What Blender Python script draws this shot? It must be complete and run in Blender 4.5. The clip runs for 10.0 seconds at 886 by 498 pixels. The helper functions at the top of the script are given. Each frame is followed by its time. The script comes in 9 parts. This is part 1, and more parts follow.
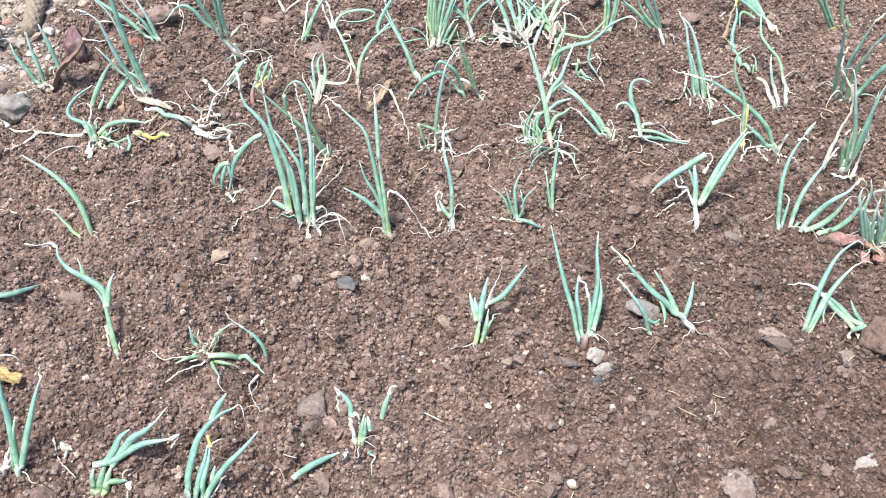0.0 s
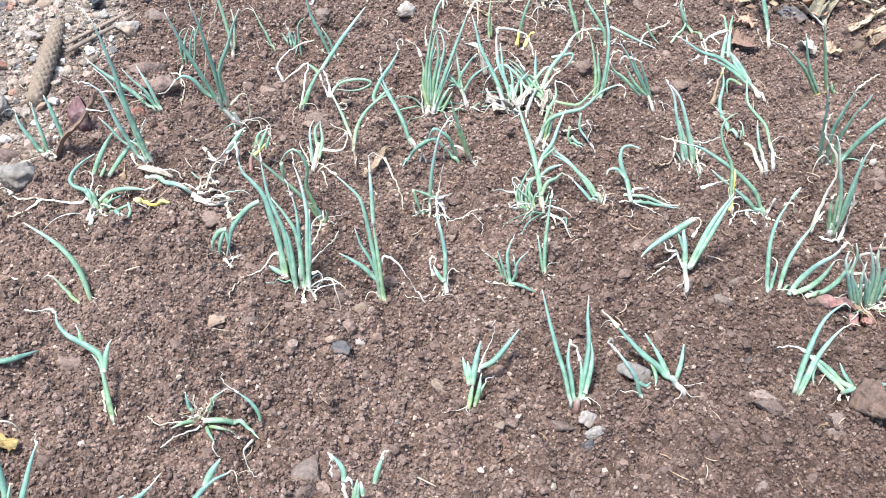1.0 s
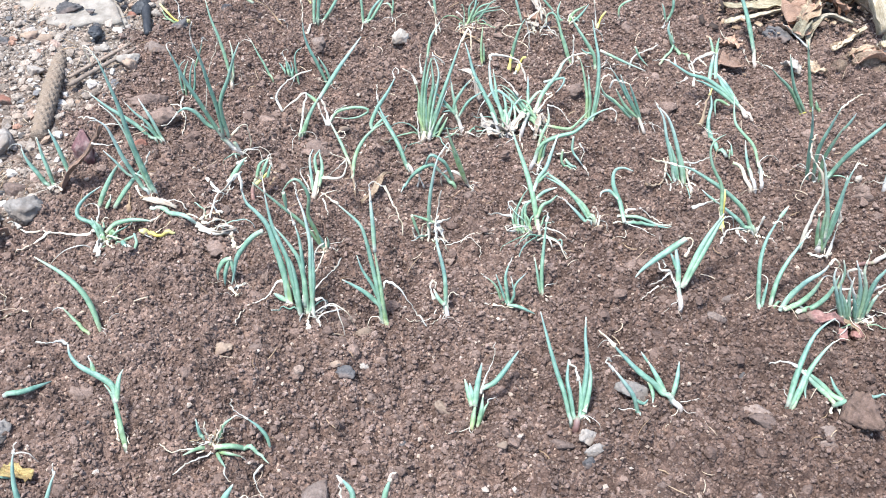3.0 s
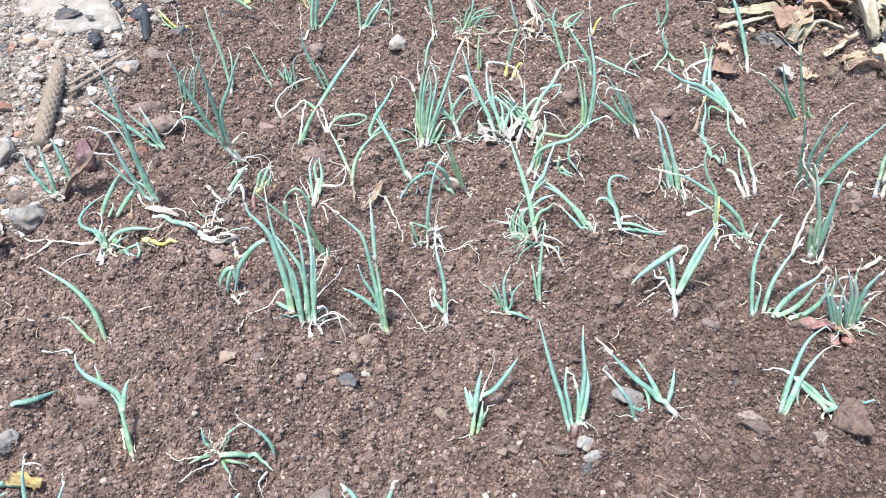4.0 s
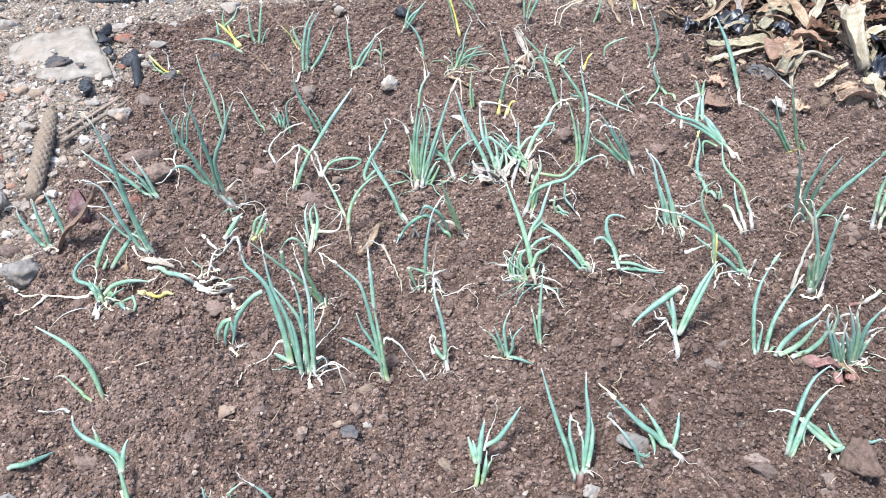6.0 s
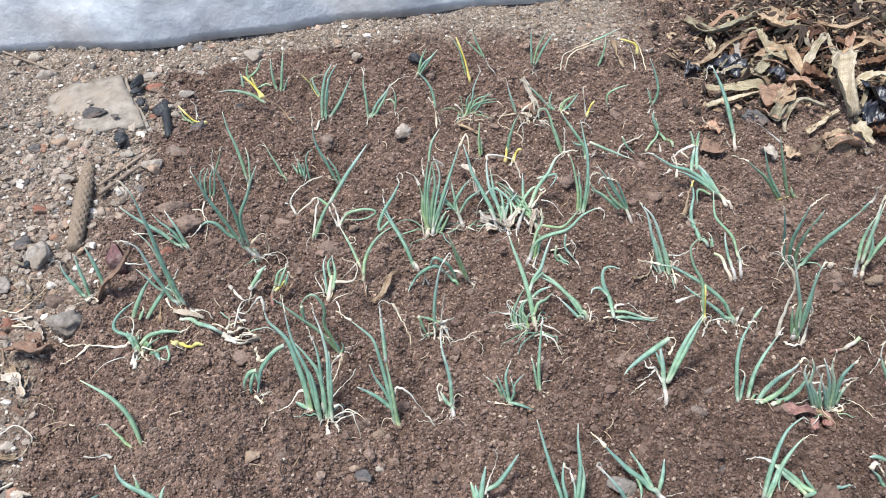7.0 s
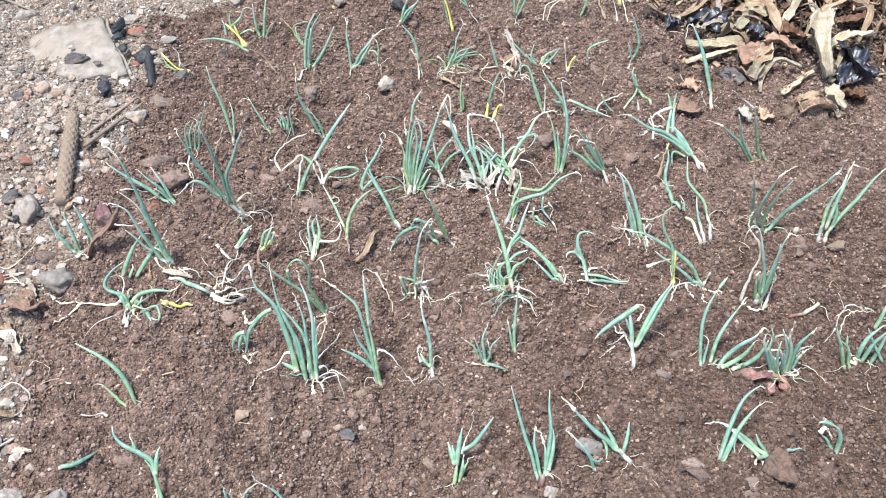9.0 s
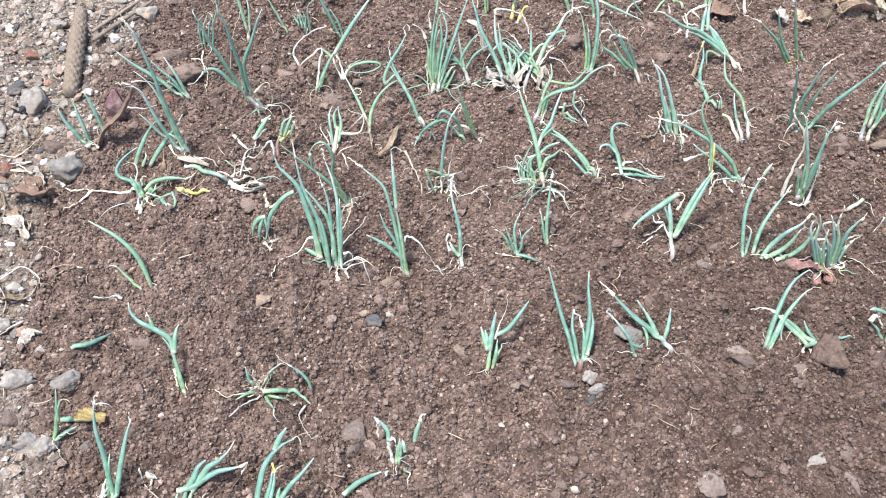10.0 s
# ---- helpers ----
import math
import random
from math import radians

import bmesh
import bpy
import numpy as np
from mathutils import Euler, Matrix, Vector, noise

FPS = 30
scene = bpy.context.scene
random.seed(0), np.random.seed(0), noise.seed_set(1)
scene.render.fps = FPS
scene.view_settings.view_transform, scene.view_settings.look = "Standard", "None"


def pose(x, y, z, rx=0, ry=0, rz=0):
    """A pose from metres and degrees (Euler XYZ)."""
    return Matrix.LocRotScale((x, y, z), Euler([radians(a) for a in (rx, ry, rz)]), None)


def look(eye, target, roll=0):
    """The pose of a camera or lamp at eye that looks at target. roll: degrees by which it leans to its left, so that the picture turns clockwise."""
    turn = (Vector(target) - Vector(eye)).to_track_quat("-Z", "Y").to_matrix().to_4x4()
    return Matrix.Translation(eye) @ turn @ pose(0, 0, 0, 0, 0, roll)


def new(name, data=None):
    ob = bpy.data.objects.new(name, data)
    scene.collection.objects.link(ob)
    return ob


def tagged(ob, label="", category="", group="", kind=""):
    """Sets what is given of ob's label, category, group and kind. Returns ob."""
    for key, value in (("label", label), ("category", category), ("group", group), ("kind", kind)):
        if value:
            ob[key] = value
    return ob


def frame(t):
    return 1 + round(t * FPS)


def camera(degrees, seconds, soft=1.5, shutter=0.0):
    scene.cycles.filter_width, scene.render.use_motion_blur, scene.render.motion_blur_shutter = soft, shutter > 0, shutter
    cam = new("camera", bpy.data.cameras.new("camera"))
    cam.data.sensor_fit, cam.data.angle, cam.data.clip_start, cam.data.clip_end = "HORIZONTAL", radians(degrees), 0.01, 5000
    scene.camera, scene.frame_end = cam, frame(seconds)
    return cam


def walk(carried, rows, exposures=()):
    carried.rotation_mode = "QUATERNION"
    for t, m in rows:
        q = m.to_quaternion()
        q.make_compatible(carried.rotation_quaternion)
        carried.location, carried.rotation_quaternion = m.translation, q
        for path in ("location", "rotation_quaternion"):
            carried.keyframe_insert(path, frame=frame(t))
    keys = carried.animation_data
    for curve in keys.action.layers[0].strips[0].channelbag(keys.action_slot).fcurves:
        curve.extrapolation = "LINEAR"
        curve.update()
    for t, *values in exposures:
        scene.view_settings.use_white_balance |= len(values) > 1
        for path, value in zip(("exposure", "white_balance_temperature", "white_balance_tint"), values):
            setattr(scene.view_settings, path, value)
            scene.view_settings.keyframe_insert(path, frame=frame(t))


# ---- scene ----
cam = camera(51.8, 10.0, soft=1.0)
PATH = [
    (0, (0.019, 0.087, 0.775), (0.01, 1.447, -0.692), 2.9),
    (0.5, (0.029, 0.082, 0.776), (0.019, 1.461, -0.673), 2.9),
    (1, (0.028, 0.08, 0.792), (0.009, 1.531, -0.584), 2.4),
    (1.5, (0.019, 0.085, 0.826), (-0.002, 1.576, -0.507), 2.2),
    (2, (0.012, 0.075, 0.822), (-0.008, 1.574, -0.502), 2.0),
    (2.5, (0.021, 0.067, 0.812), (0.008, 1.554, -0.526), 1.7),
    (4, (0.011, 0.066, 0.848), (0.022, 1.529, -0.516), 1.9),
    (4.5, (0.003, 0.064, 0.841), (0.022, 1.529, -0.521), 2.0),
    (5, (-0.002, 0.072, 0.838), (0.022, 1.532, -0.528), 1.8),
    (5.5, (0.004, 0.085, 0.85), (0.032, 1.557, -0.502), 1.2),
    (6, (0.003, 0.092, 0.865), (0.03, 1.588, -0.463), 0.9),
    (6.2, (0.002, 0.092, 0.891), (0.028, 1.596, -0.428), 0.9),
    (7.3, (0.032, 0.055, 1.039), (-0.005, 1.506, -0.337), -1.1),
    (7.5, (0.006, 0.044, 1.069), (-0.015, 1.438, -0.365), -0.6),
    (8, (-0.004, 0.047, 1.124), (-0.022, 1.398, -0.351), -0.2),
    (8.5, (-0.005, 0.091, 1.123), (0.0, 1.432, -0.361), 0.9),
    (9, (0.022, 0.104, 1.094), (0.045, 1.44, -0.394), 1.5),
    (9.5, (0.011, 0.087, 1.012), (0.044, 1.41, -0.488), 1.9),
    (10, (-0.024, 0.041, 0.954), (0.011, 1.353, -0.556), 2.3),
]
EXPOSURES = [(0.0, 2.56, 6200, 6), (1.0, 2.56, 6000, 6), (2.5, 2.53, 5910, 6), (5.5, 2.47, 5830, 6), (6.0, 2.39, 5850, 6), (7.3, 1.94, 6340, 6), (7.6, 1.94, 6340, 6), (8.0, 2.27, 6250, 6), (8.5, 2.35, 6170, 6), (10.0, 2.34, 6060, 6)]
walk(cam, [(t, look(eye, target, roll)) for t, eye, target, roll in PATH], EXPOSURES)

# ---- light: bright overcast sky ----
world = bpy.data.worlds.new("overcast")
scene.world = world
world.use_nodes = True
wn = world.node_tree
sky = wn.nodes.new("ShaderNodeTexSky")
sky.sky_type = "NISHITA"
sky.sun_disc = False
sky.sun_elevation = radians(74)
sky.sun_rotation = radians(243)
sky.air_density, sky.dust_density, sky.ozone_density = 1.0, 2.0, 1.0
wn.nodes["Background"].inputs["Strength"].default_value = 0.083
wn.links.new(sky.outputs["Color"], wn.nodes["Background"].inputs["Color"])
sun = new("sun", bpy.data.lights.new("sun", "SUN"))
sun.data.energy, sun.data.angle, sun.data.color = 1.5, radians(11), (1.0, 0.98, 0.95)
sun.matrix_world = look((-1.4, 0.4, 5.0), (0, 1, 0))

# ---- materials ----


def node_material(name, rough=0.8, spec=0.3):
    m = bpy.data.materials.new(name)
    m.use_nodes = True
    bsdf = m.node_tree.nodes["Principled BSDF"]
    bsdf.inputs["Roughness"].default_value = rough
    bsdf.inputs["Specular IOR Level"].default_value = spec
    return m, m.node_tree.nodes, m.node_tree.links, bsdf


def ramp(nodes, stops):
    r = nodes.new("ShaderNodeValToRGB")
    e = r.color_ramp.elements
    while len(e) < len(stops):
        e.new(0.5)
    for el, (p, c) in zip(e, stops):
        el.position, el.color = p, (*c, 1)
    return r


def noise_tex(nodes, links, scale, detail=4, rough=0.6, coord="Object"):
    tc = nodes.new("ShaderNodeTexCoord")
    n = nodes.new("ShaderNodeTexNoise")
    n.inputs["Scale"].default_value, n.inputs["Detail"].default_value, n.inputs["Roughness"].default_value = scale, detail, rough
    links.new(tc.outputs[coord], n.inputs["Vector"])
    return n


def mix(nodes, links, fac, a, b, mode="MIX"):
    m = nodes.new("ShaderNodeMix")
    m.data_type, m.blend_type = "RGBA", mode
    for sock, v in ((m.inputs[0], fac), (m.inputs[6], a), (m.inputs[7], b)):
        if isinstance(v, (int, float)):
            sock.default_value = v
        elif isinstance(v, tuple):
            sock.default_value = (*v, 1)
        else:
            links.new(v, sock)
    return m.outputs[2]


def bump(nodes, links, bsdf, height, strength, distance):
    b = nodes.new("ShaderNodeBump")
    b.inputs["Strength"].default_value, b.inputs["Distance"].default_value = strength, distance
    links.new(height, b.inputs["Height"])
    links.new(b.outputs["Normal"], bsdf.inputs["Normal"])


def math_node(nodes, links, op, a, b):
    m = nodes.new("ShaderNodeMath")
    m.operation = op
    for sock, v in ((m.inputs[0], a), (m.inputs[1], b)):
        if isinstance(v, (int, float)):
            sock.default_value = v
        else:
            links.new(v, sock)
    return m.outputs[0]


def cells(nodes, links, scale):
    tc = nodes.new("ShaderNodeTexCoord")
    warp = nodes.new("ShaderNodeTexNoise")
    warp.inputs["Scale"].default_value = scale * 0.8
    links.new(tc.outputs["Object"], warp.inputs["Vector"])
    add = nodes.new("ShaderNodeVectorMath")
    add.operation = "MULTIPLY_ADD"
    k = 0.9 / scale
    add.inputs[1].default_value = (k, k, k)
    links.new(warp.outputs["Color"], add.inputs[0])
    links.new(tc.outputs["Object"], add.inputs[2])
    v = nodes.new("ShaderNodeTexVoronoi")
    v.inputs["Scale"].default_value = scale
    links.new(add.outputs[0], v.inputs["Vector"])
    sep = nodes.new("ShaderNodeSeparateColor")
    links.new(v.outputs["Color"], sep.inputs[0])
    return v, sep


def darker_soil_patch(nodes, links, color):
    """A darker patch of soil at the bed's right front, with a ragged outline."""
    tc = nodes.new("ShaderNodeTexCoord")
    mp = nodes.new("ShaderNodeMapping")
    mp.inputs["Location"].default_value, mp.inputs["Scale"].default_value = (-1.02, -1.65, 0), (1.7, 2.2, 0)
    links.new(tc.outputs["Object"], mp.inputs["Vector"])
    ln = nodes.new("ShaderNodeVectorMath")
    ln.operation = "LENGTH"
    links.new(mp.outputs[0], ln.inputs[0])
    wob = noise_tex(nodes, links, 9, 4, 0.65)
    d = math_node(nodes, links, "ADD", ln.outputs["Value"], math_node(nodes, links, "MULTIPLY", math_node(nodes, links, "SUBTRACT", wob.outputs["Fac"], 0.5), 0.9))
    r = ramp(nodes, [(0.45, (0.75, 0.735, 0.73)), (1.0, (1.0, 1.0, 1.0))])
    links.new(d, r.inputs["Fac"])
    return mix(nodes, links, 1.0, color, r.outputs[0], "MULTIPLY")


def soil_material():
    """Crumbly loam: every crumb has its own tone, with a sprinkle of pale grit."""
    m, n, l, bsdf = node_material("soil", 0.95, 0.12)
    fine = noise_tex(n, l, 500, 5, 0.7)
    mid = noise_tex(n, l, 38, 4, 0.6)
    big = noise_tex(n, l, 3.2, 3, 0.55)
    v1, s1 = cells(n, l, 330)
    v2, s2 = cells(n, l, 120)
    c1 = ramp(n, [(0.0, (0.113, 0.077, 0.061)), (0.35, (0.147, 0.101, 0.081)), (0.75, (0.180, 0.127, 0.102)), (0.96, (0.221, 0.159, 0.128)), (0.985, (0.390, 0.296, 0.233))])
    l.new(s1.outputs[0], c1.inputs["Fac"])
    c4 = ramp(n, [(0.0, (0.66, 0.65, 0.64)), (0.6, (1.03, 1.02, 1.01)), (1.0, (1.34, 1.32, 1.29))])
    l.new(s2.outputs[0], c4.inputs["Fac"])
    c2 = ramp(n, [(0.35, (0.64, 0.62, 0.61)), (0.65, (1.17, 1.14, 1.12))])
    l.new(mid.outputs["Fac"], c2.inputs["Fac"])
    c3 = ramp(n, [(0.35, (0.80, 0.76, 0.75)), (0.65, (1.14, 1.13, 1.13))])
    l.new(big.outputs["Fac"], c3.inputs["Fac"])
    c5 = ramp(n, [(0.3, (0.72, 0.71, 0.70)), (0.7, (1.22, 1.21, 1.19))])
    l.new(fine.outputs["Fac"], c5.inputs["Fac"])
    col = c1.outputs[0]
    for c in (c4, c2, c3, c5):
        col = mix(n, l, 1.0, col, c.outputs[0], "MULTIPLY")
    at = n.new("ShaderNodeAttribute")
    at.attribute_name = "dust"
    grey = ramp(n, [(0.0, (0.125, 0.095, 0.072)), (0.4, (0.205, 0.162, 0.127)), (0.8, (0.275, 0.225, 0.181)), (1.0, (0.43, 0.38, 0.32))])
    l.new(s1.outputs[0], grey.inputs["Fac"])
    dusty = mix(n, l, 1.0, grey.outputs[0], c2.outputs[0], "MULTIPLY")
    l.new(mix(n, l, at.outputs["Fac"], darker_soil_patch(n, l, col), dusty), bsdf.inputs["Base Color"])
    d1 = math_node(n, l, "MULTIPLY", v1.outputs["Distance"], -0.7)
    d2 = math_node(n, l, "MULTIPLY", v2.outputs["Distance"], -1.3)
    h = math_node(n, l, "ADD", math_node(n, l, "ADD", d1, d2), math_node(n, l, "MULTIPLY", fine.outputs["Fac"], 0.5))
    bump(n, l, bsdf, h, 0.9, 0.005)
    return m


def grains_material(name, stops, rough=0.9, scale=300):
    """Crumbs or pebbles whose colour changes from one to the next."""
    m, n, l, bsdf = node_material(name, rough, 0.2)
    geo = n.new("ShaderNodeNewGeometry")
    c = ramp(n, stops)
    l.new(geo.outputs["Random Per Island"], c.inputs["Fac"])
    t = noise_tex(n, l, scale, 4, 0.65)
    v = ramp(n, [(0.3, (0.62, 0.6, 0.58)), (0.7, (1.25, 1.22, 1.2))])
    l.new(t.outputs["Fac"], v.inputs["Fac"])
    col = mix(n, l, 1.0, c.outputs[0], v.outputs[0], "MULTIPLY")
    if name.startswith("soil"):
        # darker and lighter patches a hand wide
        w = ramp(n, [(0.36, (0.71, 0.69, 0.68)), (0.52, (1.02, 1.015, 1.01)), (0.70, (1.16, 1.15, 1.14))])
        l.new(noise_tex(n, l, 24, 4, 0.6).outputs["Fac"], w.inputs["Fac"])
        col = darker_soil_patch(n, l, mix(n, l, 1.0, col, w.outputs[0], "MULTIPLY"))
    l.new(col, bsdf.inputs["Base Color"])
    bump(n, l, bsdf, t.outputs["Fac"], 0.9, 0.003)
    return m


def mottled(name, dark, light, scale, rough=0.85, spec=0.25, depth=0.002, patch=None):
    m, n, l, bsdf = node_material(name, rough, spec)
    t = noise_tex(n, l, scale, 6, 0.65)
    c = ramp(n, [(0.3, dark), (0.7, light)])
    l.new(t.outputs["Fac"], c.inputs["Fac"])
    out = c.outputs[0]
    big = noise_tex(n, l, scale * 0.16, 3, 0.6)
    if patch:
        f = ramp(n, [(0.48, (0, 0, 0)), (0.6, (1, 1, 1))])
        l.new(big.outputs["Fac"], f.inputs["Fac"])
        out = mix(n, l, f.outputs[0], out, patch)
    info = n.new("ShaderNodeObjectInfo")
    v = ramp(n, [(0.0, (0.78, 0.78, 0.78)), (1.0, (1.2, 1.18, 1.15))])
    l.new(info.outputs["Random"], v.inputs["Fac"])
    l.new(mix(n, l, 1.0, out, v.outputs[0], "MULTIPLY"), bsdf.inputs["Base Color"])
    bump(n, l, bsdf, t.outputs["Fac"], 0.7, depth)
    return m


def leaf_material(name, stops, rough=0.42, spec=0.45, veil=0.35):
    """Waxy hollow leaf: colour runs from the foot to the tip, with fine long veins and a pale bloom."""
    m, n, l, bsdf = node_material(name, rough, spec)
    at = n.new("ShaderNodeAttribute")
    at.attribute_name = "along"
    wob = noise_tex(n, l, 60, 3)
    sh = math_node(n, l, "MULTIPLY", math_node(n, l, "SUBTRACT", wob.outputs["Fac"], 0.5), 0.25)
    c = ramp(n, stops)
    l.new(math_node(n, l, "ADD", at.outputs["Fac"], sh), c.inputs["Fac"])
    bloom = noise_tex(n, l, 160, 4, 0.7)
    b = ramp(n, [(0.42, (0, 0, 0)), (0.75, (veil, veil, veil))])
    l.new(bloom.outputs["Fac"], b.inputs["Fac"])
    col = mix(n, l, b.outputs[0], c.outputs[0], (0.31, 0.375, 0.325))
    info = n.new("ShaderNodeObjectInfo")
    v = ramp(n, [(0.0, (0.88, 0.92, 0.95)), (0.5, (1.05, 1.05, 1.05)), (1.0, (1.30, 1.20, 1.02))])
    l.new(info.outputs["Random"], v.inputs["Fac"])
    tone = ramp(n, [(0.32, (0.80, 0.82, 0.84)), (0.68, (1.26, 1.22, 1.18))])
    l.new(noise_tex(n, l, 75, 3, 0.6).outputs["Fac"], tone.inputs["Fac"])
    col = mix(n, l, 1.0, col, tone.outputs[0], "MULTIPLY")
    l.new(mix(n, l, 1.0, col, v.outputs[0], "MULTIPLY"), bsdf.inputs["Base Color"])
    bump(n, l, bsdf, bloom.outputs["Fac"], 0.5, 0.0015)
    return m


SOIL = soil_material()
CRUMBS = grains_material("soil_crumbs", [(0.0, (0.118, 0.080, 0.063)), (0.35, (0.178, 0.123, 0.098)), (0.75, (0.236, 0.166, 0.133)), (0.955, (0.292, 0.207, 0.168)), (0.97, (0.40, 0.298, 0.222)), (1.0, (0.50, 0.41, 0.335))], 0.95, 500)
CLODS = grains_material("soil_clods", [(0.0, (0.128, 0.087, 0.069)), (0.5, (0.182, 0.126, 0.100)), (0.95, (0.226, 0.160, 0.128)), (1.0, (0.30, 0.23, 0.18))], 0.95, 320)
GRAVEL = grains_material("gravel", [(0.0, (0.13, 0.100, 0.078)), (0.3, (0.24, 0.193, 0.154)), (0.55, (0.34, 0.287, 0.237)), (0.66, (0.29, 0.20, 0.14)), (0.74, (0.35, 0.295, 0.245)), (0.79, (0.17, 0.16, 0.155)), (0.82, (0.07, 0.066, 0.065)), (0.85, (0.35, 0.285, 0.23)), (0.89, (0.28, 0.16, 0.11)), (0.92, (0.44, 0.39, 0.34)), (1.0, (0.60, 0.55, 0.49))], 0.85)
STRAW = grains_material("straw_bits", [(0.0, (0.16, 0.10, 0.06)), (0.5, (0.34, 0.24, 0.15)), (1.0, (0.52, 0.42, 0.31))], 0.8)
LEAF = {
    "g": leaf_material("leaf_blue_green", [(0.0, (0.40, 0.38, 0.30)), (0.07, (0.190, 0.248, 0.165)), (0.18, (0.122, 0.208, 0.126)), (0.55, (0.112, 0.200, 0.142)), (0.9, (0.152, 0.228, 0.182)), (1.0, (0.38, 0.38, 0.31))], 0.5, 0.38, 0.38),
    "v": leaf_material("leaf_fading", [(0.0, (0.44, 0.42, 0.34)), (0.18, (0.170, 0.255, 0.155)), (0.52, (0.136, 0.222, 0.170)), (0.80, (0.27, 0.32, 0.265)), (1.0, (0.48, 0.46, 0.41))], 0.55, 0.35, 0.5),
    "l": leaf_material("leaf_light_green", [(0.0, (0.38, 0.36, 0.26)), (0.13, (0.160, 0.226, 0.100)), (0.6, (0.104, 0.180, 0.108)), (1.0, (0.18, 0.226, 0.158))], 0.5, 0.38, 0.4),
    "w": leaf_material("leaf_dried_white", [(0.0, (0.40, 0.355, 0.29)), (0.4, (0.46, 0.425, 0.365)), (0.75, (0.33, 0.28, 0.215)), (1.0, (0.41, 0.37, 0.31))], 0.85, 0.1, 0.0),
    "y": leaf_material("leaf_yellow", [(0.0, (0.42, 0.37, 0.17)), (0.5, (0.43, 0.345, 0.06)), (1.0, (0.42, 0.37, 0.16))], 0.6, 0.25, 0.1),
    "d": leaf_material("leaf_withered_tan", [(0.0, (0.16, 0.112, 0.075)), (0.5, (0.25, 0.188, 0.132)), (1.0, (0.20, 0.148, 0.102))], 0.9, 0.1, 0.0),
    "s": leaf_material("shank_white", [(0.0, (0.30, 0.25, 0.215)), (0.5, (0.40, 0.365, 0.325)), (1.0, (0.25, 0.29, 0.195))], 0.6, 0.3, 0.0),
    "p": leaf_material("shank_purple", [(0.0, (0.12, 0.060, 0.048)), (0.6, (0.20, 0.115, 0.095)), (1.0, (0.22, 0.26, 0.17))], 0.5, 0.4, 0.0),
}
STONE = {
    "brown": mottled("stone_brown", (0.115, 0.080, 0.064), (0.225, 0.160, 0.130), 260, 0.95, 0.12, 0.005, (0.125, 0.089, 0.073)),
    "grey": mottled("stone_grey", (0.130, 0.095, 0.078), (0.255, 0.196, 0.163), 220, 0.95, 0.12, 0.005, (0.155, 0.111, 0.090)),
    "slate": mottled("stone_slate", (0.040, 0.036, 0.035), (0.115, 0.103, 0.098), 130, 0.75, 0.3, 0.003, (0.13, 0.096, 0.080)),
    "sand": mottled("stone_sand", (0.17, 0.122, 0.088), (0.29, 0.212, 0.155), 160, 0.95, 0.2, 0.002, (0.17, 0.12, 0.092)),
    "white": mottled("stone_white", (0.25, 0.208, 0.168), (0.40, 0.345, 0.29), 110, 0.9, 0.15, 0.003, (0.19, 0.148, 0.118)),
    "ash": mottled("stone_ash", (0.14, 0.118, 0.10), (0.30, 0.262, 0.228), 110, 0.95, 0.15, 0.003, (0.20, 0.162, 0.132)),
    "brick": mottled("brick_red", (0.15, 0.070, 0.05), (0.26, 0.125, 0.088), 140, 0.95, 0.15, 0.003, (0.17, 0.12, 0.092)),
    "earth": mottled("dry_earth", (0.10, 0.070, 0.050), (0.26, 0.190, 0.135), 320, 0.95, 0.1, 0.008, (0.15, 0.102, 0.075)),
    "rust": mottled("stone_rust", (0.080, 0.052, 0.040), (0.190, 0.128, 0.100), 180, 0.95, 0.12, 0.005, (0.16, 0.105, 0.078)),
    "coal": mottled("charcoal", (0.010, 0.010, 0.012), (0.035, 0.035, 0.038), 100, 0.6, 0.35),
}
CONCRETE = mottled("concrete", (0.13, 0.109, 0.089), (0.30, 0.262, 0.220), 45, 0.95, 0.15, 0.006, (0.24, 0.195, 0.155))
COB = mottled("weathered_cob", (0.125, 0.092, 0.068), (0.31, 0.242, 0.182), 420, 0.95, 0.1, 0.005, (0.22, 0.163, 0.118))
TWIG = mottled("twig_wood", (0.13, 0.095, 0.07), (0.26, 0.20, 0.155), 120, 0.9)


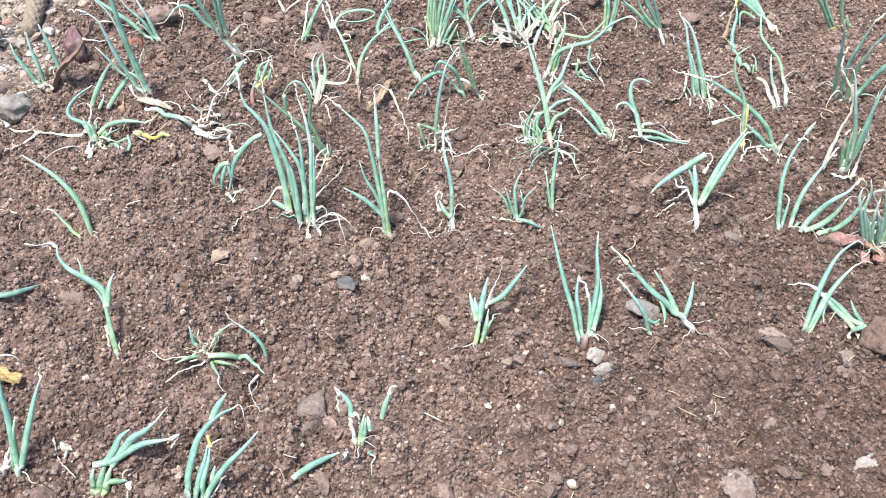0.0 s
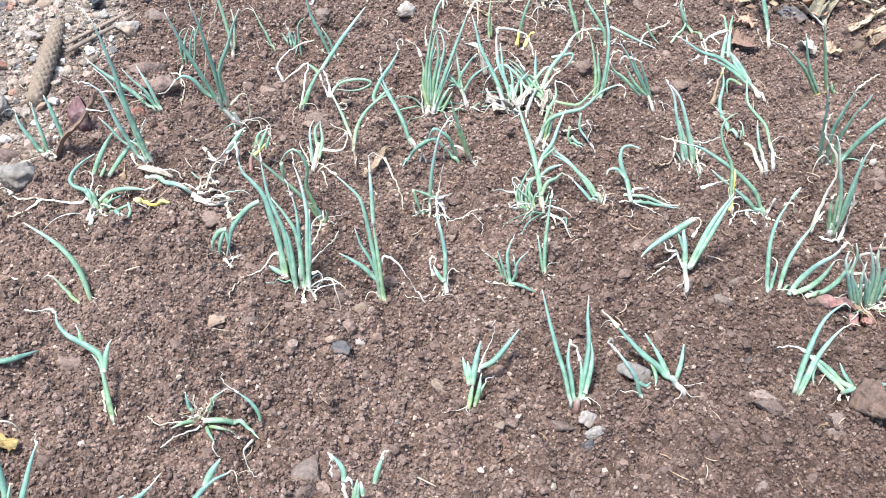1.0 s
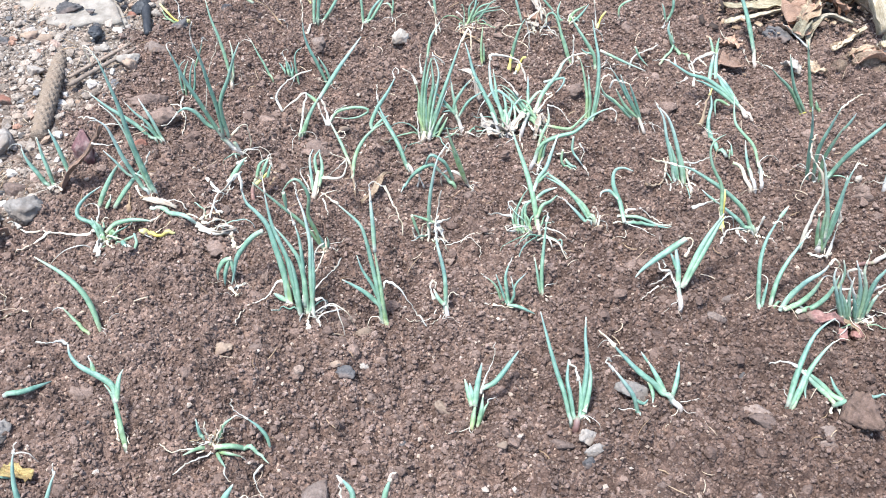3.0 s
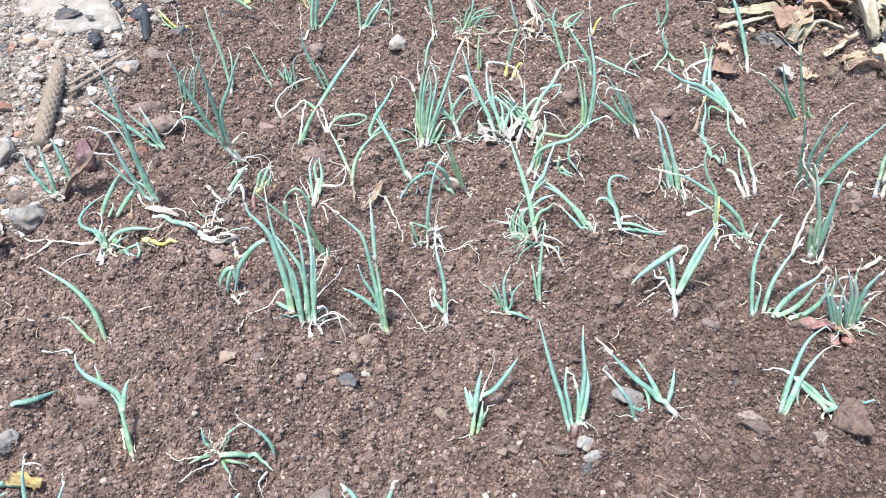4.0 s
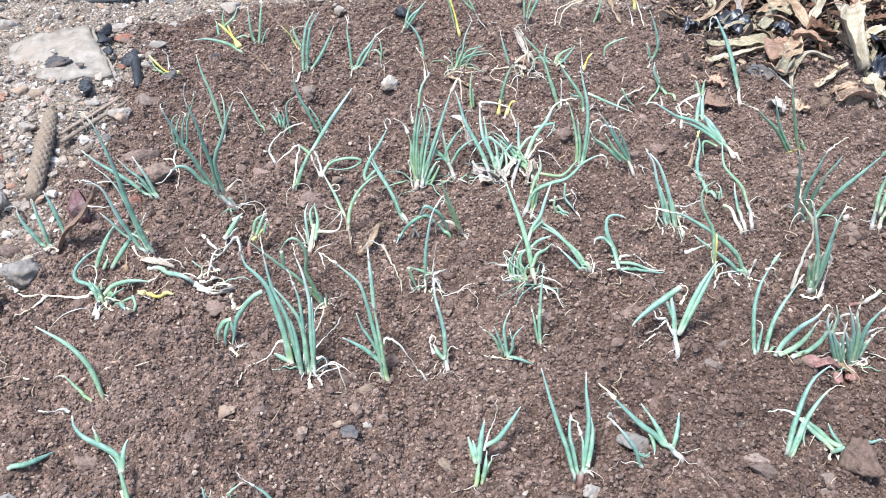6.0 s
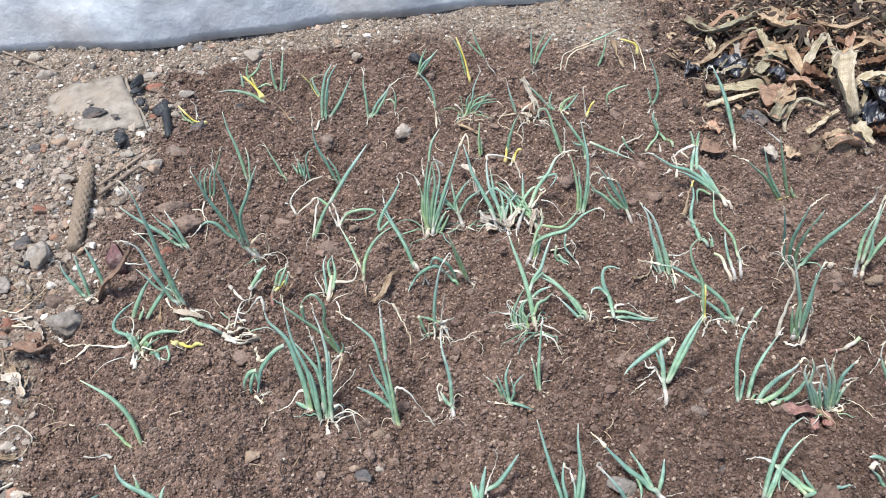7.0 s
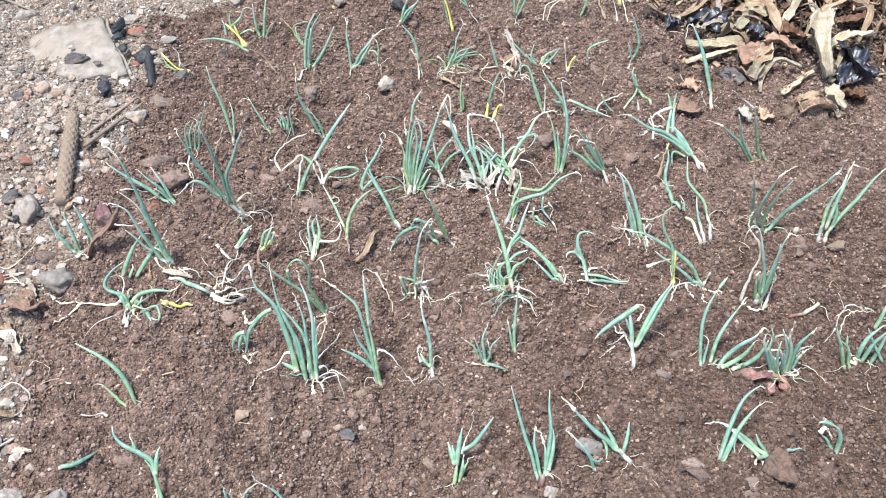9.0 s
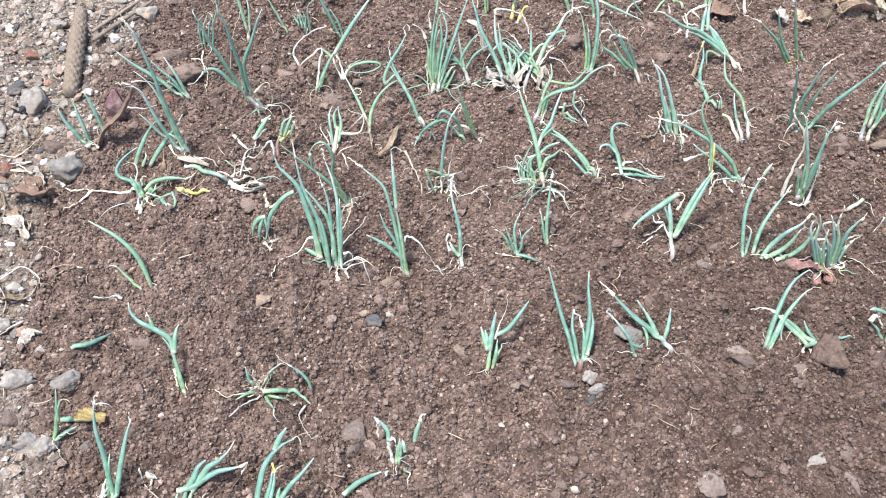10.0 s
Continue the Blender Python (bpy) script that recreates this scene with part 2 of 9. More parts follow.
def husk_material(name, dark, light, stain, rough=0.85, spec=0.15):
    """Dried leaf: veins along the strip, blotches of rot and frayed paler edges."""
    m, n, l, bsdf = node_material(name, rough, spec)
    at = n.new("ShaderNodeAttribute")
    at.attribute_name = "across"
    t = noise_tex(n, l, 95, 6, 0.7)
    vein = n.new("ShaderNodeTexNoise")
    vein.noise_dimensions = "1D"
    vein.inputs["Scale"].default_value, vein.inputs["Detail"].default_value = 9, 3
    l.new(math_node(n, l, "ADD", at.outputs["Fac"], math_node(n, l, "MULTIPLY", t.outputs["Fac"], 0.25)), vein.inputs["W"])
    f = math_node(n, l, "ADD", math_node(n, l, "MULTIPLY", t.outputs["Fac"], 0.5), math_node(n, l, "MULTIPLY", vein.outputs["Fac"], 0.5))
    c = ramp(n, [(0.36, dark), (0.62, light)])
    l.new(f, c.inputs["Fac"])
    blot = noise_tex(n, l, 26, 5, 0.7)
    k = ramp(n, [(0.46, (0, 0, 0)), (0.62, (0.85, 0.85, 0.85))])
    l.new(blot.outputs["Fac"], k.inputs["Fac"])
    out = mix(n, l, k.outputs[0], c.outputs[0], stain)
    info = n.new("ShaderNodeObjectInfo")
    v = ramp(n, [(0.0, (0.74, 0.74, 0.75)), (1.0, (1.32, 1.27, 1.2))])
    l.new(info.outputs["Random"], v.inputs["Fac"])
    l.new(mix(n, l, 1.0, out, v.outputs[0], "MULTIPLY"), bsdf.inputs["Base Color"])
    bump(n, l, bsdf, f, 0.9, 0.004)
    return m


HUSK = {
    "tan": husk_material("husk_tan", (0.20, 0.14, 0.09), (0.47, 0.355, 0.245), (0.20, 0.13, 0.08)),
    "pale": husk_material("husk_pale", (0.29, 0.235, 0.165), (0.57, 0.495, 0.385), (0.27, 0.225, 0.14)),
    "olive": husk_material("husk_olive", (0.16, 0.14, 0.092), (0.37, 0.33, 0.235), (0.17, 0.13, 0.085)),
    "brown": husk_material("husk_brown", (0.175, 0.10, 0.066), (0.39, 0.255, 0.185), (0.28, 0.185, 0.135)),
    "yellow": husk_material("husk_yellow", (0.26, 0.175, 0.075), (0.52, 0.42, 0.17), (0.20, 0.12, 0.06)),
    # rotted leaf, painted near black to hold the shade of the heap's gaps too
    "rot": mottled("husk_rot_and_shade", (0.016, 0.011, 0.009), (0.055, 0.037, 0.027), 90, 0.8),
    "rust": husk_material("husk_rust", (0.085, 0.045, 0.030), (0.19, 0.105, 0.068), (0.06, 0.036, 0.026)),
    "white": husk_material("husk_white", (0.31, 0.26, 0.21), (0.54, 0.475, 0.41), (0.34, 0.265, 0.205)),
    "black": mottled("film_black", (0.008, 0.008, 0.012), (0.03, 0.03, 0.04), 60, 0.35, 0.5),
    "red": mottled("skin_red", (0.10, 0.042, 0.042), (0.20, 0.095, 0.092), 190, 0.55, 0.35, 0.004, (0.24, 0.155, 0.135)),
    "bulb": mottled("skin_bulb", (0.15, 0.068, 0.060), (0.31, 0.185, 0.155), 150, 0.8, 0.2, 0.004, (0.17, 0.115, 0.088)),
}


def plastic_material():
    m, n, l, bsdf = node_material("plastic_film", 0.45, 0.4)
    t = noise_tex(n, l, 9, 5, 0.6)
    c = ramp(n, [(0.32, (0.25, 0.257, 0.27)), (0.5, (0.38, 0.386, 0.40)), (0.68, (0.56, 0.564, 0.57))])
    l.new(t.outputs["Fac"], c.inputs["Fac"])
    warm = noise_tex(n, l, 3.5, 2)
    f = ramp(n, [(0.55, (0, 0, 0)), (0.75, (0.6, 0.6, 0.6))])
    l.new(warm.outputs["Fac"], f.inputs["Fac"])
    l.new(mix(n, l, f.outputs[0], c.outputs[0], (0.30, 0.25, 0.215)), bsdf.inputs["Base Color"])
    bump(n, l, bsdf, t.outputs["Fac"], 0.5, 0.02)
    return m


PLASTIC = plastic_material()

# ---- shape of the ground ----
# low mounds and hollows of the bed: x, y in metres, height in millimetres
MOUNDS = [(-0.08, 0.82, -9), (-0.14, 0.82, 10), (0.02, 0.87, -25), (0.33, 0.88, -1), (0.18, 0.66, 5), (-0.31, 0.63, 8), (-0.38, 0.78, 23), (0.28, 0.7, 4), (0.19, 0.9, -2), (-0.38, 1.04, 11), (-0.3, 1.16, 4), (-0.2, 1.23, -9), (-0.01, 1.26, -13), (0.48, 1.13, -3), (0.66, 1.31, 11), (0.55, 1.01, -8), (0.48, 0.69, 7), (-0.08, 1.51, -1), (-0.52, 1.33, 5), (0.23, 1.03, 6), (-0.71, 1.19, -3), (-0.58, 1.51, 5), (0.59, 1.6, -13), (0.73, 1.46, 23), (-0.58, 0.76, -16), (-0.28, 1.58, 0)]
# edge between the dug bed and the trodden gravel at its side: y, x
EDGE_Y = [0.0, 0.50, 0.62, 0.72, 0.81, 0.95, 1.04, 1.21, 1.36, 1.47, 1.60, 1.70, 1.90]
EDGE_X = [-0.47, -0.47, -0.50, -0.53, -0.55, -0.59, -0.55, -0.57, -0.515, -0.53, -0.535, -0.54, -0.10]


def bed_height(x, y):
    z = 0.0 * x
    for mx, my, h in MOUNDS:
        z = z + h / 1000 * np.exp(-((x - mx) ** 2 + (y - my) ** 2) / (2 * 0.14 ** 2))
    return z


def value_noise(x, y, seed):
    """Smooth noise between -1 and 1 on a unit lattice."""
    xi, yi = np.floor(x).astype(np.int64), np.floor(y).astype(np.int64)
    xf, yf = x - xi, y - yi
    u, v = xf * xf * (3 - 2 * xf), yf * yf * (3 - 2 * yf)

    def h(a, b):
        k = (a * 374761393 + b * 668265263 + seed * 974634777) & 0x7FFFFFFF
        k = ((k ^ (k >> 13)) * 1274126177) & 0x7FFFFFFF
        return ((k ^ (k >> 16)) & 0xFFFF) / 32767.5 - 1
    return (h(xi, yi) * (1 - u) + h(xi + 1, yi) * u) * (1 - v) + (h(xi, yi + 1) * (1 - u) + h(xi + 1, yi + 1) * u) * v


def gravel_amount(x, y):
    """1 on the gravel strip, 0 in the dug bed, with a ragged edge."""
    edge = np.interp(y, EDGE_Y, EDGE_X) + 0.035 * value_noise(x * 9, y * 9, 5) + 0.02 * value_noise(x * 31, y * 31, 6)
    side = np.clip((edge - x) / 0.05 + 0.5, 0, 1)
    back = np.clip((y + 0.06 * value_noise(x * 6, y * 6, 8) - 1.80) / 0.10, 0, 1) * np.clip((0.52 - x) / 0.15, 0, 1)
    return np.maximum(side, back)


def heap_height(x, y):
    return 0.045 * np.exp(-((x - 0.80) / 0.24) ** 2 - ((y - 1.80) / 0.20) ** 2)


# planting holes and hollows: x, y, radius, depth
HOLES = [(-0.285, 1.037, 0.016, 0.018), (-0.359, 1.028, 0.015, 0.012), (-0.403, 0.952, 0.018, 0.018), (0.461, 0.706, 0.014, 0.02), (0.070, 0.690, 0.014, 0.014), (0.088, 0.901, 0.014, 0.012), (-0.434, 0.902, 0.014, 0.012), (0.152, 1.222, 0.014, 0.014), (0.462, 1.305, 0.018, 0.014), (0.527, 0.837, 0.02, 0.012), (0.248, 0.729, 0.02, 0.01), (-0.526, 1.042, 0.018, 0.01), (0.640, 1.689, 0.02, 0.016), (-0.219, 0.538, 0.018, 0.015), (0.010, 0.710, 0.01, 0.014), (-0.241, 1.049, 0.012, 0.012), (-0.156, 1.111, 0.014, 0.012), (0.430, 1.263, 0.014, 0.012)]


def soil_relief(x, y):
    z = 0.0095 * value_noise(x * 11, y * 13, 1) + 0.0105 * value_noise(x * 31, y * 31, 2)
    lump = value_noise(x * 85, y * 85, 3)
    z = z + 0.0064 * np.maximum(lump, -0.85) + 0.0044 * value_noise(x * 160, y * 160, 4)
    z = z * (1 - 0.55 * gravel_amount(x, y))
    for hx, hy, r, d in HOLES:
        z = z - d * np.exp(-((x - hx) ** 2 + (y - hy) ** 2) / r ** 2)
    return z


def ground_height(x, y):
    return bed_height(x, y) + heap_height(x, y) + soil_relief(x, y)


def gz(x, y):
    return float(ground_height(np.array([float(x)]), np.array([float(y)]))[0])


def mesh_of(name, verts, faces, material, smooth=True, attribute=None):
    me = bpy.data.meshes.new(name)
    me.from_pydata(verts, [], faces)
    me.materials.append(material)
    if attribute:
        a = me.attributes.new(attribute[0], "FLOAT", "POINT")
        a.data.foreach_set("value", np.asarray(attribute[1], dtype=np.float32))
    if smooth:
        me.polygons.foreach_set("use_smooth", np.ones(len(me.polygons), dtype=bool))
    me.update()
    return me


def spread(lo, hi, step, far):
    """Even steps between lo and hi, then ever longer ones out to far."""
    mid = list(np.arange(lo, hi, step))
    out, d = [], step
    while (out[-1] if out else 0) < far:
        d *= 1.45
        out.append((out[-1] if out else 0) + d)
    return np.array([lo - o for o in reversed(out)] + mid + [mid[-1] + o for o in out])


def build_ground():
    xs, ys = spread(-1.05, 1.12, 0.0042, 400), spread(0.36, 2.12, 0.0042, 400)
    gx, gy = np.meshgrid(xs, ys)
    near = np.exp(-np.maximum(0, np.maximum(np.abs(gx) - 1.3, np.abs(gy - 1.2) - 1.1)) / 0.6)
    z = (bed_height(gx, gy) + heap_height(gx, gy) + soil_relief(gx, gy)) * near
    # past the seen plot bed and path melt into patchy garden ground
    away = np.clip((np.maximum(np.abs(gx) - 1.1, np.abs(gy - 1.25) - 0.95)) / 1.2, 0, 1)
    patchy = np.clip(0.45 + 0.35 * value_noise(gx * 0.9, gy * 0.9, 12) + 0.25 * value_noise(gx * 2.3, gy * 2.3, 13), 0, 1) * np.clip(6 / (1 + np.hypot(gx, gy)), 0, 1) + 0.4 * np.clip(1 - 6 / (1 + np.hypot(gx, gy)), 0, 1)
    dust = np.clip(gravel_amount(gx, gy), 0, 1) * (1 - away) * (0.55 + 0.45 * np.clip((gy - 1.30) / 0.12, 0, 1)) + patchy * away
    v = np.stack([gx, gy, z], -1).reshape(-1, 3)
    nx, ny = len(xs), len(ys)
    i = (np.arange(ny - 1)[:, None] * nx + np.arange(nx - 1)[None]).reshape(-1)
    f = np.stack([i, i + 1, i + nx + 1, i + nx], -1)
    me = mesh_of("ground", v.tolist(), f.tolist(), SOIL, True, ("dust", dust.reshape(-1)))
    tagged(new("ground", me), "dug brown garden soil with a dusty gravel edge", "soil", kind="structure")


build_ground()

ICO = bmesh.new()
bmesh.ops.create_icosphere(ICO, subdivisions=1, radius=1)
ICO_V = np.array([v.co for v in ICO.verts])
ICO_F = np.array([[v.index for v in f.verts] for f in ICO.faces])
ICO.free()
ICO2 = bmesh.new()
bmesh.ops.create_icosphere(ICO2, subdivisions=2, radius=1)
ICO2_V = np.array([v.co for v in ICO2.verts])
ICO2_F = np.array([[v.index for v in f.verts] for f in ICO2.faces])
ICO2.free()


OCT_V = np.array([(1, 0, 0), (-1, 0, 0), (0, 1, 0), (0, -1, 0), (0, 0, 1), (0, 0, -1)], float) * 1.15
OCT_F = np.array([(0, 2, 4), (2, 1, 4), (1, 3, 4), (3, 0, 4), (2, 0, 5), (1, 2, 5), (3, 1, 5), (0, 3, 5)])


def grains(name, label, category, material, xy, radii, rng, fine=0, flat=0.75, sink=0.3, rough=0.28):
    """Many small loose bits lying on the ground, in one object."""
    bv, bf = ((OCT_V, OCT_F), (ICO_V, ICO_F), (ICO2_V, ICO2_F))[fine]
    n, k = len(xy), len(bv)
    v = np.repeat(bv[None], n, 0) * (1 + rough * (rng.random((n, k, 1)) - 0.5) * 2)
    if fine == 2:
        # lobes and dents, so that no two lumps are round
        for freq, amp in ((2.6, 0.24), (5.0, 0.16), (9.0, 0.08)):
            ax = rng.normal(size=(n, 3))
            ax *= freq / np.linalg.norm(ax, axis=1, keepdims=True)
            v *= (1 + amp * np.sin(np.einsum("kj,nj->nk", bv, ax) + 6.28 * rng.random((n, 1))))[:, :, None]
    v *= 0.7 + 0.6 * rng.random((n, 1, 3))
    q = rng.normal(size=(n, 4))
    q /= np.linalg.norm(q, axis=1, keepdims=True)
    w, x, y, z = q.T
    rot = np.stack([1 - 2 * (y * y + z * z), 2 * (x * y - z * w), 2 * (x * z + y * w), 2 * (x * y + z * w), 1 - 2 * (x * x + z * z), 2 * (y * z - x * w), 2 * (x * z - y * w), 2 * (y * z + x * w), 1 - 2 * (x * x + y * y)], -1).reshape(n, 3, 3)
    v = np.einsum("nij,nkj->nki", rot, v) * radii[:, None, None]
    v[:, :, 2] *= flat
    g = ground_height(xy[:, 0], xy[:, 1])
    v[:, :, 0] += xy[:, 0, None]
    v[:, :, 1] += xy[:, 1, None]
    v[:, :, 2] += (g + radii * (flat - sink) * 0.8)[:, None]
    f = (bf[None] + (np.arange(n) * k)[:, None, None]).reshape(-1, 3)
    me = big_mesh(name, v.reshape(-1, 3), f, material, False)
    return tagged(new(name, me), label, category, kind="stuff")


def big_mesh(name, v, f, material, smooth):
    me = bpy.data.meshes.new(name)
    k = f.shape[1]
    me.vertices.add(len(v))
    me.vertices.foreach_set("co", np.ascontiguousarray(v, dtype=np.float32).reshape(-1))
    me.loops.add(f.size)
    me.loops.foreach_set("vertex_index", np.ascontiguousarray(f, dtype=np.int32).reshape(-1))
    me.polygons.add(len(f))
    me.polygons.foreach_set("loop_start", np.arange(0, f.size, k, dtype=np.int32))
    me.polygons.foreach_set("use_smooth", np.full(len(f), smooth, dtype=bool))
    me.materials.append(material)
    me.update(calc_edges=True)
    return me


def scatter(rng, n, box, keep):
    """n points in the box x0, x1, y0, y1, kept with the likelihood keep(x, y)."""
    x0, x1, y0, y1 = box
    p = np.stack([x0 + (x1 - x0) * rng.random(n), y0 + (y1 - y0) * rng.random(n)], -1)
    return p[rng.random(n) < keep(p[:, 0], p[:, 1])]


def build_grains():
    rng = np.random.default_rng(3)
    area = (-1.0, 1.08, 0.38, 2.1)
    bed = lambda x, y: 1 - gravel_amount(x, y)
    clod = lambda x, y: (1 - gravel_amount(x, y)) * (0.35 + 0.65 * np.clip(0.5 + 0.9 * value_noise(x * 7, y * 7, 21), 0, 1))
    p = scatter(rng, 165000, area, lambda x, y: 0.9 * bed(x, y))
    grains("soil_crumbs", "loose dark brown soil crumbs over the bed", "soil crumbs", CRUMBS, p, 0.0010 + 0.0016 * rng.random(len(p)) ** 2, rng, 0, 0.95, 0.0, 0.3)
    p = scatter(rng, 82000, area, clod)
    grains("soil_grains", "coarser dark brown soil grains over the bed", "soil crumbs", CRUMBS, p, 0.0013 + 0.0022 * rng.random(len(p)) ** 2.2, rng, 1, 0.9, 0.1, 0.3)
    p = scatter(rng, 4600, area, clod)
    grains("soil_clods", "small crumbly brown soil clods over the bed", "soil clods", CLODS, p, 0.0024 + 0.0042 * rng.random(len(p)) ** 3, rng, 2, 0.85, 0.5, 0.16)
    p = scatter(rng, 330, area, clod)
    grains("soil_lumps", "larger rounded lumps of brown soil", "soil clods", CLODS, p, 0.006 + 0.006 * rng.random(len(p)) ** 2, rng, 2, 0.7, 0.65, 0.10)
    p = scatter(rng, 52000, area, gravel_amount)
    grains("gravel_grit", "fine pale and grey grit beside the bed", "gravel", GRAVEL, p, 0.0015 + 0.0025 * rng.random(len(p)) ** 2, rng, 0, 0.75, 0.3)
    p = scatter(rng, 26000, area, lambda x, y: gravel_amount(x, y) * (0.10 + 0.35 * np.exp(-((x + 0.72) / 0.2) ** 2 - ((y - 1.33) / 0.25) ** 2) + 0.35 * np.clip(0.3 + 1.2 * value_noise(x * 6, y * 6, 33), 0, 1) + 0.9 * np.exp(-((x + 0.70) / 0.12) ** 2 - ((y - 1.43) / 0.13) ** 2) + 0.50 * np.clip((1.35 - y) / 0.1, 0, 1) * (0.3 + 0.7 * np.clip((y - 0.95) / 0.1, 0, 1))))
    grains("gravel", "mixed pale, grey and reddish pebbles beside the bed", "gravel", GRAVEL, p, 0.0026 + 0.0062 * rng.random(len(p)) ** 3, rng, 1, 0.7, 0.35, 0.36)


    p = scatter(rng, 6500, area, lambda x, y: gravel_amount(x, y) * (0.06 + 0.55 * np.exp(-((x + 0.70) / 0.2) ** 2 - ((y - 1.33) / 0.22) ** 2) + 0.4 * np.clip((1.36 - y) / 0.1, 0, 1) * (0.25 + 0.75 * np.clip((y - 0.95) / 0.1, 0, 1)) + 0.9 * np.exp(-((x + 0.70) / 0.12) ** 2 - ((y - 1.42) / 0.13) ** 2)))
    grains("pebbles", "coarser beige, grey and reddish pebbles beside the bed", "gravel", GRAVEL, p, 0.0050 + 0.0056 * rng.random(len(p)) ** 2.5, rng, 1, 0.62, 0.45, 0.30)


build_grains()

# ---- builders of things ----


def smooth_line(pts, steps):
    """A rounded line through the points, evenly divided."""
    pts = [np.array(p, float) for p in pts]
    ext = [2 * pts[0] - pts[1]] + pts + [2 * pts[-1] - pts[-2]]
    out = []
    for i in range(1, len(ext) - 2):
        p0, p1, p2, p3 = ext[i - 1:i + 3]
        for k in range(8):
            t = k / 8
            out.append(0.5 * (2 * p1 + (p2 - p0) * t + (2 * p0 - 5 * p1 + 4 * p2 - p3) * t * t + (3 * p1 - p0 - 3 * p2 + p3) * t ** 3))
    out.append(pts[-1])
    out = np.array(out)
    d = np.concatenate([[0], np.cumsum(np.linalg.norm(np.diff(out, axis=0), axis=1))])
    s = np.linspace(0, d[-1], steps)
    return np.stack([np.interp(s, d, out[:, j]) for j in range(3)], -1)


def tube_mesh(name, line, radius, material, sides=8, squash=1.0, wobble=0.0, rng=None, twist=0.0):
    """A closed tapered tube along a line. radius: a function of 0..1 along it."""
    n = len(line)
    tang = np.gradient(line, axis=0)
    tang /= np.linalg.norm(tang, axis=1, keepdims=True) + 1e-9
    ref = np.array([0.13, -0.21, 1.0]) if abs(tang[0][2]) < 0.8 else np.array([1.0, 0.2, 0.1])
    verts, along = [], []
    side = np.cross(tang[0], ref)
    for i in range(n):
        side = side - tang[i] * (side @ tang[i])
        side /= np.linalg.norm(side) + 1e-9
        up = np.cross(side, tang[i])
        s = i / (n - 1)
        for k in range(sides):
            a = 2 * math.pi * k / sides + twist * s
            r = radius(s) * (1 + (wobble * (rng.random() - 0.5) * 2 if wobble else 0))
            ca, sa = math.cos(a), math.sin(a) * squash
            ct, st = math.cos(twist * s), math.sin(twist * s)
            verts.append(line[i] + r * ((ca * ct - sa * st) * side + (ca * st + sa * ct) * up))
            along.append(s)
    faces = [(i * sides + k, i * sides + (k + 1) % sides, (i + 1) * sides + (k + 1) % sides, (i + 1) * sides + k) for i in range(n - 1) for k in range(sides)]
    faces.append(tuple(range(sides))[::-1])
    faces.append(tuple((n - 1) * sides + k for k in range(sides)))
    return mesh_of(name, [tuple(v) for v in verts], faces, material, True, ("along", along))


LEAF_RNG = np.random.default_rng(11)
PART_NAME = {"v": "leaf", "g": "leaf", "l": "leaf", "y": "yellow_leaf", "w": "dry_leaf", "d": "withered_leaf", "s": "stem", "p": "stem"}
PART_LABEL = {"v": "green leaf fading to white at its tip", "y": "limp yellowed leaf", "w": "curled whitish dried leaf", "d": "shrivelled tan leaf", "s": "white lower stem", "p": "purplish lower stem"}


def leaf_radius(kind, r):
    if kind in "glv":
        return lambda s: r * (0.85 + 0.15 * min(1, s * 4)) * (1 if s < 0.3 else max(0.16, 1 - ((s - 0.3) / 0.72) ** 2.0 * 0.86))
    if kind in "sp":
        return lambda s: r * (0.92 - 0.18 * s)
    return lambda s: r * (0.75 + 0.3 * math.sin(2 + s * 5)) * (1 if s < 0.8 else 1 - 0.7 * (s - 0.8) / 0.2)


def thin_part(name, label, pts, width, kind, root, base, rng, sides=5):
    """A thread-like root, curl or withered tip that never dips under the soil."""
    steps = max(7, 4 * len(pts))
    line = smooth_line(pts, steps)
    low = ground_height(line[:, 0] + base.x, line[:, 1] + base.y) - base.z + 0.4 * width
    line[:, 2] = np.maximum(line[:, 2], low)
    ob = new(name, tube_mesh(name, line, lambda s: width / 2 * (1 - 0.55 * s), LEAF[kind], sides, 0.6, 0.14, rng, rng.normal() * 2))
    ob.parent = root
    ob["label"] = label


def wander(p, heading, rise, step, n, rng, sag=0.25, turn=0.6):
    """Points of a curl that sets out along heading and rise and sinks as it goes."""
    pts = [np.array(p, float)]
    for _ in range(n):
        heading += rng.normal() * turn
        rise -= sag + rng.normal() * 0.2
        rise = max(rise, -1.3)
        pts.append(pts[-1] + step * np.array([math.cos(heading) * math.cos(rise), math.sin(heading) * math.cos(rise), math.sin(rise)]))
    return pts


TUFT_NAME = {"w": "dry_leaf", "d": "withered_leaf", "v": "leaf", "g": "leaf", "l": "leaf"}


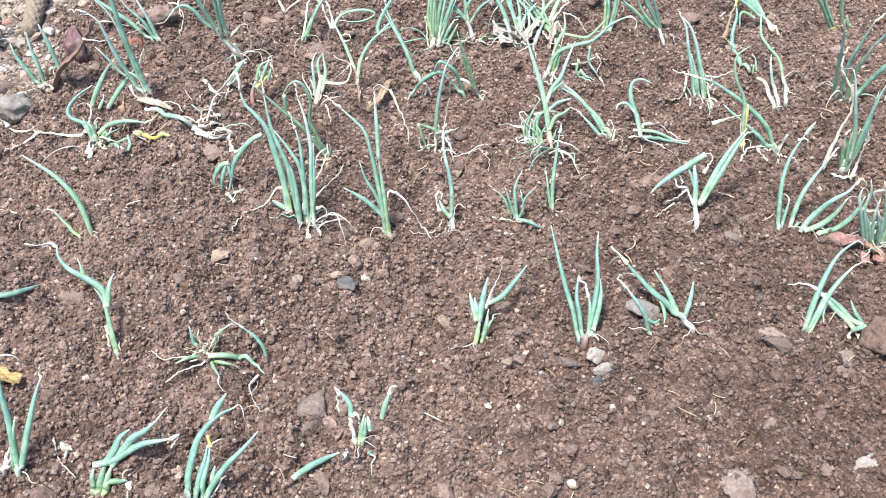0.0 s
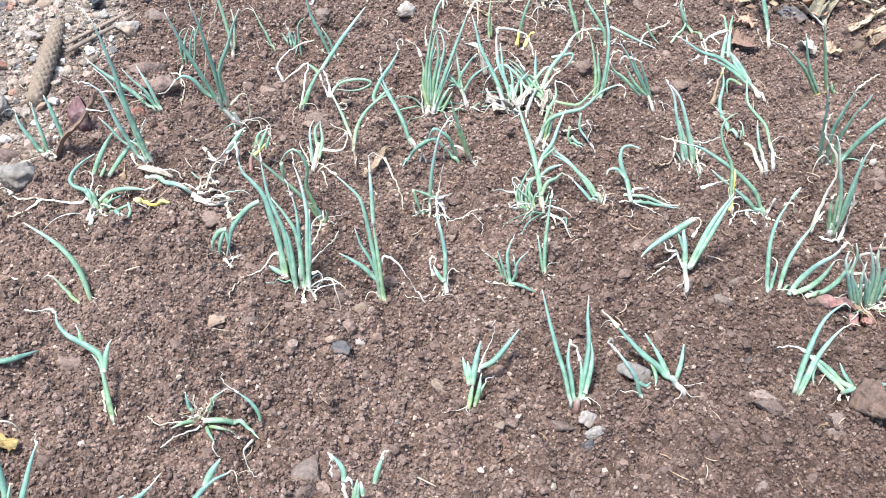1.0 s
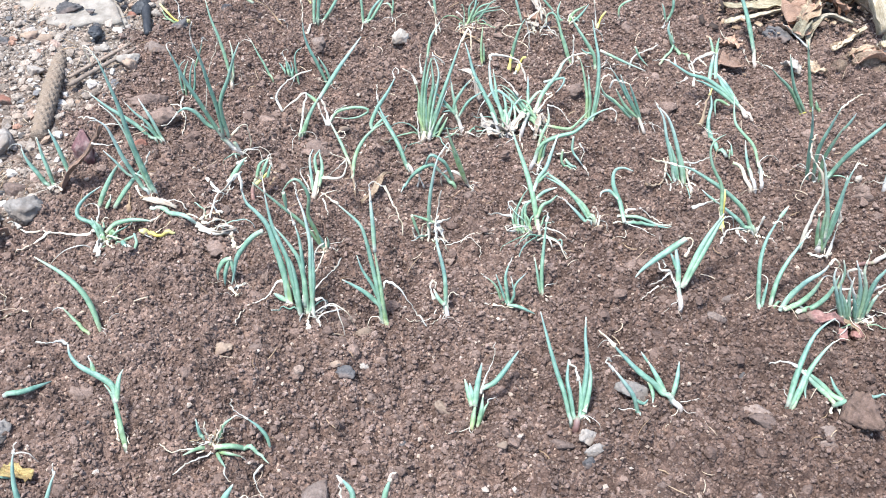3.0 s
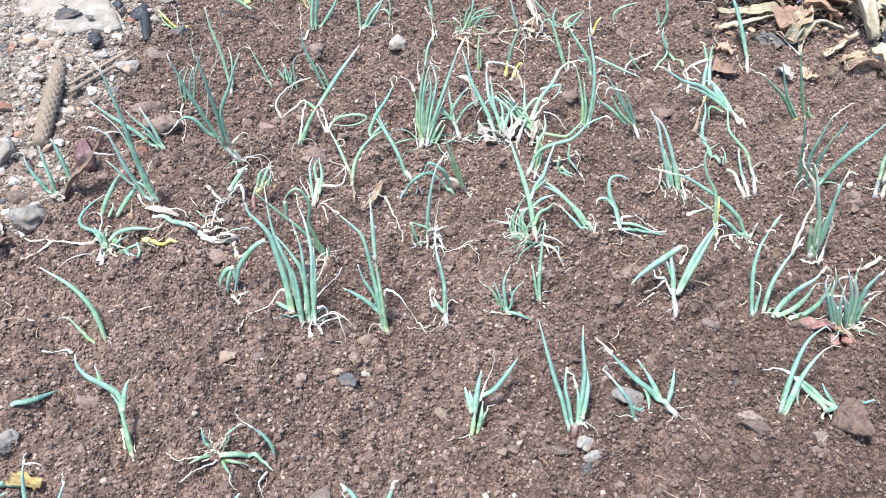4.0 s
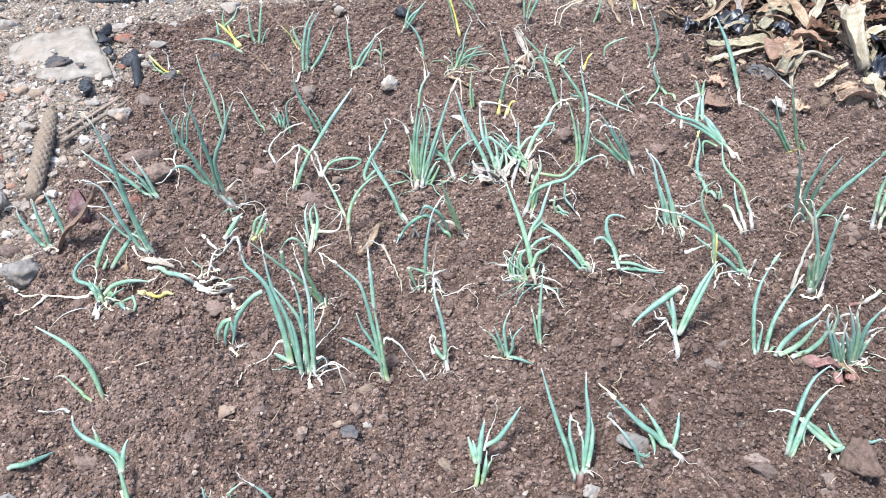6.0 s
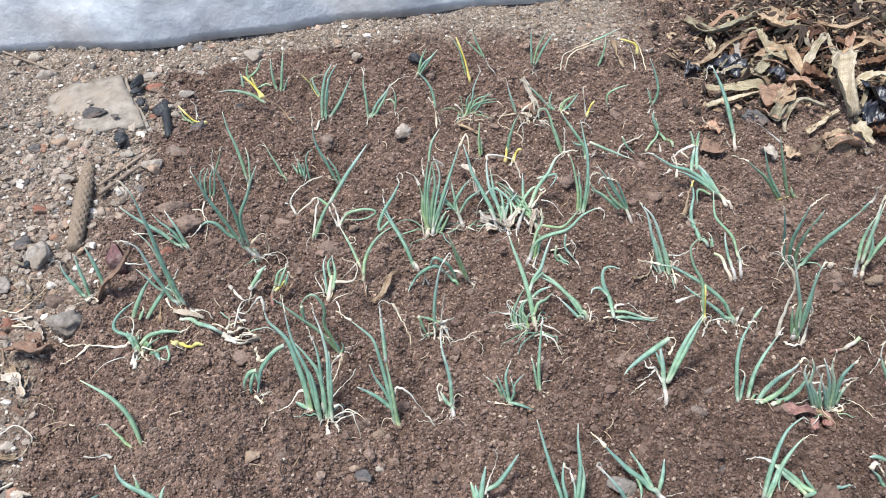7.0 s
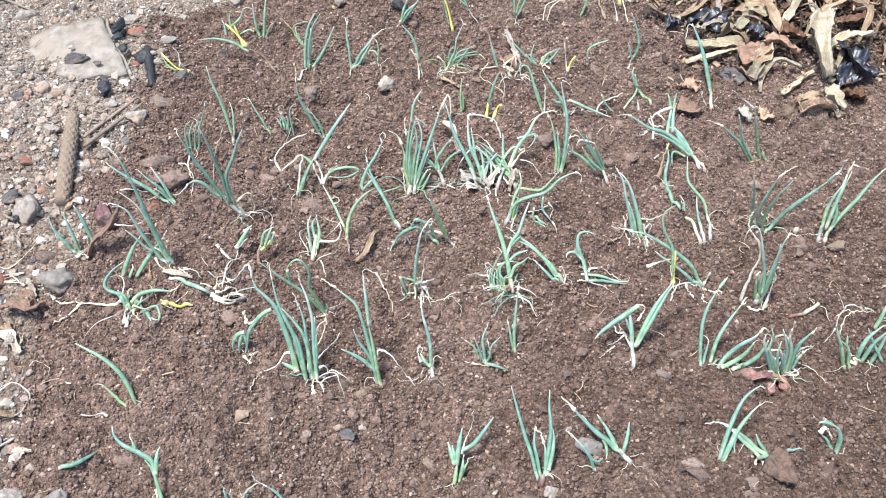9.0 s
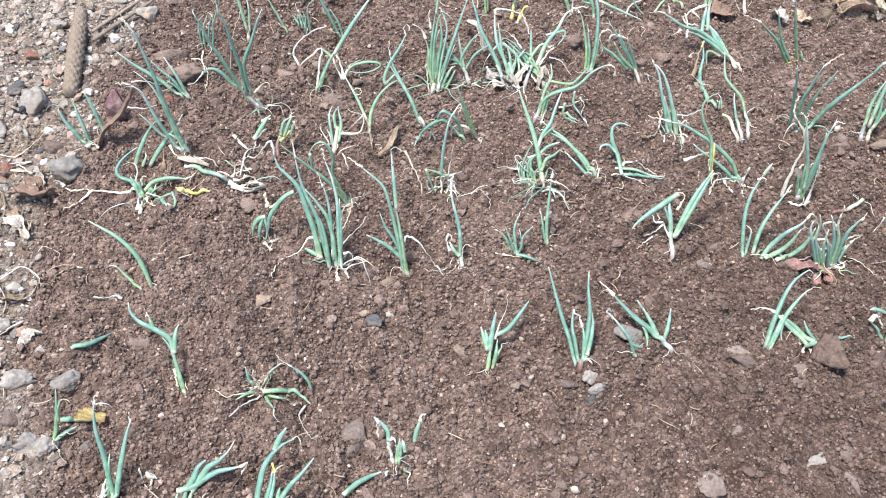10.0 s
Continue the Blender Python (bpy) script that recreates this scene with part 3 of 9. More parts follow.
def onion(x, y, label, leaves, name="onion_plant", category="onion plant", group="onions in the bed", tuft=None):
    """A planted onion. Each leaf: kind, width in mm, foot (x, y, z in cm from the plant's base), then
    stretches of (length in cm, heading in degrees from +x, rise in degrees)."""
    base = Vector((x, y, gz(x, y)))
    root = tagged(new(name), label, category, group)
    root.location = base
    for kind, width, foot, *stretches in leaves:
        p = np.array(foot, float) / 100
        pts = [p]
        for length, heading, rise in stretches:
            h, r = radians(heading), radians(rise)
            p = p + length / 100 * np.array([math.cos(h) * math.cos(r), math.sin(h) * math.cos(r), math.sin(r)])
            pts.append(p)
        thin = kind in "wd"
        steps = max(6, min(26, 4 + 4 * len(stretches)))
        line = smooth_line(pts, steps)
        if thin:
            line = line + 0.0009 * LEAF_RNG.normal(size=line.shape) * np.linspace(0.3, 1, steps)[:, None]
        # no stretch past the foot sinks into the soil
        low = ground_height(line[:, 0] + x, line[:, 1] + y) - base.z + 0.45 * width / 1000
        low[0] -= 0.012 * (pts[0][2] < 0.006)
        line[:, 2] = np.maximum(line[:, 2], low)
        label_ = "thin pale root" if kind == "w" and width <= 2 else PART_LABEL.get(kind, "")
        nm = "root" if kind == "w" and width <= 2 else PART_NAME[kind]
        me = tube_mesh(nm, line, leaf_radius(kind, (width if width < 8 else 4 + width / 2) / (2000 if kind == "y" else 2300 if thin else 2450)), LEAF[kind], 8 if width > 4 else 6, 0.5 if thin else (0.78 if kind in "glv" else 1.0), 0.16 if thin else 0.06, LEAF_RNG, LEAF_RNG.normal() * (2.2 if thin else 0.4))
        ob = new(nm, me)
        ob.parent = root
        if label_:
            ob["label"] = label_
        # some leaf ends have withered into a thin white curl
        if kind in "glv" and width >= 4 and LEAF_RNG.random() < 0.2:
            d = line[-1] - line[-3]
            go, up = math.atan2(d[1], d[0]), math.atan2(d[2], math.hypot(d[0], d[1]))
            thin_part("dry_tip", "withered white leaf tip", wander(line[-1] - d * 0.3, go, up, 0.004 + 0.004 * LEAF_RNG.random(), 4, LEAF_RNG, 0.45, 0.5), 0.0018, "w", root, base, LEAF_RNG)
    if group and len(leaves) > 1:
        for _ in range(1 + int(3 * LEAF_RNG.random())):
            go = LEAF_RNG.random() * 6.28
            start = (0.005 * math.cos(go), 0.005 * math.sin(go), 0.004 + 0.006 * LEAF_RNG.random())
            thin_part("root", "thin pale root", wander(start, go, 0.2, 0.004 + 0.005 * LEAF_RNG.random(), 6, LEAF_RNG, 0.2, 0.7), 0.0011, "w", root, base, LEAF_RNG)
    if tuft:
        count, tall, kinds = tuft
        for i in range(count):
            kind = kinds[i % len(kinds)]
            go = LEAF_RNG.random() * 6.28
            out = 0.004 + 0.012 * LEAF_RNG.random()
            start = (out * math.cos(go), out * math.sin(go), -0.004)
            step = tall / 100 * (0.18 + 0.12 * LEAF_RNG.random())
            pts = wander(start, go + LEAF_RNG.normal() * 0.6, 1.45, step, 6, LEAF_RNG, 0.40 + 0.25 * LEAF_RNG.random(), 0.45)
            thin_part(TUFT_NAME[kind], PART_LABEL.get(kind, "slender curled green leaf"), pts, 0.0022 + 0.0013 * LEAF_RNG.random(), kind, root, base, LEAF_RNG, 6)
    return root


def stone(x, y, r, kind, label, sx=1.0, sy=1.0, sz=0.7, turn=0.0, sink=0.35, name="stone", seed=0, angular=0.25, lift=0.0):
    """A worn stone partly bedded in the ground."""
    bm = bmesh.new()
    bmesh.ops.create_icosphere(bm, subdivisions=4, radius=1)
    off = Vector((seed * 3.1, seed * 1.7, seed * 2.3))
    for v in bm.verts:
        d = v.co.normalized()
        k = 1 + 1.3 * angular * noise.noise(d * 1.1 + off) + angular * noise.noise(d * 2.3 + off) + 0.11 * noise.noise(d * 5 + off)
        # flat worn faces
        for j in range(7):
            n = Vector((math.sin(seed * 1.3 + j * 2.1), math.cos(seed * 2.1 + j * 1.7), math.sin(seed + j * 4.0) * 0.9)).normalized()
            lim = 0.66 + 0.16 * math.sin(seed * 5.1 + j * 3.3)
            if d.dot(n) * k > lim:
                k = lim / max(d.dot(n), 0.3) * 0.85 + k * 0.15
        k *= 1 + 0.13 * noise.noise(d * 7 + off) + 0.09 * noise.noise(d * 17 + off) + 0.05 * noise.noise(d * 34 + off)
        v.co = Vector((d.x * k * r * sx, d.y * k * r * sy, d.z * k * r * sz))
    me = bpy.data.meshes.new(name)
    bm.to_mesh(me)
    bm.free()
    me.materials.append(STONE[kind])
    me.polygons.foreach_set("use_smooth", np.ones(len(me.polygons), dtype=bool))
    ob = tagged(new(name, me), label, "stone" if name == "stone" else name.replace("_", " "))
    ob.matrix_basis = pose(x, y, gz(x, y) + lift + r * sz * (0.80 - 2 * sink - (0.50 if kind in ("brown", "grey") else 0.0)), 0, 0, turn)
    return ob


def husk(pts, width, kind, label, name="dry_leaf", category="dry leaf", curl=0.5, crumple=0.25, seed=0):
    """A dried strip of leaf along points (x, y, height over the ground), in cm of width, curled across and crumpled."""
    line = smooth_line([(x, y, gz(x, y) + z) for x, y, z in pts], 16)
    rng = np.random.default_rng(100 + seed)
    w = width / 100
    cols = 9
    tang = np.gradient(line, axis=0)
    tang /= np.linalg.norm(tang, axis=1, keepdims=True) + 1e-9
    verts = []
    ph = rng.random(4) * 6.28
    across = []
    torn = 1 + 0.30 * (rng.random((2, 16)) - 0.6)
    torn[:, -2:] *= 0.75
    for layer in (0, 1):
        for i in range(16):
            side = np.cross(tang[i], [0, 0, 1.0])
            side /= np.linalg.norm(side) + 1e-9
            up = np.cross(side, tang[i])
            s = i / 15
            roll = 0.5 * math.sin(3 * s + ph[0]) * crumple * 2
            prof = (0.72 + 0.28 * math.sin(math.pi * min(1, s * 1.15 + 0.1))) * (1 + 0.18 * math.sin(9 * s + ph[1]))
            for k in range(cols):
                u = 2 * k / (cols - 1) - 1
                a = u * w / 2 * prof * (1 + 0.12 * math.sin(13 * s + ph[2] * u))
                a *= torn[0 if u < 0 else 1][i]
                across.append(u * (1 + 0.2 * width) + seed)
                a *= 1 + 0.22 * noise.noise(Vector((s * 9 + seed, u * 2.5, seed * 1.7)))
                lift = 0.35 * w * crumple * noise.noise(Vector((s * 7 + seed * 2, u * 3, 3.0))) + 0.16 * w * noise.noise(Vector((s * 18, u * 7, seed * 3.0))) + curl * w * 0.45 * u * u + crumple * w * (0.22 * math.sin(7 * s + 4 * u + ph[3]) + 0.14 * math.sin(17 * s - 6 * u + ph[1])) + (0.0009 if layer else 0)
                c, sn = math.cos(roll), math.sin(roll)
                verts.append(tuple(line[i] + side * (a * c) + up * (lift + a * sn)))
    n = 16 * cols
    faces = []
    for i in range(15):
        for k in range(cols - 1):
            q = i * cols + k
            faces.append((q, q + cols, q + cols + 1, q + 1))
            faces.append((n + q, n + q + 1, n + q + cols + 1, n + q + cols))
    rim = [k for k in range(cols)] + [i * cols + cols - 1 for i in range(1, 16)] + [15 * cols + k for k in range(cols - 2, -1, -1)] + [i * cols for i in range(14, 0, -1)]
    for a, b in zip(rim, rim[1:] + rim[:1]):
        faces.append((a, b, n + b, n + a))
    return tagged(new(name, mesh_of(name, verts, faces, HUSK[kind], True, ("across", across))), label, category)


def corn_cob(a, b, width, label):
    """A stripped cob: a tapering spindle set with rows of small knobs."""
    rng = np.random.default_rng(41)
    a, b = np.array(a, float), np.array(b, float)
    d = (b - a) / np.linalg.norm(b - a)
    side = np.cross(d, [0, 0, 1.0])
    side /= np.linalg.norm(side)
    up = np.cross(side, d)
    rows, sides = 97, 36
    verts = []
    for i in range(rows):
        s = i / (rows - 1)
        r = width / 2 * (0.72 + 0.28 * math.sin(math.pi * min(1, 0.15 + s * 0.8))) * (0.55 if i in (0, rows - 1) else 1)
        c = a + (b - a) * s + up * 0.002 * math.sin(5 * s)
        for k in range(sides):
            t = 2 * math.pi * k / sides
            knob = max(0.0, math.sin(t * 9 + (i // 4) * math.pi)) * abs(math.sin(i * math.pi / 4))
            q = r * (0.86 + 0.20 * knob + 0.14 * (rng.random() - 0.5))
            verts.append(tuple(c + q * (math.cos(t) * side + math.sin(t) * up)))
    faces = [(i * sides + k, i * sides + (k + 1) % sides, (i + 1) * sides + (k + 1) % sides, (i + 1) * sides + k) for i in range(rows - 1) for k in range(sides)]
    faces += [tuple(range(sides))[::-1], tuple((rows - 1) * sides + k for k in range(sides))]
    return tagged(new("corn_cob", mesh_of("corn_cob", verts, faces, COB)), label, "corn cob")


def stick(a, b, width, material, label, name="stick", rough=0.12, seed=0, ends=1.0):
    rng = np.random.default_rng(500 + seed)
    a, b = np.array(a, float), np.array(b, float)
    line = np.linspace(a, b, 14) + rng.normal(size=(14, 3)) * width * 0.035
    me = tube_mesh(name, line, lambda s: width / 2 * (1 - 0.2 * s) * (0.8 if s in (0, 1) else 1), material, 10, 0.9, rough, rng)
    return tagged(new(name, me), label, name.replace("_", " "))


# ---- the edge of the bed: slab, log, plastic ----


def concrete_slab():
    """A broken slab of concrete sloping into the gravel."""
    bm = bmesh.new()
    corners = [(-0.80, 1.655), (-0.655, 1.705), (-0.60, 1.60), (-0.548, 1.495), (-0.66, 1.490), (-0.78, 1.55)]
    top = [0.0, 0.020, 0.025, 0.019, 0.008, -0.002]
    lo = [bm.verts.new((x, y, -0.06)) for x, y in corners]
    hi = [bm.verts.new((x, y, z)) for (x, y), z in zip(corners, top)]
    n = len(corners)
    bm.faces.new(hi)
    bm.faces.new(lo[::-1])
    for i in range(n):
        bm.faces.new((lo[i], lo[(i + 1) % n], hi[(i + 1) % n], hi[i]))
    bmesh.ops.recalc_face_normals(bm, faces=bm.faces)
    bmesh.ops.triangulate(bm, faces=bm.faces)
    bmesh.ops.bevel(bm, geom=[e for e in bm.edges if e.calc_face_angle(0) > 0.5], offset=0.008, segments=2, affect="EDGES")
    bmesh.ops.triangulate(bm, faces=bm.faces)
    bmesh.ops.subdivide_edges(bm, edges=bm.edges, cuts=7, use_grid_fill=True)
    for v in bm.verts:
        p = v.co
        v.co = p + Vector((0.006 * noise.noise(p * 22), 0.006 * noise.noise(p * 22 + Vector((9, 0, 0))), 0.010 * noise.noise(p * 14) + 0.004 * noise.noise(p * 50) + 0.0012 * noise.noise(p * 170)))
    me = bpy.data.meshes.new("concrete_slab")
    bm.to_mesh(me)
    bm.free()
    me.materials.append(CONCRETE)
    me.polygons.foreach_set("use_smooth", np.ones(len(me.polygons), dtype=bool))
    tagged(new("concrete_slab", me), "broken pale grey concrete slab sunk in gravel", "concrete slab")


concrete_slab()


def plastic_sheet():
    """Milky plastic film of a low tunnel, its hem resting on the ground."""
    n, rows = 150, 40
    verts = []
    for layer in (0.0, 0.0012):
        for j in range(rows):
            v = j / (rows - 1)
            for i in range(n):
                x = -2.6 + 3.2 * i / (n - 1)
                hem = np.interp(x, [-2.6, -0.98, -0.71, -0.57, -0.43, -0.2, 0.02, 0.6], [1.80, 1.805, 1.815, 1.825, 1.875, 1.935, 1.985, 2.10]) + 0.006 * math.sin(x * 21)
                a = v * 1.35
                y = hem + 0.02 + 0.62 * (1 - math.cos(a)) + layer
                z = 0.004 + 0.62 * math.sin(a)
                wave = 0.012 * noise.noise(Vector((x * 5, v * 5, 0))) + 0.008 * noise.noise(Vector((x * 13, v * 11, 4))) + 0.004 * noise.noise(Vector((x * 3 + v * 20, v * 30, 7)))
                k = min(1, v * 8)
                y -= (0.018 * (1 - k) if v < 0.12 else 0) 
                verts.append((x, y + wave * k, z + wave * 0.4 * k))
    c = n * rows
    faces = []
    for j in range(rows - 1):
        for i in range(n - 1):
            q = j * n + i
            faces.append((q, q + 1, q + n + 1, q + n))
            faces.append((c + q, c + q + n, c + q + n + 1, c + q + 1))
    for i in range(n - 1):
        faces.append((i, c + i, c + i + 1, i + 1))
        q = (rows - 1) * n + i
        faces.append((q, q + 1, c + q + 1, c + q))
    for j in range(rows - 1):
        for q in (j * n, j * n + n - 1):
            faces.append((q, q + n, c + q + n, c + q))
    tagged(new("plastic_sheet", mesh_of("plastic_sheet", verts, faces, PLASTIC)), "milky grey plastic film of a low tunnel behind the bed", "plastic sheet")


plastic_sheet()

corn_cob((-0.589, 1.162, 0.015), (-0.631, 1.388, 0.017), 0.0295, "weathered brown stripped corn cob lying on gravel")
stick((-0.590, 1.303, 0.016), (-0.512, 1.416, 0.021), 0.0076, TWIG, "thin dry grey-brown twig on the gravel", "twig", 0.1, 2)
stick((-0.597, 1.327, 0.016), (-0.529, 1.442, 0.013), 0.0065, TWIG, "thin dry grey-brown twig on the gravel", "twig", 0.1, 3)
stick((-0.942, 1.800, 0.009), (-0.798, 1.721, 0.005), 0.0056, TWIG, "thin pale straw on dusty ground", "straw", 0.1, 4)


def onion_skin(x, y, lift, size, kind, label, tilt, turn, name="onion_skin", gap=0.35, seed=0):
    """A papery onion scale, open on one side, with a drawn-out tip."""
    verts, faces = [], []
    rows, cols = 22, 30
    for layer in (1.0, 0.95):
        for i in range(rows):
            s = i / (rows - 1)
            r = size * 0.5 * (math.sin(math.pi * min(0.97, 0.06 + 0.9 * s)) ** 0.8) * (1 - 0.25 * s)
            for k in range(cols):
                a = 2 * math.pi * (gap / 2 + (1 - gap) * k / (cols - 1))
                w = 1 + 0.28 * noise.noise(Vector((math.cos(a) * 2, math.sin(a) * 2, s * 4 + seed))) + 0.16 * noise.noise(Vector((math.cos(a) * 5, math.sin(a) * 5, s * 5 + seed))) + 0.06 * noise.noise(Vector((math.cos(a) * 12, math.sin(a) * 12, s * 9 + seed)))
                verts.append((r * layer * w * math.cos(a), r * layer * w * math.sin(a) * 0.8, size * 1.35 * (s - 0.5)))
    n = rows * cols
    for i in range(rows - 1):
        for k in range(cols - 1):
            q = i * cols + k
            faces += [(q, q + 1, q + cols + 1, q + cols), (n + q, n + q + cols, n + q + cols + 1, n + q + 1)]
        for q in (i * cols, i * cols + cols - 1):
            faces.append((q, q + cols, n + q + cols, n + q))
    for k in range(cols - 1):
        faces += [(k, n + k, n + k + 1, k + 1), (n - cols + k, n - cols + k + 1, 2 * n - cols + k + 1, 2 * n - cols + k)]
    ob = tagged(new(name, mesh_of(name, verts, faces, HUSK[kind])), label, "onion skin" if name == "onion_skin" else "onion bulb")
    ob.matrix_basis = pose(x, y, gz(x, y) + lift, tilt, 0, turn)
    return ob


onion_skin(-0.503, 1.125, 0.028, 0.043, "red", "dark red papery onion skin standing by the gravel", -18, 20)
onion_skin(0.475, 0.838, 0.002, 0.021, "bulb", "reddish shallot bulb half out of the soil", 75, 60, "shallot_bulb", 0.02, 3)
onion_skin(0.505, 0.832, 0.002, 0.024, "bulb", "reddish shallot bulb half out of the soil", 70, 10, "shallot_bulb", 0.02, 5)
onion_skin(0.533, 0.840, 0.001, 0.019, "bulb", "reddish shallot bulb half out of the soil", 65, -40, "shallot_bulb", 0.02, 8)

# ---- stones ----
stone(-0.076, 0.818, 0.0109, "sand", "small sandy yellowish pebble on the soil", 1.1, .8, .8, -15, .3, seed=1)
stone(-0.090, 0.743, 0.0113, "slate", "dark grey slaty stone on the soil", 1.1, .75, .6, -20, .25, seed=2)
stone(-0.104, 0.753, 0.0065, "sand", "small sandy yellowish pebble on the soil", 1.1, .8, .7, 0, .3, seed=3)
stone(-0.072, 0.759, 0.0057, "white", "pale whitish stone on the ground", 1.1, .8, .7, 0, .3, seed=4)
stone(-0.103, 0.834, 0.0109, "brown", "soil-stained brown stone half sunk in the bed", 1, 1, .8, 0, .3, seed=5)
stone(-0.384, 0.700, 0.0214, "brown", "soil-stained brown stone half sunk in the bed", 1.1, .9, .5, 0, .45, seed=6)
stone(0.239, 0.729, 0.0179, "ash", "rough pale grey stone lying on the gravel edge", 1, 1, .7, 20, .25, seed=7)
stone(0.484, 0.689, 0.0225, "rust", "angular reddish-brown stone half sunk in the bed", .9, 1.2, 1.0, 15, .12, seed=9, angular=0.45)
stone(0.447, 0.674, 0.0199, "grey", "dusty grey-brown stone bedded in the ground", 1.2, .9, .6, 0, .35, seed=10)
stone(0.370, 0.707, 0.0181, "grey", "dusty grey-brown stone bedded in the ground", 1.3, .7, .5, -35, .4, seed=11)
stone(-0.073, 1.503, 0.0168, "white", "pale whitish stone on the ground", .9, 1.2, .9, 0, .2, seed=12)
stone(-0.484, 1.431, 0.0224, "grey", "dusty grey-brown stone bedded in the ground", 1.1, .9, .6, 0, .3, seed=13)
stone(-0.215, 1.474, 0.0166, "grey", "dusty grey-brown stone bedded in the ground", .9, 1.2, .7, 0, .35, seed=14)
stone(-0.513, 1.380, 0.0176, "sand", "small sandy yellowish pebble on the soil", .9, 1.2, .8, 20, .25, seed=15)
stone(-0.641, 1.152, 0.0258, "ash", "rough pale grey stone lying on the gravel edge", .9, 1.15, .6, 5, .25, seed=16)
stone(-0.659, 1.134, 0.0113, "coal", "small black lump of charcoal", 1, 1, .8, 0, .2, seed=17, name="charcoal_lump")
stone(-0.452, 1.264, 0.0228, "brown", "soil-stained brown stone half sunk in the bed", 1.4, .7, .7, 25, .2, seed=18)
stone(-0.418, 1.222, 0.0243, "brown", "soil-stained brown stone half sunk in the bed", 1.1, .9, .7, 0, .3, seed=19)
stone(-0.442, 1.163, 0.0130, "brick", "small broken piece of red brick", 1.1, .8, .7, 20, .3, seed=20, name="brick_piece")
stone(-0.687, 1.276, 0.0132, "brick", "small broken piece of red brick", 1.1, .9, .7, 0, .3, seed=21, name="brick_piece")
stone(-0.550, 0.994, 0.0265, "ash", "rough pale grey stone lying on the gravel edge", 1, 1.1, .7, 0, .3, seed=22)
stone(-0.701, 1.085, 0.0327, "ash", "rough pale grey stone lying on the gravel edge", 1.3, .9, .5, 0, .4, seed=23)
stone(-0.734, 1.194, 0.0129, "white", "pale whitish stone on the ground", 1.1, .9, .7, 0, .3, seed=24)
stone(-0.682, 1.181, 0.0169, "slate", "dark grey slaty stone on the soil", 1, 1, .7, 0, .3, seed=25)
stone(-0.582, 1.058, 0.0197, "brown", "soil-stained brown stone half sunk in the bed", 1, 1, .7, 0, .35, seed=26)
stone(0.050, 1.095, 0.0132, "brown", "soil-stained brown stone half sunk in the bed", 1.1, .9, .8, 0, .3, seed=27)
stone(-0.069, 1.097, 0.0161, "brown", "soil-stained brown stone half sunk in the bed", 1.2, 1, .7, 0, .35, seed=28)
stone(-0.177, 1.189, 0.0197, "brown", "soil-stained brown stone half sunk in the bed", 1.1, .9, .7, 0, .35, seed=29)
stone(0.220, 1.347, 0.0168, "brown", "soil-stained brown stone half sunk in the bed", 1, 1, .8, 0, .3, seed=30)
stone(0.339, 1.557, 0.0151, "brown", "soil-stained brown stone half sunk in the bed", 1, 1, .8, 0, .3, seed=31)
stone(0.624, 1.110, 0.0173, "brown", "soil-stained brown stone half sunk in the bed", 1.2, .9, .7, 0, .3, seed=32)
stone(0.687, 1.108, 0.0145, "sand", "small sandy yellowish pebble on the soil", 1.2, 1, .7, 0, .3, seed=33)
stone(0.639, 1.073, 0.0101, "brown", "soil-stained brown stone half sunk in the bed", 1.1, 1, .7, 0, .3, seed=34)
stone(0.621, 1.133, 0.0072, "white", "pale whitish stone on the ground", 1, 1, .9, 0, .2, seed=35)
stone(-0.240, 0.768, 0.0115, "sand", "small sandy yellowish pebble on the soil", 1.3, .9, .5, 0, .45, seed=36)
stone(-0.195, 0.766, 0.0114, "brown", "soil-stained brown stone half sunk in the bed", 1.2, .9, .6, 0, .4, seed=37)
stone(-0.232, 0.791, 0.0100, "brown", "soil-stained brown stone half sunk in the bed", 1.2, 1, .6, 0, .35, seed=38)
stone(0.549, 0.694, 0.0129, "brown", "soil-stained brown stone half sunk in the bed", 1, 1, .6, 0, .4, seed=39)
stone(0.357, 0.846, 0.0104, "grey", "dusty grey-brown stone bedded in the ground", 1.1, .9, .6, 0, .35, seed=40)
stone(0.381, 0.887, 0.0089, "grey", "dusty grey-brown stone bedded in the ground", 1.1, .9, .6, 0, .35, seed=41)
stone(-0.272, 0.926, 0.0157, "brown", "soil-stained brown stone half sunk in the bed", 1.1, .9, .7, 10, .3, seed=42)
stone(-0.395, 1.583, 0.0106, "slate", "dark grey slaty stone on the soil", 1, 1, .8, 0, .2, seed=43)
stone(-0.460, 1.511, 0.0161, "slate", "dark grey slaty stone on the soil", 1.2, .8, .7, -10, .25, seed=44)
stone(-0.494, 1.705, 0.0188, "ash", "rough pale grey stone lying on the gravel edge", 1.2, .8, .6, 0, .35, seed=45)
stone(-0.402, 1.789, 0.0257, "ash", "rough pale grey stone lying on the gravel edge", 1, 1.1, .6, 0, .35, seed=46)
stone(-0.182, 1.787, 0.0126, "white", "pale whitish stone on the ground", 1, 1, .8, 0, .2, seed=47)
stone(-0.054, 1.761, 0.0149, "coal", "small black lump of charcoal", 1.2, .9, .8, 0, .2, seed=48, name="charcoal_lump")
stone(-0.871, 1.786, 0.0164, "white", "pale whitish stone on the ground", 1, 1, .8, 0, .25, seed=49)
stone(-0.603, 1.706, 0.0178, "ash", "rough pale grey stone lying on the gravel edge", 1.2, .9, .6, 0, .35, seed=50)
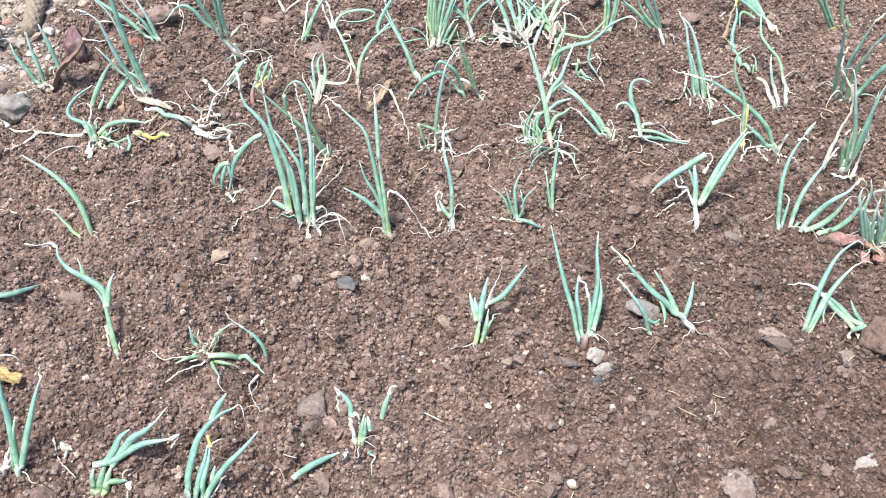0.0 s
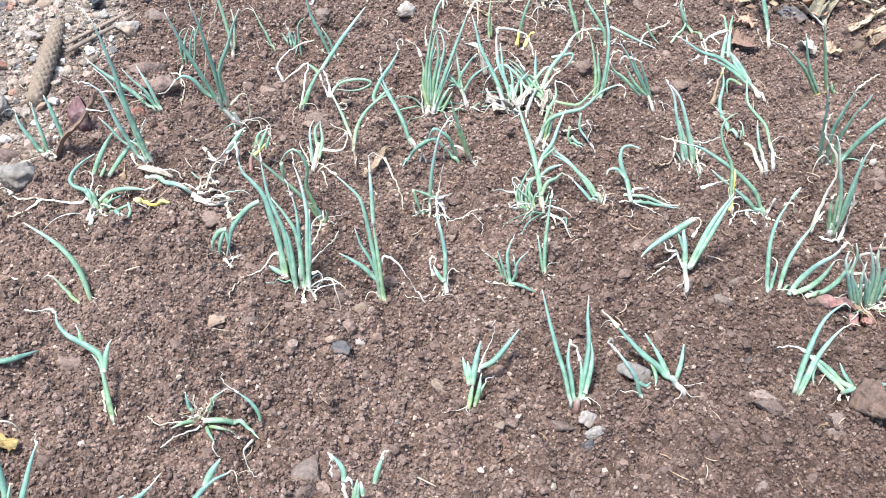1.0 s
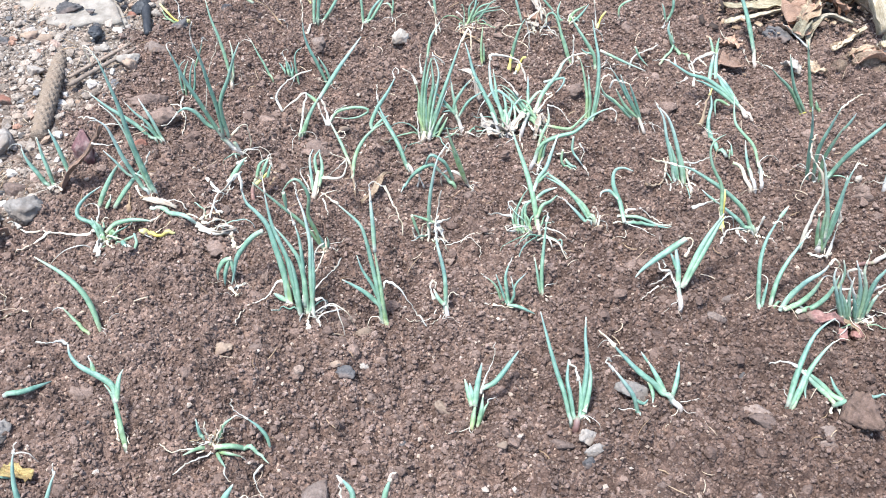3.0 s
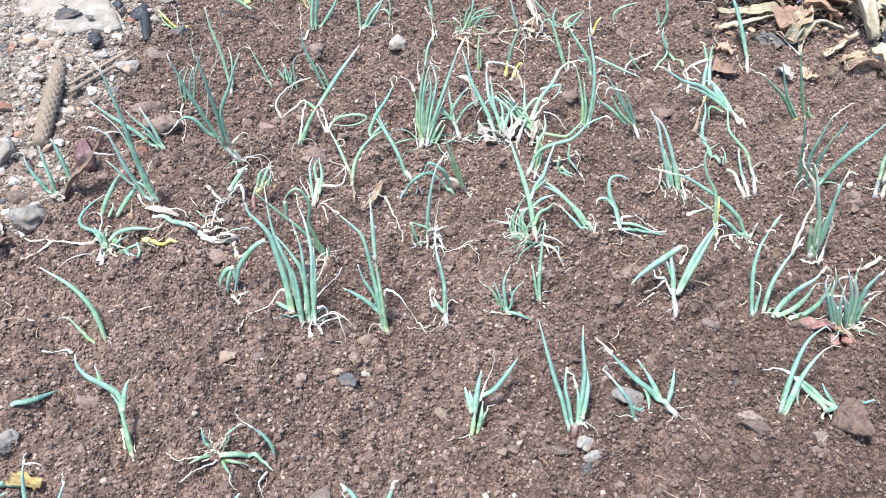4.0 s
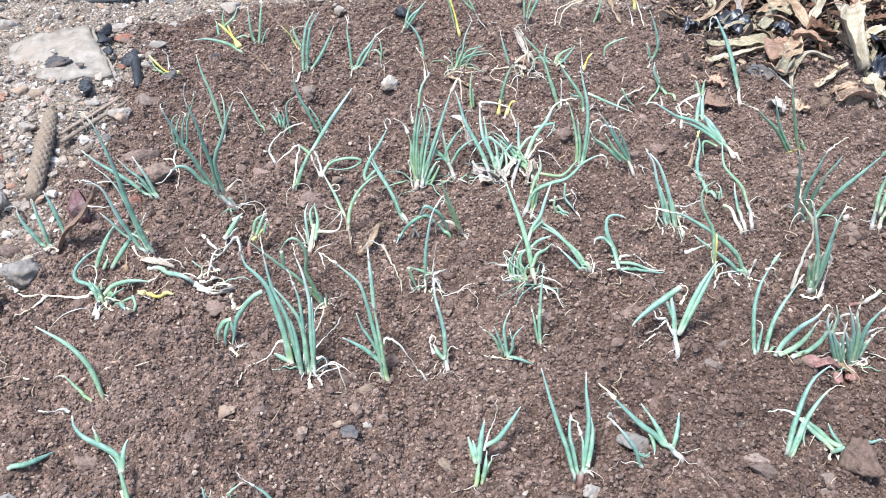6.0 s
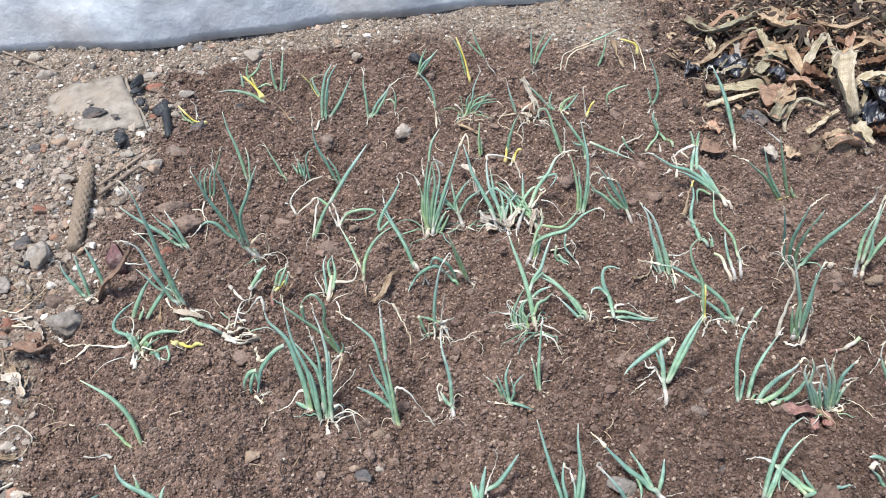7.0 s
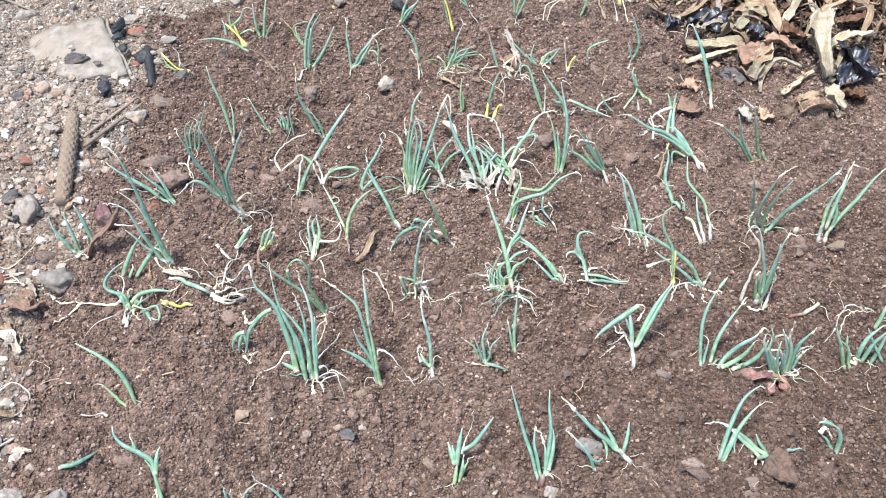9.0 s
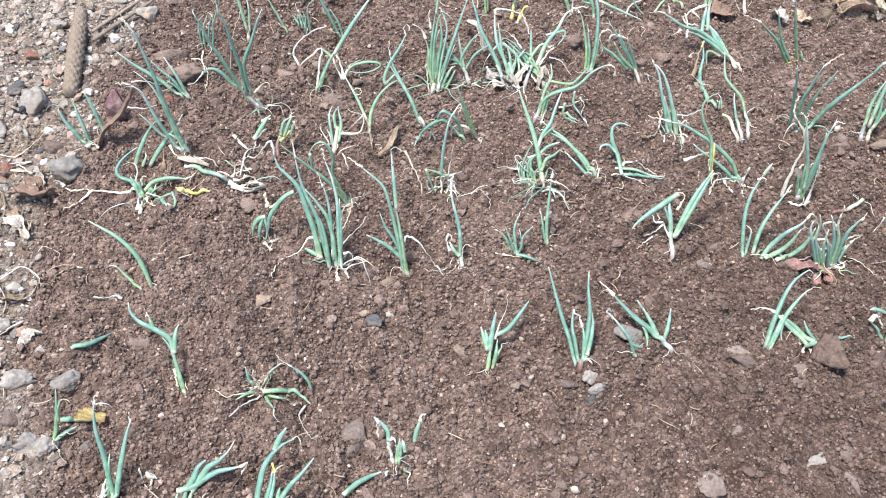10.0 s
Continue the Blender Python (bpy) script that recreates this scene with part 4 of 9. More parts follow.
stone(-0.581, 1.660, 0.0174, "brick", "small broken piece of red brick", 1.2, .9, .6, 0, .35, seed=51, name="brick_piece")
stone(-0.613, 1.654, 0.0175, "coal", "small black lump of charcoal", .9, 1.3, .7, 0, .3, lift=0.02, seed=52, name="charcoal_lump")
stone(-0.546, 1.569, 0.0167, "coal", "small black lump of charcoal", 1, 1.2, .8, 0, .25, seed=53, name="charcoal_lump")
stone(-0.556, 1.546, 0.0095, "brick", "small broken piece of red brick", 1, 1, .8, 0, .3, seed=55, name="brick_piece")
stone(-0.517, 1.561, 0.0107, "white", "pale whitish stone on the ground", 1, 1, .8, 0, .3, seed=56)
stone(-0.509, 1.624, 0.0134, "ash", "rough pale grey stone lying on the gravel edge", 1.3, .7, .6, 10, .3, seed=57)
stone(-0.146, 1.245, 0.0091, "sand", "small sandy yellowish pebble on the soil", 1.2, .9, .7, 0, .3, seed=58)
stone(-0.212, 1.273, 0.0092, "sand", "small sandy yellowish pebble on the soil", 1, 1, .8, 0, .25, seed=59)
stone(-0.602, 1.609, 0.0110, "coal", "small black lump of charcoal", 1, 1, .7, 0, .3, lift=0.022, seed=60, name="charcoal_lump")
stone(-0.584, 1.577, 0.0097, "coal", "small black lump of charcoal", 1, 1.2, .7, 0, .3, lift=0.02, seed=61, name="charcoal_lump")
stone(-0.592, 1.461, 0.0150, "coal", "small black lump of charcoal", .8, 1.3, .7, 0, .3, lift=0.012, seed=62, name="charcoal_lump")
stone(-0.671, 1.552, 0.0194, "slate", "dark grey slaty stone on the soil", 1.3, .7, .6, 0, .3, lift=0.014, seed=63)
stone(-0.753, 1.451, 0.0166, "slate", "dark grey slaty stone on the soil", 1.2, .8, .6, 0, .3, seed=64)
stone(0.595, 1.523, 0.0236, "slate", "dark grey slaty stone on the soil", 1.2, .85, .6, -25, .3, seed=65)
stone(-0.567, 0.727, 0.0166, "white", "pale whitish stone on the ground", 1, 1, .9, 0, .2, seed=66)
stone(-0.566, 0.788, 0.0080, "white", "pale whitish stone on the ground", 1.1, 1, .8, 0, .2, seed=67)
stone(-0.600, 0.725, 0.0168, "brown", "soil-stained brown stone half sunk in the bed", 1.2, 1, .6, 0, .4, seed=69)
stone(-0.579, 0.695, 0.0122, "ash", "rough pale grey stone lying on the gravel edge", 1.2, .8, .6, 0, .3, seed=70)
stone(-0.278, 0.999, 0.0090, "brown", "soil-stained brown stone half sunk in the bed", 1, 1, .7, 0, .3, seed=71)
stone(-0.104, 0.575, 0.0215, "grey", "flat dusty grey stone level with the soil", .85, 1.35, .40, -8, .25, seed=72)
stone(0.304, 0.515, 0.0176, "grey", "dusty grey-brown stone bedded in the ground", 1.05, .9, .6, 0, .35, seed=73)
stone(0.436, 0.556, 0.0155, "ash", "rough pale grey stone level with the soil", 1.1, .85, .5, 0, .47, seed=74)
stone(0.351, 0.587, 0.0109, "grey", "dusty grey-brown stone bedded in the ground", 1, 1, .5, 0, .45, seed=75)
stone(0.132, 0.513, 0.0087, "brown", "soil-stained brown stone half sunk in the bed", 1, 1.1, .6, 30, .35, seed=76)
stone(0.147, 0.509, 0.0060, "white", "pale whitish stone on the ground", 1.1, .8, .7, 0, .3, seed=77)
stone(0.023, 0.709, 0.0100, "sand", "small sandy yellowish pebble on the soil", 1.3, .8, .7, -30, .3, seed=78)
stone(-0.039, 0.679, 0.0080, "brown", "soil-stained brown stone half sunk in the bed", 1.2, .8, .7, 0, .3, seed=79)
stone(0.088, 0.645, 0.0059, "sand", "small sandy yellowish pebble on the soil", 1.1, .9, .7, 0, .25, seed=80)
stone(0.180, 0.659, 0.0120, "ash", "angular pale stone at the foot of a plant", 1.1, .85, .75, 25, .24, seed=81, angular=0.45)
stone(0.187, 0.641, 0.0100, "ash", "angular pale stone at the foot of a plant", 1.1, .85, .7, 10, .28, seed=82, angular=0.4)
stone(0.178, 0.626, 0.0077, "slate", "dark grey slaty stone on the soil", 1, .8, .7, 0, .35, seed=83)
stone(0.152, 0.652, 0.0135, "brown", "soil-stained brown stone half sunk in the bed", 1.3, .75, .7, 0, .18, seed=84)
stone(0.374, 0.685, 0.0115, "brown", "soil-stained brown stone half sunk in the bed", 1.4, .8, .6, -30, .35, seed=85)
stone(-0.384, 0.701, 0.0177, "brown", "soil-stained brown stone half sunk in the bed", 1, .9, .6, 0, .4, seed=86)
stone(-0.356, 0.651, 0.0057, "coal", "small black lump of charcoal", 1, 1, .7, 0, .3, seed=87, name="charcoal_lump")
stone(0.368, 0.752, 0.0080, "slate", "dark grey slaty stone on the soil", .6, 1.4, .6, 0, .4, seed=88)
stone(-0.059, 0.717, 0.0062, "brown", "soil-stained brown stone half sunk in the bed", .9, 1.2, .7, 0, .3, seed=89)
stone(-0.021, 0.659, 0.0054, "slate", "dark grey slaty stone on the soil", 1, 1, .6, 0, .4, seed=90)
stone(0.253, 0.604, 0.0059, "brown", "soil-stained brown stone half sunk in the bed", 1, 1, .7, 0, .3, seed=91)
stone(0.238, 0.600, 0.0071, "brown", "soil-stained brown stone half sunk in the bed", 1, 1, .7, 0, .3, seed=92)
stone(-0.099, 0.842, 0.0095, "brown", "soil-stained brown stone half sunk in the bed", 1, 1, .7, 0, .3, seed=93)
stone(-0.328, 0.517, 0.0047, "white", "pale whitish stone on the ground", 1.2, .9, .8, 0, .2, seed=94)
stone(-0.326, 0.480, 0.0115, "brown", "soil-stained brown stone half sunk in the bed", 1, 1, .6, 0, .4, seed=95)
stone(-0.341, 0.662, 0.0063, "brown", "soil-stained brown stone half sunk in the bed", 1, 1, .7, 0, .3, seed=96)
stone(-0.514, 0.646, 0.0199, "ash", "rough pale grey stone lying on the gravel edge", 1, .9, .7, 0, .3, seed=97)
stone(-0.453, 0.640, 0.0178, "ash", "rough pale grey stone lying on the gravel edge", 1.1, .9, .6, 0, .3, seed=98)
stone(-0.459, 0.551, 0.0158, "ash", "rough pale grey stone lying on the gravel edge", 1, .9, .7, 0, .3, seed=99)
stone(-0.510, 0.594, 0.0149, "brown", "soil-stained brown stone half sunk in the bed", 1.2, .9, .6, 0, .35, seed=100)
stone(0.470, 0.568, 0.0178, "grey", "dusty grey-brown stone bedded in the ground", 1, 1.1, .5, 20, .4, seed=101)
stone(0.465, 0.519, 0.0115, "grey", "dusty grey-brown stone bedded in the ground", .8, 1.3, .5, 0, .4, seed=102)
stone(0.453, 0.540, 0.0073, "brown", "soil-stained brown stone half sunk in the bed", 1, 1, .6, 0, .35, seed=103)
stone(-0.412, 0.555, 0.0085, "grey", "dusty grey-brown stone bedded in the ground", 1, 1, .7, 0, .3, seed=104)
stick((-0.542, 1.590, 0.016), (-0.511, 1.481, 0.010), 0.017, STONE["coal"], "short charred black stick at the edge of the bed", "charred_stick", 0.16, 7)
stone(-0.687, 1.582, 0.0056, "white", "pale whitish stone on the ground", 1.1, .9, .7, 0, .3, lift=0.018, seed=201)
stone(-0.671, 1.554, 0.0099, "slate", "small dark slaty chip lying on the concrete", 1.1, .9, .7, 0, .3, lift=0.014, seed=202)
stone(-0.622, 1.527, 0.0074, "slate", "small dark slaty chip lying on the concrete", 1.1, .9, .7, 0, .3, lift=0.018, seed=203)
stone(-0.596, 1.479, 0.0087, "slate", "small dark slaty chip lying on the concrete", 1.1, .9, .7, 0, .3, lift=0.014, seed=204)
stone(-0.593, 1.450, 0.0068, "coal", "small black lump of charcoal", 1.1, .9, .7, 0, .3, lift=0.004, seed=205, name="charcoal_lump")
stone(-0.713, 1.474, 0.0160, "sand", "small sandy yellowish pebble on the soil", 1.1, .9, .7, 0, .3, lift=0, seed=206)
stone(-0.681, 1.458, 0.0140, "sand", "small sandy yellowish pebble on the soil", 1.1, .9, .7, 0, .3, lift=0, seed=207)
stone(-0.573, 1.416, 0.0120, "white", "pale whitish stone on the ground", 1.1, .9, .7, 0, .3, lift=0, seed=208)
stone(-0.753, 1.451, 0.0150, "slate", "dark grey slaty stone on the soil", 1.1, .9, .7, 0, .3, lift=0, seed=209)
stone(-0.663, 1.351, 0.0140, "ash", "rough pale grey stone lying on the gravel edge", 1.1, .9, .7, 0, .3, lift=0, seed=210)
stone(-0.822, 1.295, 0.0200, "ash", "rough pale grey stone lying on the gravel edge", 1.1, .9, .7, 0, .3, lift=0, seed=211)
stone(-0.736, 1.198, 0.0140, "white", "pale whitish stone on the ground", 1.1, .9, .7, 0, .3, lift=0, seed=212)
stone(-0.647, 1.008, 0.0150, "brick", "small broken piece of red brick", 1.1, .9, .7, 0, .3, lift=0, seed=213, name="brick_piece")
stone(-0.520, 1.390, 0.0220, "white", "pale whitish stone on the ground", 1.1, .9, .7, 0, .3, lift=0, seed=214)
stone(-0.820, 1.715, 0.0200, "ash", "rough pale grey stone lying on the gravel edge", 1.1, .9, .7, 0, .3, lift=0, seed=215)

for i, (dx, dy, r) in enumerate([(0, 0, 0.024), (0.034, 0.008, 0.019), (-0.032, 0.006, 0.018), (0.012, 0.026, 0.020), (-0.014, 0.028, 0.016), (0.046, -0.014, 0.013), (-0.040, -0.012, 0.012), (0.014, -0.022, 0.014)]):
    stone(0.708 + dx, 1.410 + dy, r, "earth", "crumbly lump of dry earth before the leaf heap", 1.15, 0.9, 0.7, 40 * i, 0.36, name="earth_lump", seed=301 + i, angular=0.3)
stone(-0.475, 0.556, 0.0170, "ash", "rough pale grey stone lying on the gravel edge", 1.1, .9, .7, 0, .3, seed=310, angular=0.5)
stone(-0.500, 0.688, 0.0110, "white", "pale whitish stone on the ground", 1.1, .9, .7, 0, .3, seed=311, angular=0.5)

# ---- heap of dead leaves and scraps ----
husk([(0.784, 1.66, 0.05), (0.744, 1.539, 0.05), (0.753, 1.491, 0.01)], 3.8, "pale", "thick pale dried stalk standing in the heap", name="corn_stalk", category="stalk", curl=1.3, crumple=0.12, seed=0)
husk([(0.793, 1.583, 0.02), (0.811, 1.586, 0.04), (0.886, 1.62, 0.03)], 2.5, "pale", "long pale straw-coloured dried leaf strip on the heap", curl=0.6, crumple=0.28, seed=1)
husk([(0.474, 1.789, 0.01), (0.5, 1.748, 0.015), (0.543, 1.743, 0.02), (0.591, 1.763, 0.03), (0.629, 1.766, 0.03)], 1.8, "tan", "tan dried leaf strip curling on the heap", curl=0.5, crumple=0.35, seed=2)
husk([(0.523, 1.632, 0.015), (0.584, 1.622, 0.025), (0.636, 1.61, 0.025)], 3.2, "olive", "olive-grey half-rotted leaf strip on the heap", curl=0.3, crumple=0.43, seed=3)
husk([(0.513, 1.572, 0.007), (0.583, 1.601, 0.015), (0.631, 1.599, 0.02)], 1.4, "pale", "long pale straw-coloured dried leaf strip on the heap", curl=0.7, crumple=0.25, seed=4)
husk([(0.616, 1.558, 0.02), (0.646, 1.559, 0.032), (0.673, 1.561, 0.03)], 4.3, "brown", "crumpled reddish-brown dead leaf on the heap", curl=0.6, crumple=0.33, seed=5)
husk([(0.662, 1.587, 0.034), (0.69, 1.572, 0.04), (0.72, 1.557, 0.024)], 4.1, "brown", "crumpled reddish-brown dead leaf on the heap", curl=0.4, crumple=0.40, seed=6)
husk([(0.638, 1.533, 0.02), (0.65, 1.544, 0.034), (0.663, 1.574, 0.036)], 3.1, "tan", "tan dried leaf strip curling on the heap", curl=0.8, crumple=0.23, seed=7)
husk([(0.685, 1.698, 0.04), (0.694, 1.651, 0.04), (0.701, 1.598, 0.03)], 2.3, "tan", "tan dried leaf strip curling on the heap", curl=0.6, crumple=0.30, seed=8)
husk([(0.635, 1.718, 0.03), (0.673, 1.708, 0.04), (0.708, 1.713, 0.04)], 1.8, "tan", "tan dried leaf strip curling on the heap", curl=0.4, crumple=0.38, seed=9)
husk([(0.632, 1.69, 0.02), (0.631, 1.62, 0.03), (0.635, 1.604, 0.025)], 2.3, "tan", "tan dried leaf strip curling on the heap", curl=0.3, crumple=0.20, seed=10)
husk([(0.632, 1.66, 0.03), (0.653, 1.691, 0.04), (0.668, 1.694, 0.04)], 2.5, "olive", "olive-grey half-rotted leaf strip on the heap", curl=0.6, crumple=0.28, seed=11)
husk([(0.687, 1.426, 0.008), (0.708, 1.424, 0.016), (0.744, 1.436, 0.01)], 2.8, "tan", "tan dried leaf strip curling on the heap", curl=0.5, crumple=0.35, seed=12)
husk([(0.67, 1.455, 0.008), (0.708, 1.495, 0.01), (0.736, 1.502, 0.015)], 1.4, "pale", "long pale straw-coloured dried leaf strip on the heap", curl=0.3, crumple=0.43, seed=13)
husk([(0.668, 1.456, 0.005), (0.707, 1.494, 0.008), (0.725, 1.503, 0.012)], 1.5, "tan", "tan dried leaf strip curling on the heap", curl=0.7, crumple=0.25, seed=14)
husk([(0.638, 1.482, 0.005), (0.645, 1.515, 0.015), (0.662, 1.526, 0.025), (0.677, 1.526, 0.025), (0.713, 1.511, 0.015)], 1.4, "pale", "long pale straw-coloured dried leaf strip on the heap", curl=0.6, crumple=0.33, seed=15)
husk([(0.72, 1.663, 0.03), (0.747, 1.697, 0.04), (0.77, 1.723, 0.04)], 2.0, "pale", "long pale straw-coloured dried leaf strip on the heap", curl=0.4, crumple=0.40, seed=16)
husk([(0.698, 1.624, 0.03), (0.746, 1.61, 0.025)], 4.0, "rust", "rusty brown dead leaf scrap", curl=0.8, crumple=0.23, seed=17)
husk([(0.803, 1.7, 0.03), (0.836, 1.703, 0.03), (0.857, 1.718, 0.03)], 1.6, "tan", "tan dried leaf strip curling on the heap", curl=0.6, crumple=0.30, seed=18)
husk([(0.68, 1.664, 0.04), (0.659, 1.732, 0.04), (0.649, 1.768, 0.04)], 2.5, "olive", "olive-grey half-rotted leaf strip on the heap", curl=0.4, crumple=0.38, seed=19)
husk([(0.5, 1.519, 0.01), (0.516, 1.48, 0.008)], 4.0, "brown", "crumpled reddish-brown dead leaf on the heap", curl=0.3, crumple=0.20, seed=20)
husk([(0.477, 1.444, 0.008), (0.495, 1.436, 0.013), (0.518, 1.446, 0.008)], 3.4, "brown", "crumpled reddish-brown dead leaf on the heap", curl=0.6, crumple=0.28, seed=21)
husk([(0.579, 1.413, 0.008), (0.585, 1.392, 0.012), (0.593, 1.381, 0.008)], 2.5, "white", "papery whitish dried leaf scrap", curl=0.5, crumple=0.35, seed=22)
husk([(0.611, 1.392, 0.008), (0.642, 1.404, 0.01)], 2.7, "tan", "tan dried leaf strip curling on the heap", curl=0.3, crumple=0.43, seed=23)
husk([(0.747, 1.445, 0.01), (0.746, 1.41, 0.015), (0.75, 1.381, 0.005)], 1.7, "white", "papery whitish dried leaf scrap", curl=0.7, crumple=0.25, seed=24)
husk([(0.792, 1.478, 0.007), (0.827, 1.452, 0.008)], 4.8, "rust", "rusty brown dead leaf scrap", curl=0.6, crumple=0.33, seed=25)
husk([(-0.607, 0.962, 0.01), (-0.575, 0.94, 0.012), (-0.564, 0.955, 0.01)], 4.3, "brown", "crumpled reddish-brown dead leaf on the heap", curl=0.4, crumple=0.40, seed=26)
husk([(0.689, 1.397, 0.006), (0.71, 1.396, 0.016), (0.746, 1.406, 0.006)], 3.4, "brown", "crumpled reddish-brown dead leaf on the heap", curl=0.8, crumple=0.23, seed=27)
husk([(0.814, 1.679, 0.04), (0.822, 1.675, 0.045)], 1.3, "white", "papery whitish dried leaf scrap", curl=0.6, crumple=0.30, seed=28)
husk([(0.606, 1.772, 0.02), (0.603, 1.721, 0.02)], 2.9, "rust", "rusty brown dead leaf scrap", curl=0.4, crumple=0.38, seed=29)
husk([(0.609, 1.771, 0.03), (0.602, 1.712, 0.025)], 1.3, "white", "papery whitish dried leaf scrap", curl=0.3, crumple=0.20, seed=30)
husk([(0.792, 1.726, 0.03), (0.844, 1.727, 0.02), (0.901, 1.72, 0.02)], 2.6, "rust", "rusty brown dead leaf scrap", curl=0.6, crumple=0.28, seed=31)
husk([(0.836, 1.664, 0.02), (0.894, 1.674, 0.02)], 3.1, "rust", "rusty brown dead leaf scrap", curl=0.5, crumple=0.35, seed=32)
husk([(0.775, 1.797, 0.03), (0.805, 1.752, 0.04), (0.888, 1.812, 0.03)], 2.4, "tan", "tan dried leaf strip curling on the heap", curl=0.3, crumple=0.43, seed=33)
husk([(0.522, 1.877, 0.02), (0.573, 1.824, 0.03), (0.657, 1.835, 0.03)], 3.2, "olive", "olive-grey half-rotted leaf strip on the heap", curl=0.7, crumple=0.25, seed=34)
husk([(0.686, 1.861, 0.03), (0.695, 1.77, 0.04), (0.748, 1.866, 0.03)], 4.1, "tan", "tan dried leaf strip curling on the heap", curl=0.6, crumple=0.33, seed=35)
husk([(0.614, 1.55, 0.01), (0.63, 1.515, 0.014), (0.651, 1.534, 0.01)], 3.6, "brown", "crumpled reddish-brown dead leaf on the heap", curl=0.4, crumple=0.40, seed=36)
husk([(0.622, 1.505, 0.008), (0.636, 1.523, 0.02), (0.658, 1.575, 0.025)], 2.6, "olive", "olive-grey half-rotted leaf strip on the heap", curl=0.8, crumple=0.23, seed=37)
husk([(-0.614, 0.899, 0.005), (-0.593, 0.898, 0.01), (-0.571, 0.867, 0.005)], 1.5, "white", "papery whitish dried leaf scrap", curl=0.6, crumple=0.30, seed=38)
husk([(-0.6, 0.89, 0.005), (-0.584, 0.891, 0.012)], 2.0, "white", "papery whitish dried leaf scrap", curl=0.4, crumple=0.38, seed=39)
husk([(-0.657, 0.87, 0.004), (-0.636, 0.859, 0.008)], 1.3, "white", "papery whitish dried leaf scrap", curl=0.3, crumple=0.20, seed=40)
husk([(-0.653, 0.911, 0.005), (-0.656, 0.869, 0.005)], 1.5, "pale", "long pale straw-coloured dried leaf strip on the heap", curl=0.6, crumple=0.28, seed=41)
husk([(0.03, 1.519, 0.006), (0.051, 1.504, 0.01), (0.07, 1.495, 0.005)], 1.1, "tan", "tan dried leaf strip curling on the heap", curl=0.5, crumple=0.35, seed=42)
husk([(-0.647, 0.889, 0.006), (-0.648, 0.855, 0.006)], 1.1, "tan", "tan dried leaf strip curling on the heap", curl=0.3, crumple=0.43, seed=43)
husk([(0.498, 1.71, 0.01), (0.525, 1.701, 0.018)], 3.5, "black", "crumpled scrap of shiny black plastic film", name="plastic_scrap", category="plastic film", curl=0.5, crumple=0.5, seed=44)
husk([(0.552, 1.745, 0.012), (0.589, 1.704, 0.02), (0.609, 1.68, 0.012)], 4.6, "black", "crumpled scrap of shiny black plastic film", name="plastic_scrap", category="plastic film", curl=0.5, crumple=0.5, seed=45)
husk([(0.652, 1.652, 0.03), (0.661, 1.612, 0.03)], 3.2, "black", "crumpled scrap of shiny black plastic film", name="plastic_scrap", category="plastic film", curl=0.5, crumple=0.5, seed=46)
husk([(0.826, 1.575, 0.012), (0.823, 1.526, 0.022), (0.843, 1.499, 0.012)], 5.8, "black", "crumpled scrap of shiny black plastic film", name="plastic_scrap", category="plastic film", curl=0.5, crumple=0.5, seed=47)
husk([(0.779, 1.509, 0.01), (0.821, 1.485, 0.015)], 4.4, "black", "crumpled scrap of shiny black plastic film", name="plastic_scrap", category="plastic film", curl=0.5, crumple=0.5, seed=48)
husk([(0.55, 1.676, 0.03), (0.565, 1.662, 0.033)], 2.0, "white", "papery whitish dried leaf scrap", curl=0.4, crumple=0.38, seed=49)
husk([(0.772, 1.493, 0.005), (0.792, 1.535, 0.02), (0.806, 1.562, 0.03)], 1.2, "olive", "olive-grey half-rotted leaf strip on the heap", curl=0.3, crumple=0.20, seed=50)
husk([(0.474, 0.828, 0.006), (0.49, 0.832, 0.012), (0.519, 0.846, 0.008)], 1.3, "bulb", "papery reddish onion skin scrap by the bulbs", curl=0.6, crumple=0.28, seed=51)
husk([(0.51, 0.839, 0.006), (0.527, 0.847, 0.011), (0.537, 0.839, 0.005)], 1.1, "bulb", "papery reddish onion skin scrap by the bulbs", curl=0.5, crumple=0.35, seed=52)
husk([(0.515, 0.85, 0.012), (0.528, 0.845, 0.015), (0.536, 0.834, 0.005)], 0.7, "tan", "tan dried leaf strip curling on the heap", curl=0.3, crumple=0.43, seed=53)
husk([(0.163, 1.662, 0.03), (0.174, 1.634, 0.025), (0.183, 1.615, 0.015)], 1.0, "white", "papery whitish dried leaf scrap", curl=0.7, crumple=0.25, seed=54)
husk([(0.159, 1.591, 0.012), (0.174, 1.558, 0.018), (0.185, 1.532, 0.008)], 3.0, "brown", "crumpled reddish-brown dead leaf on the heap", curl=0.6, crumple=0.33, seed=55)
husk([(0.179, 1.617, 0.018), (0.181, 1.545, 0.022)], 1.4, "white", "papery whitish dried leaf scrap", curl=0.4, crumple=0.40, seed=56)
husk([(0.153, 1.548, 0.012), (0.171, 1.522, 0.01)], 1.1, "white", "papery whitish dried leaf scrap", curl=0.8, crumple=0.23, seed=57)
husk([(0.036, 1.382, 0.025), (0.056, 1.343, 0.03), (0.066, 1.305, 0.008)], 1.3, "white", "papery whitish dried leaf scrap", curl=0.6, crumple=0.30, seed=58)
husk([(0.079, 1.231, 0.008), (0.097, 1.236, 0.012), (0.111, 1.239, 0.008)], 1.2, "white", "papery whitish dried leaf scrap", curl=0.4, crumple=0.38, seed=59)
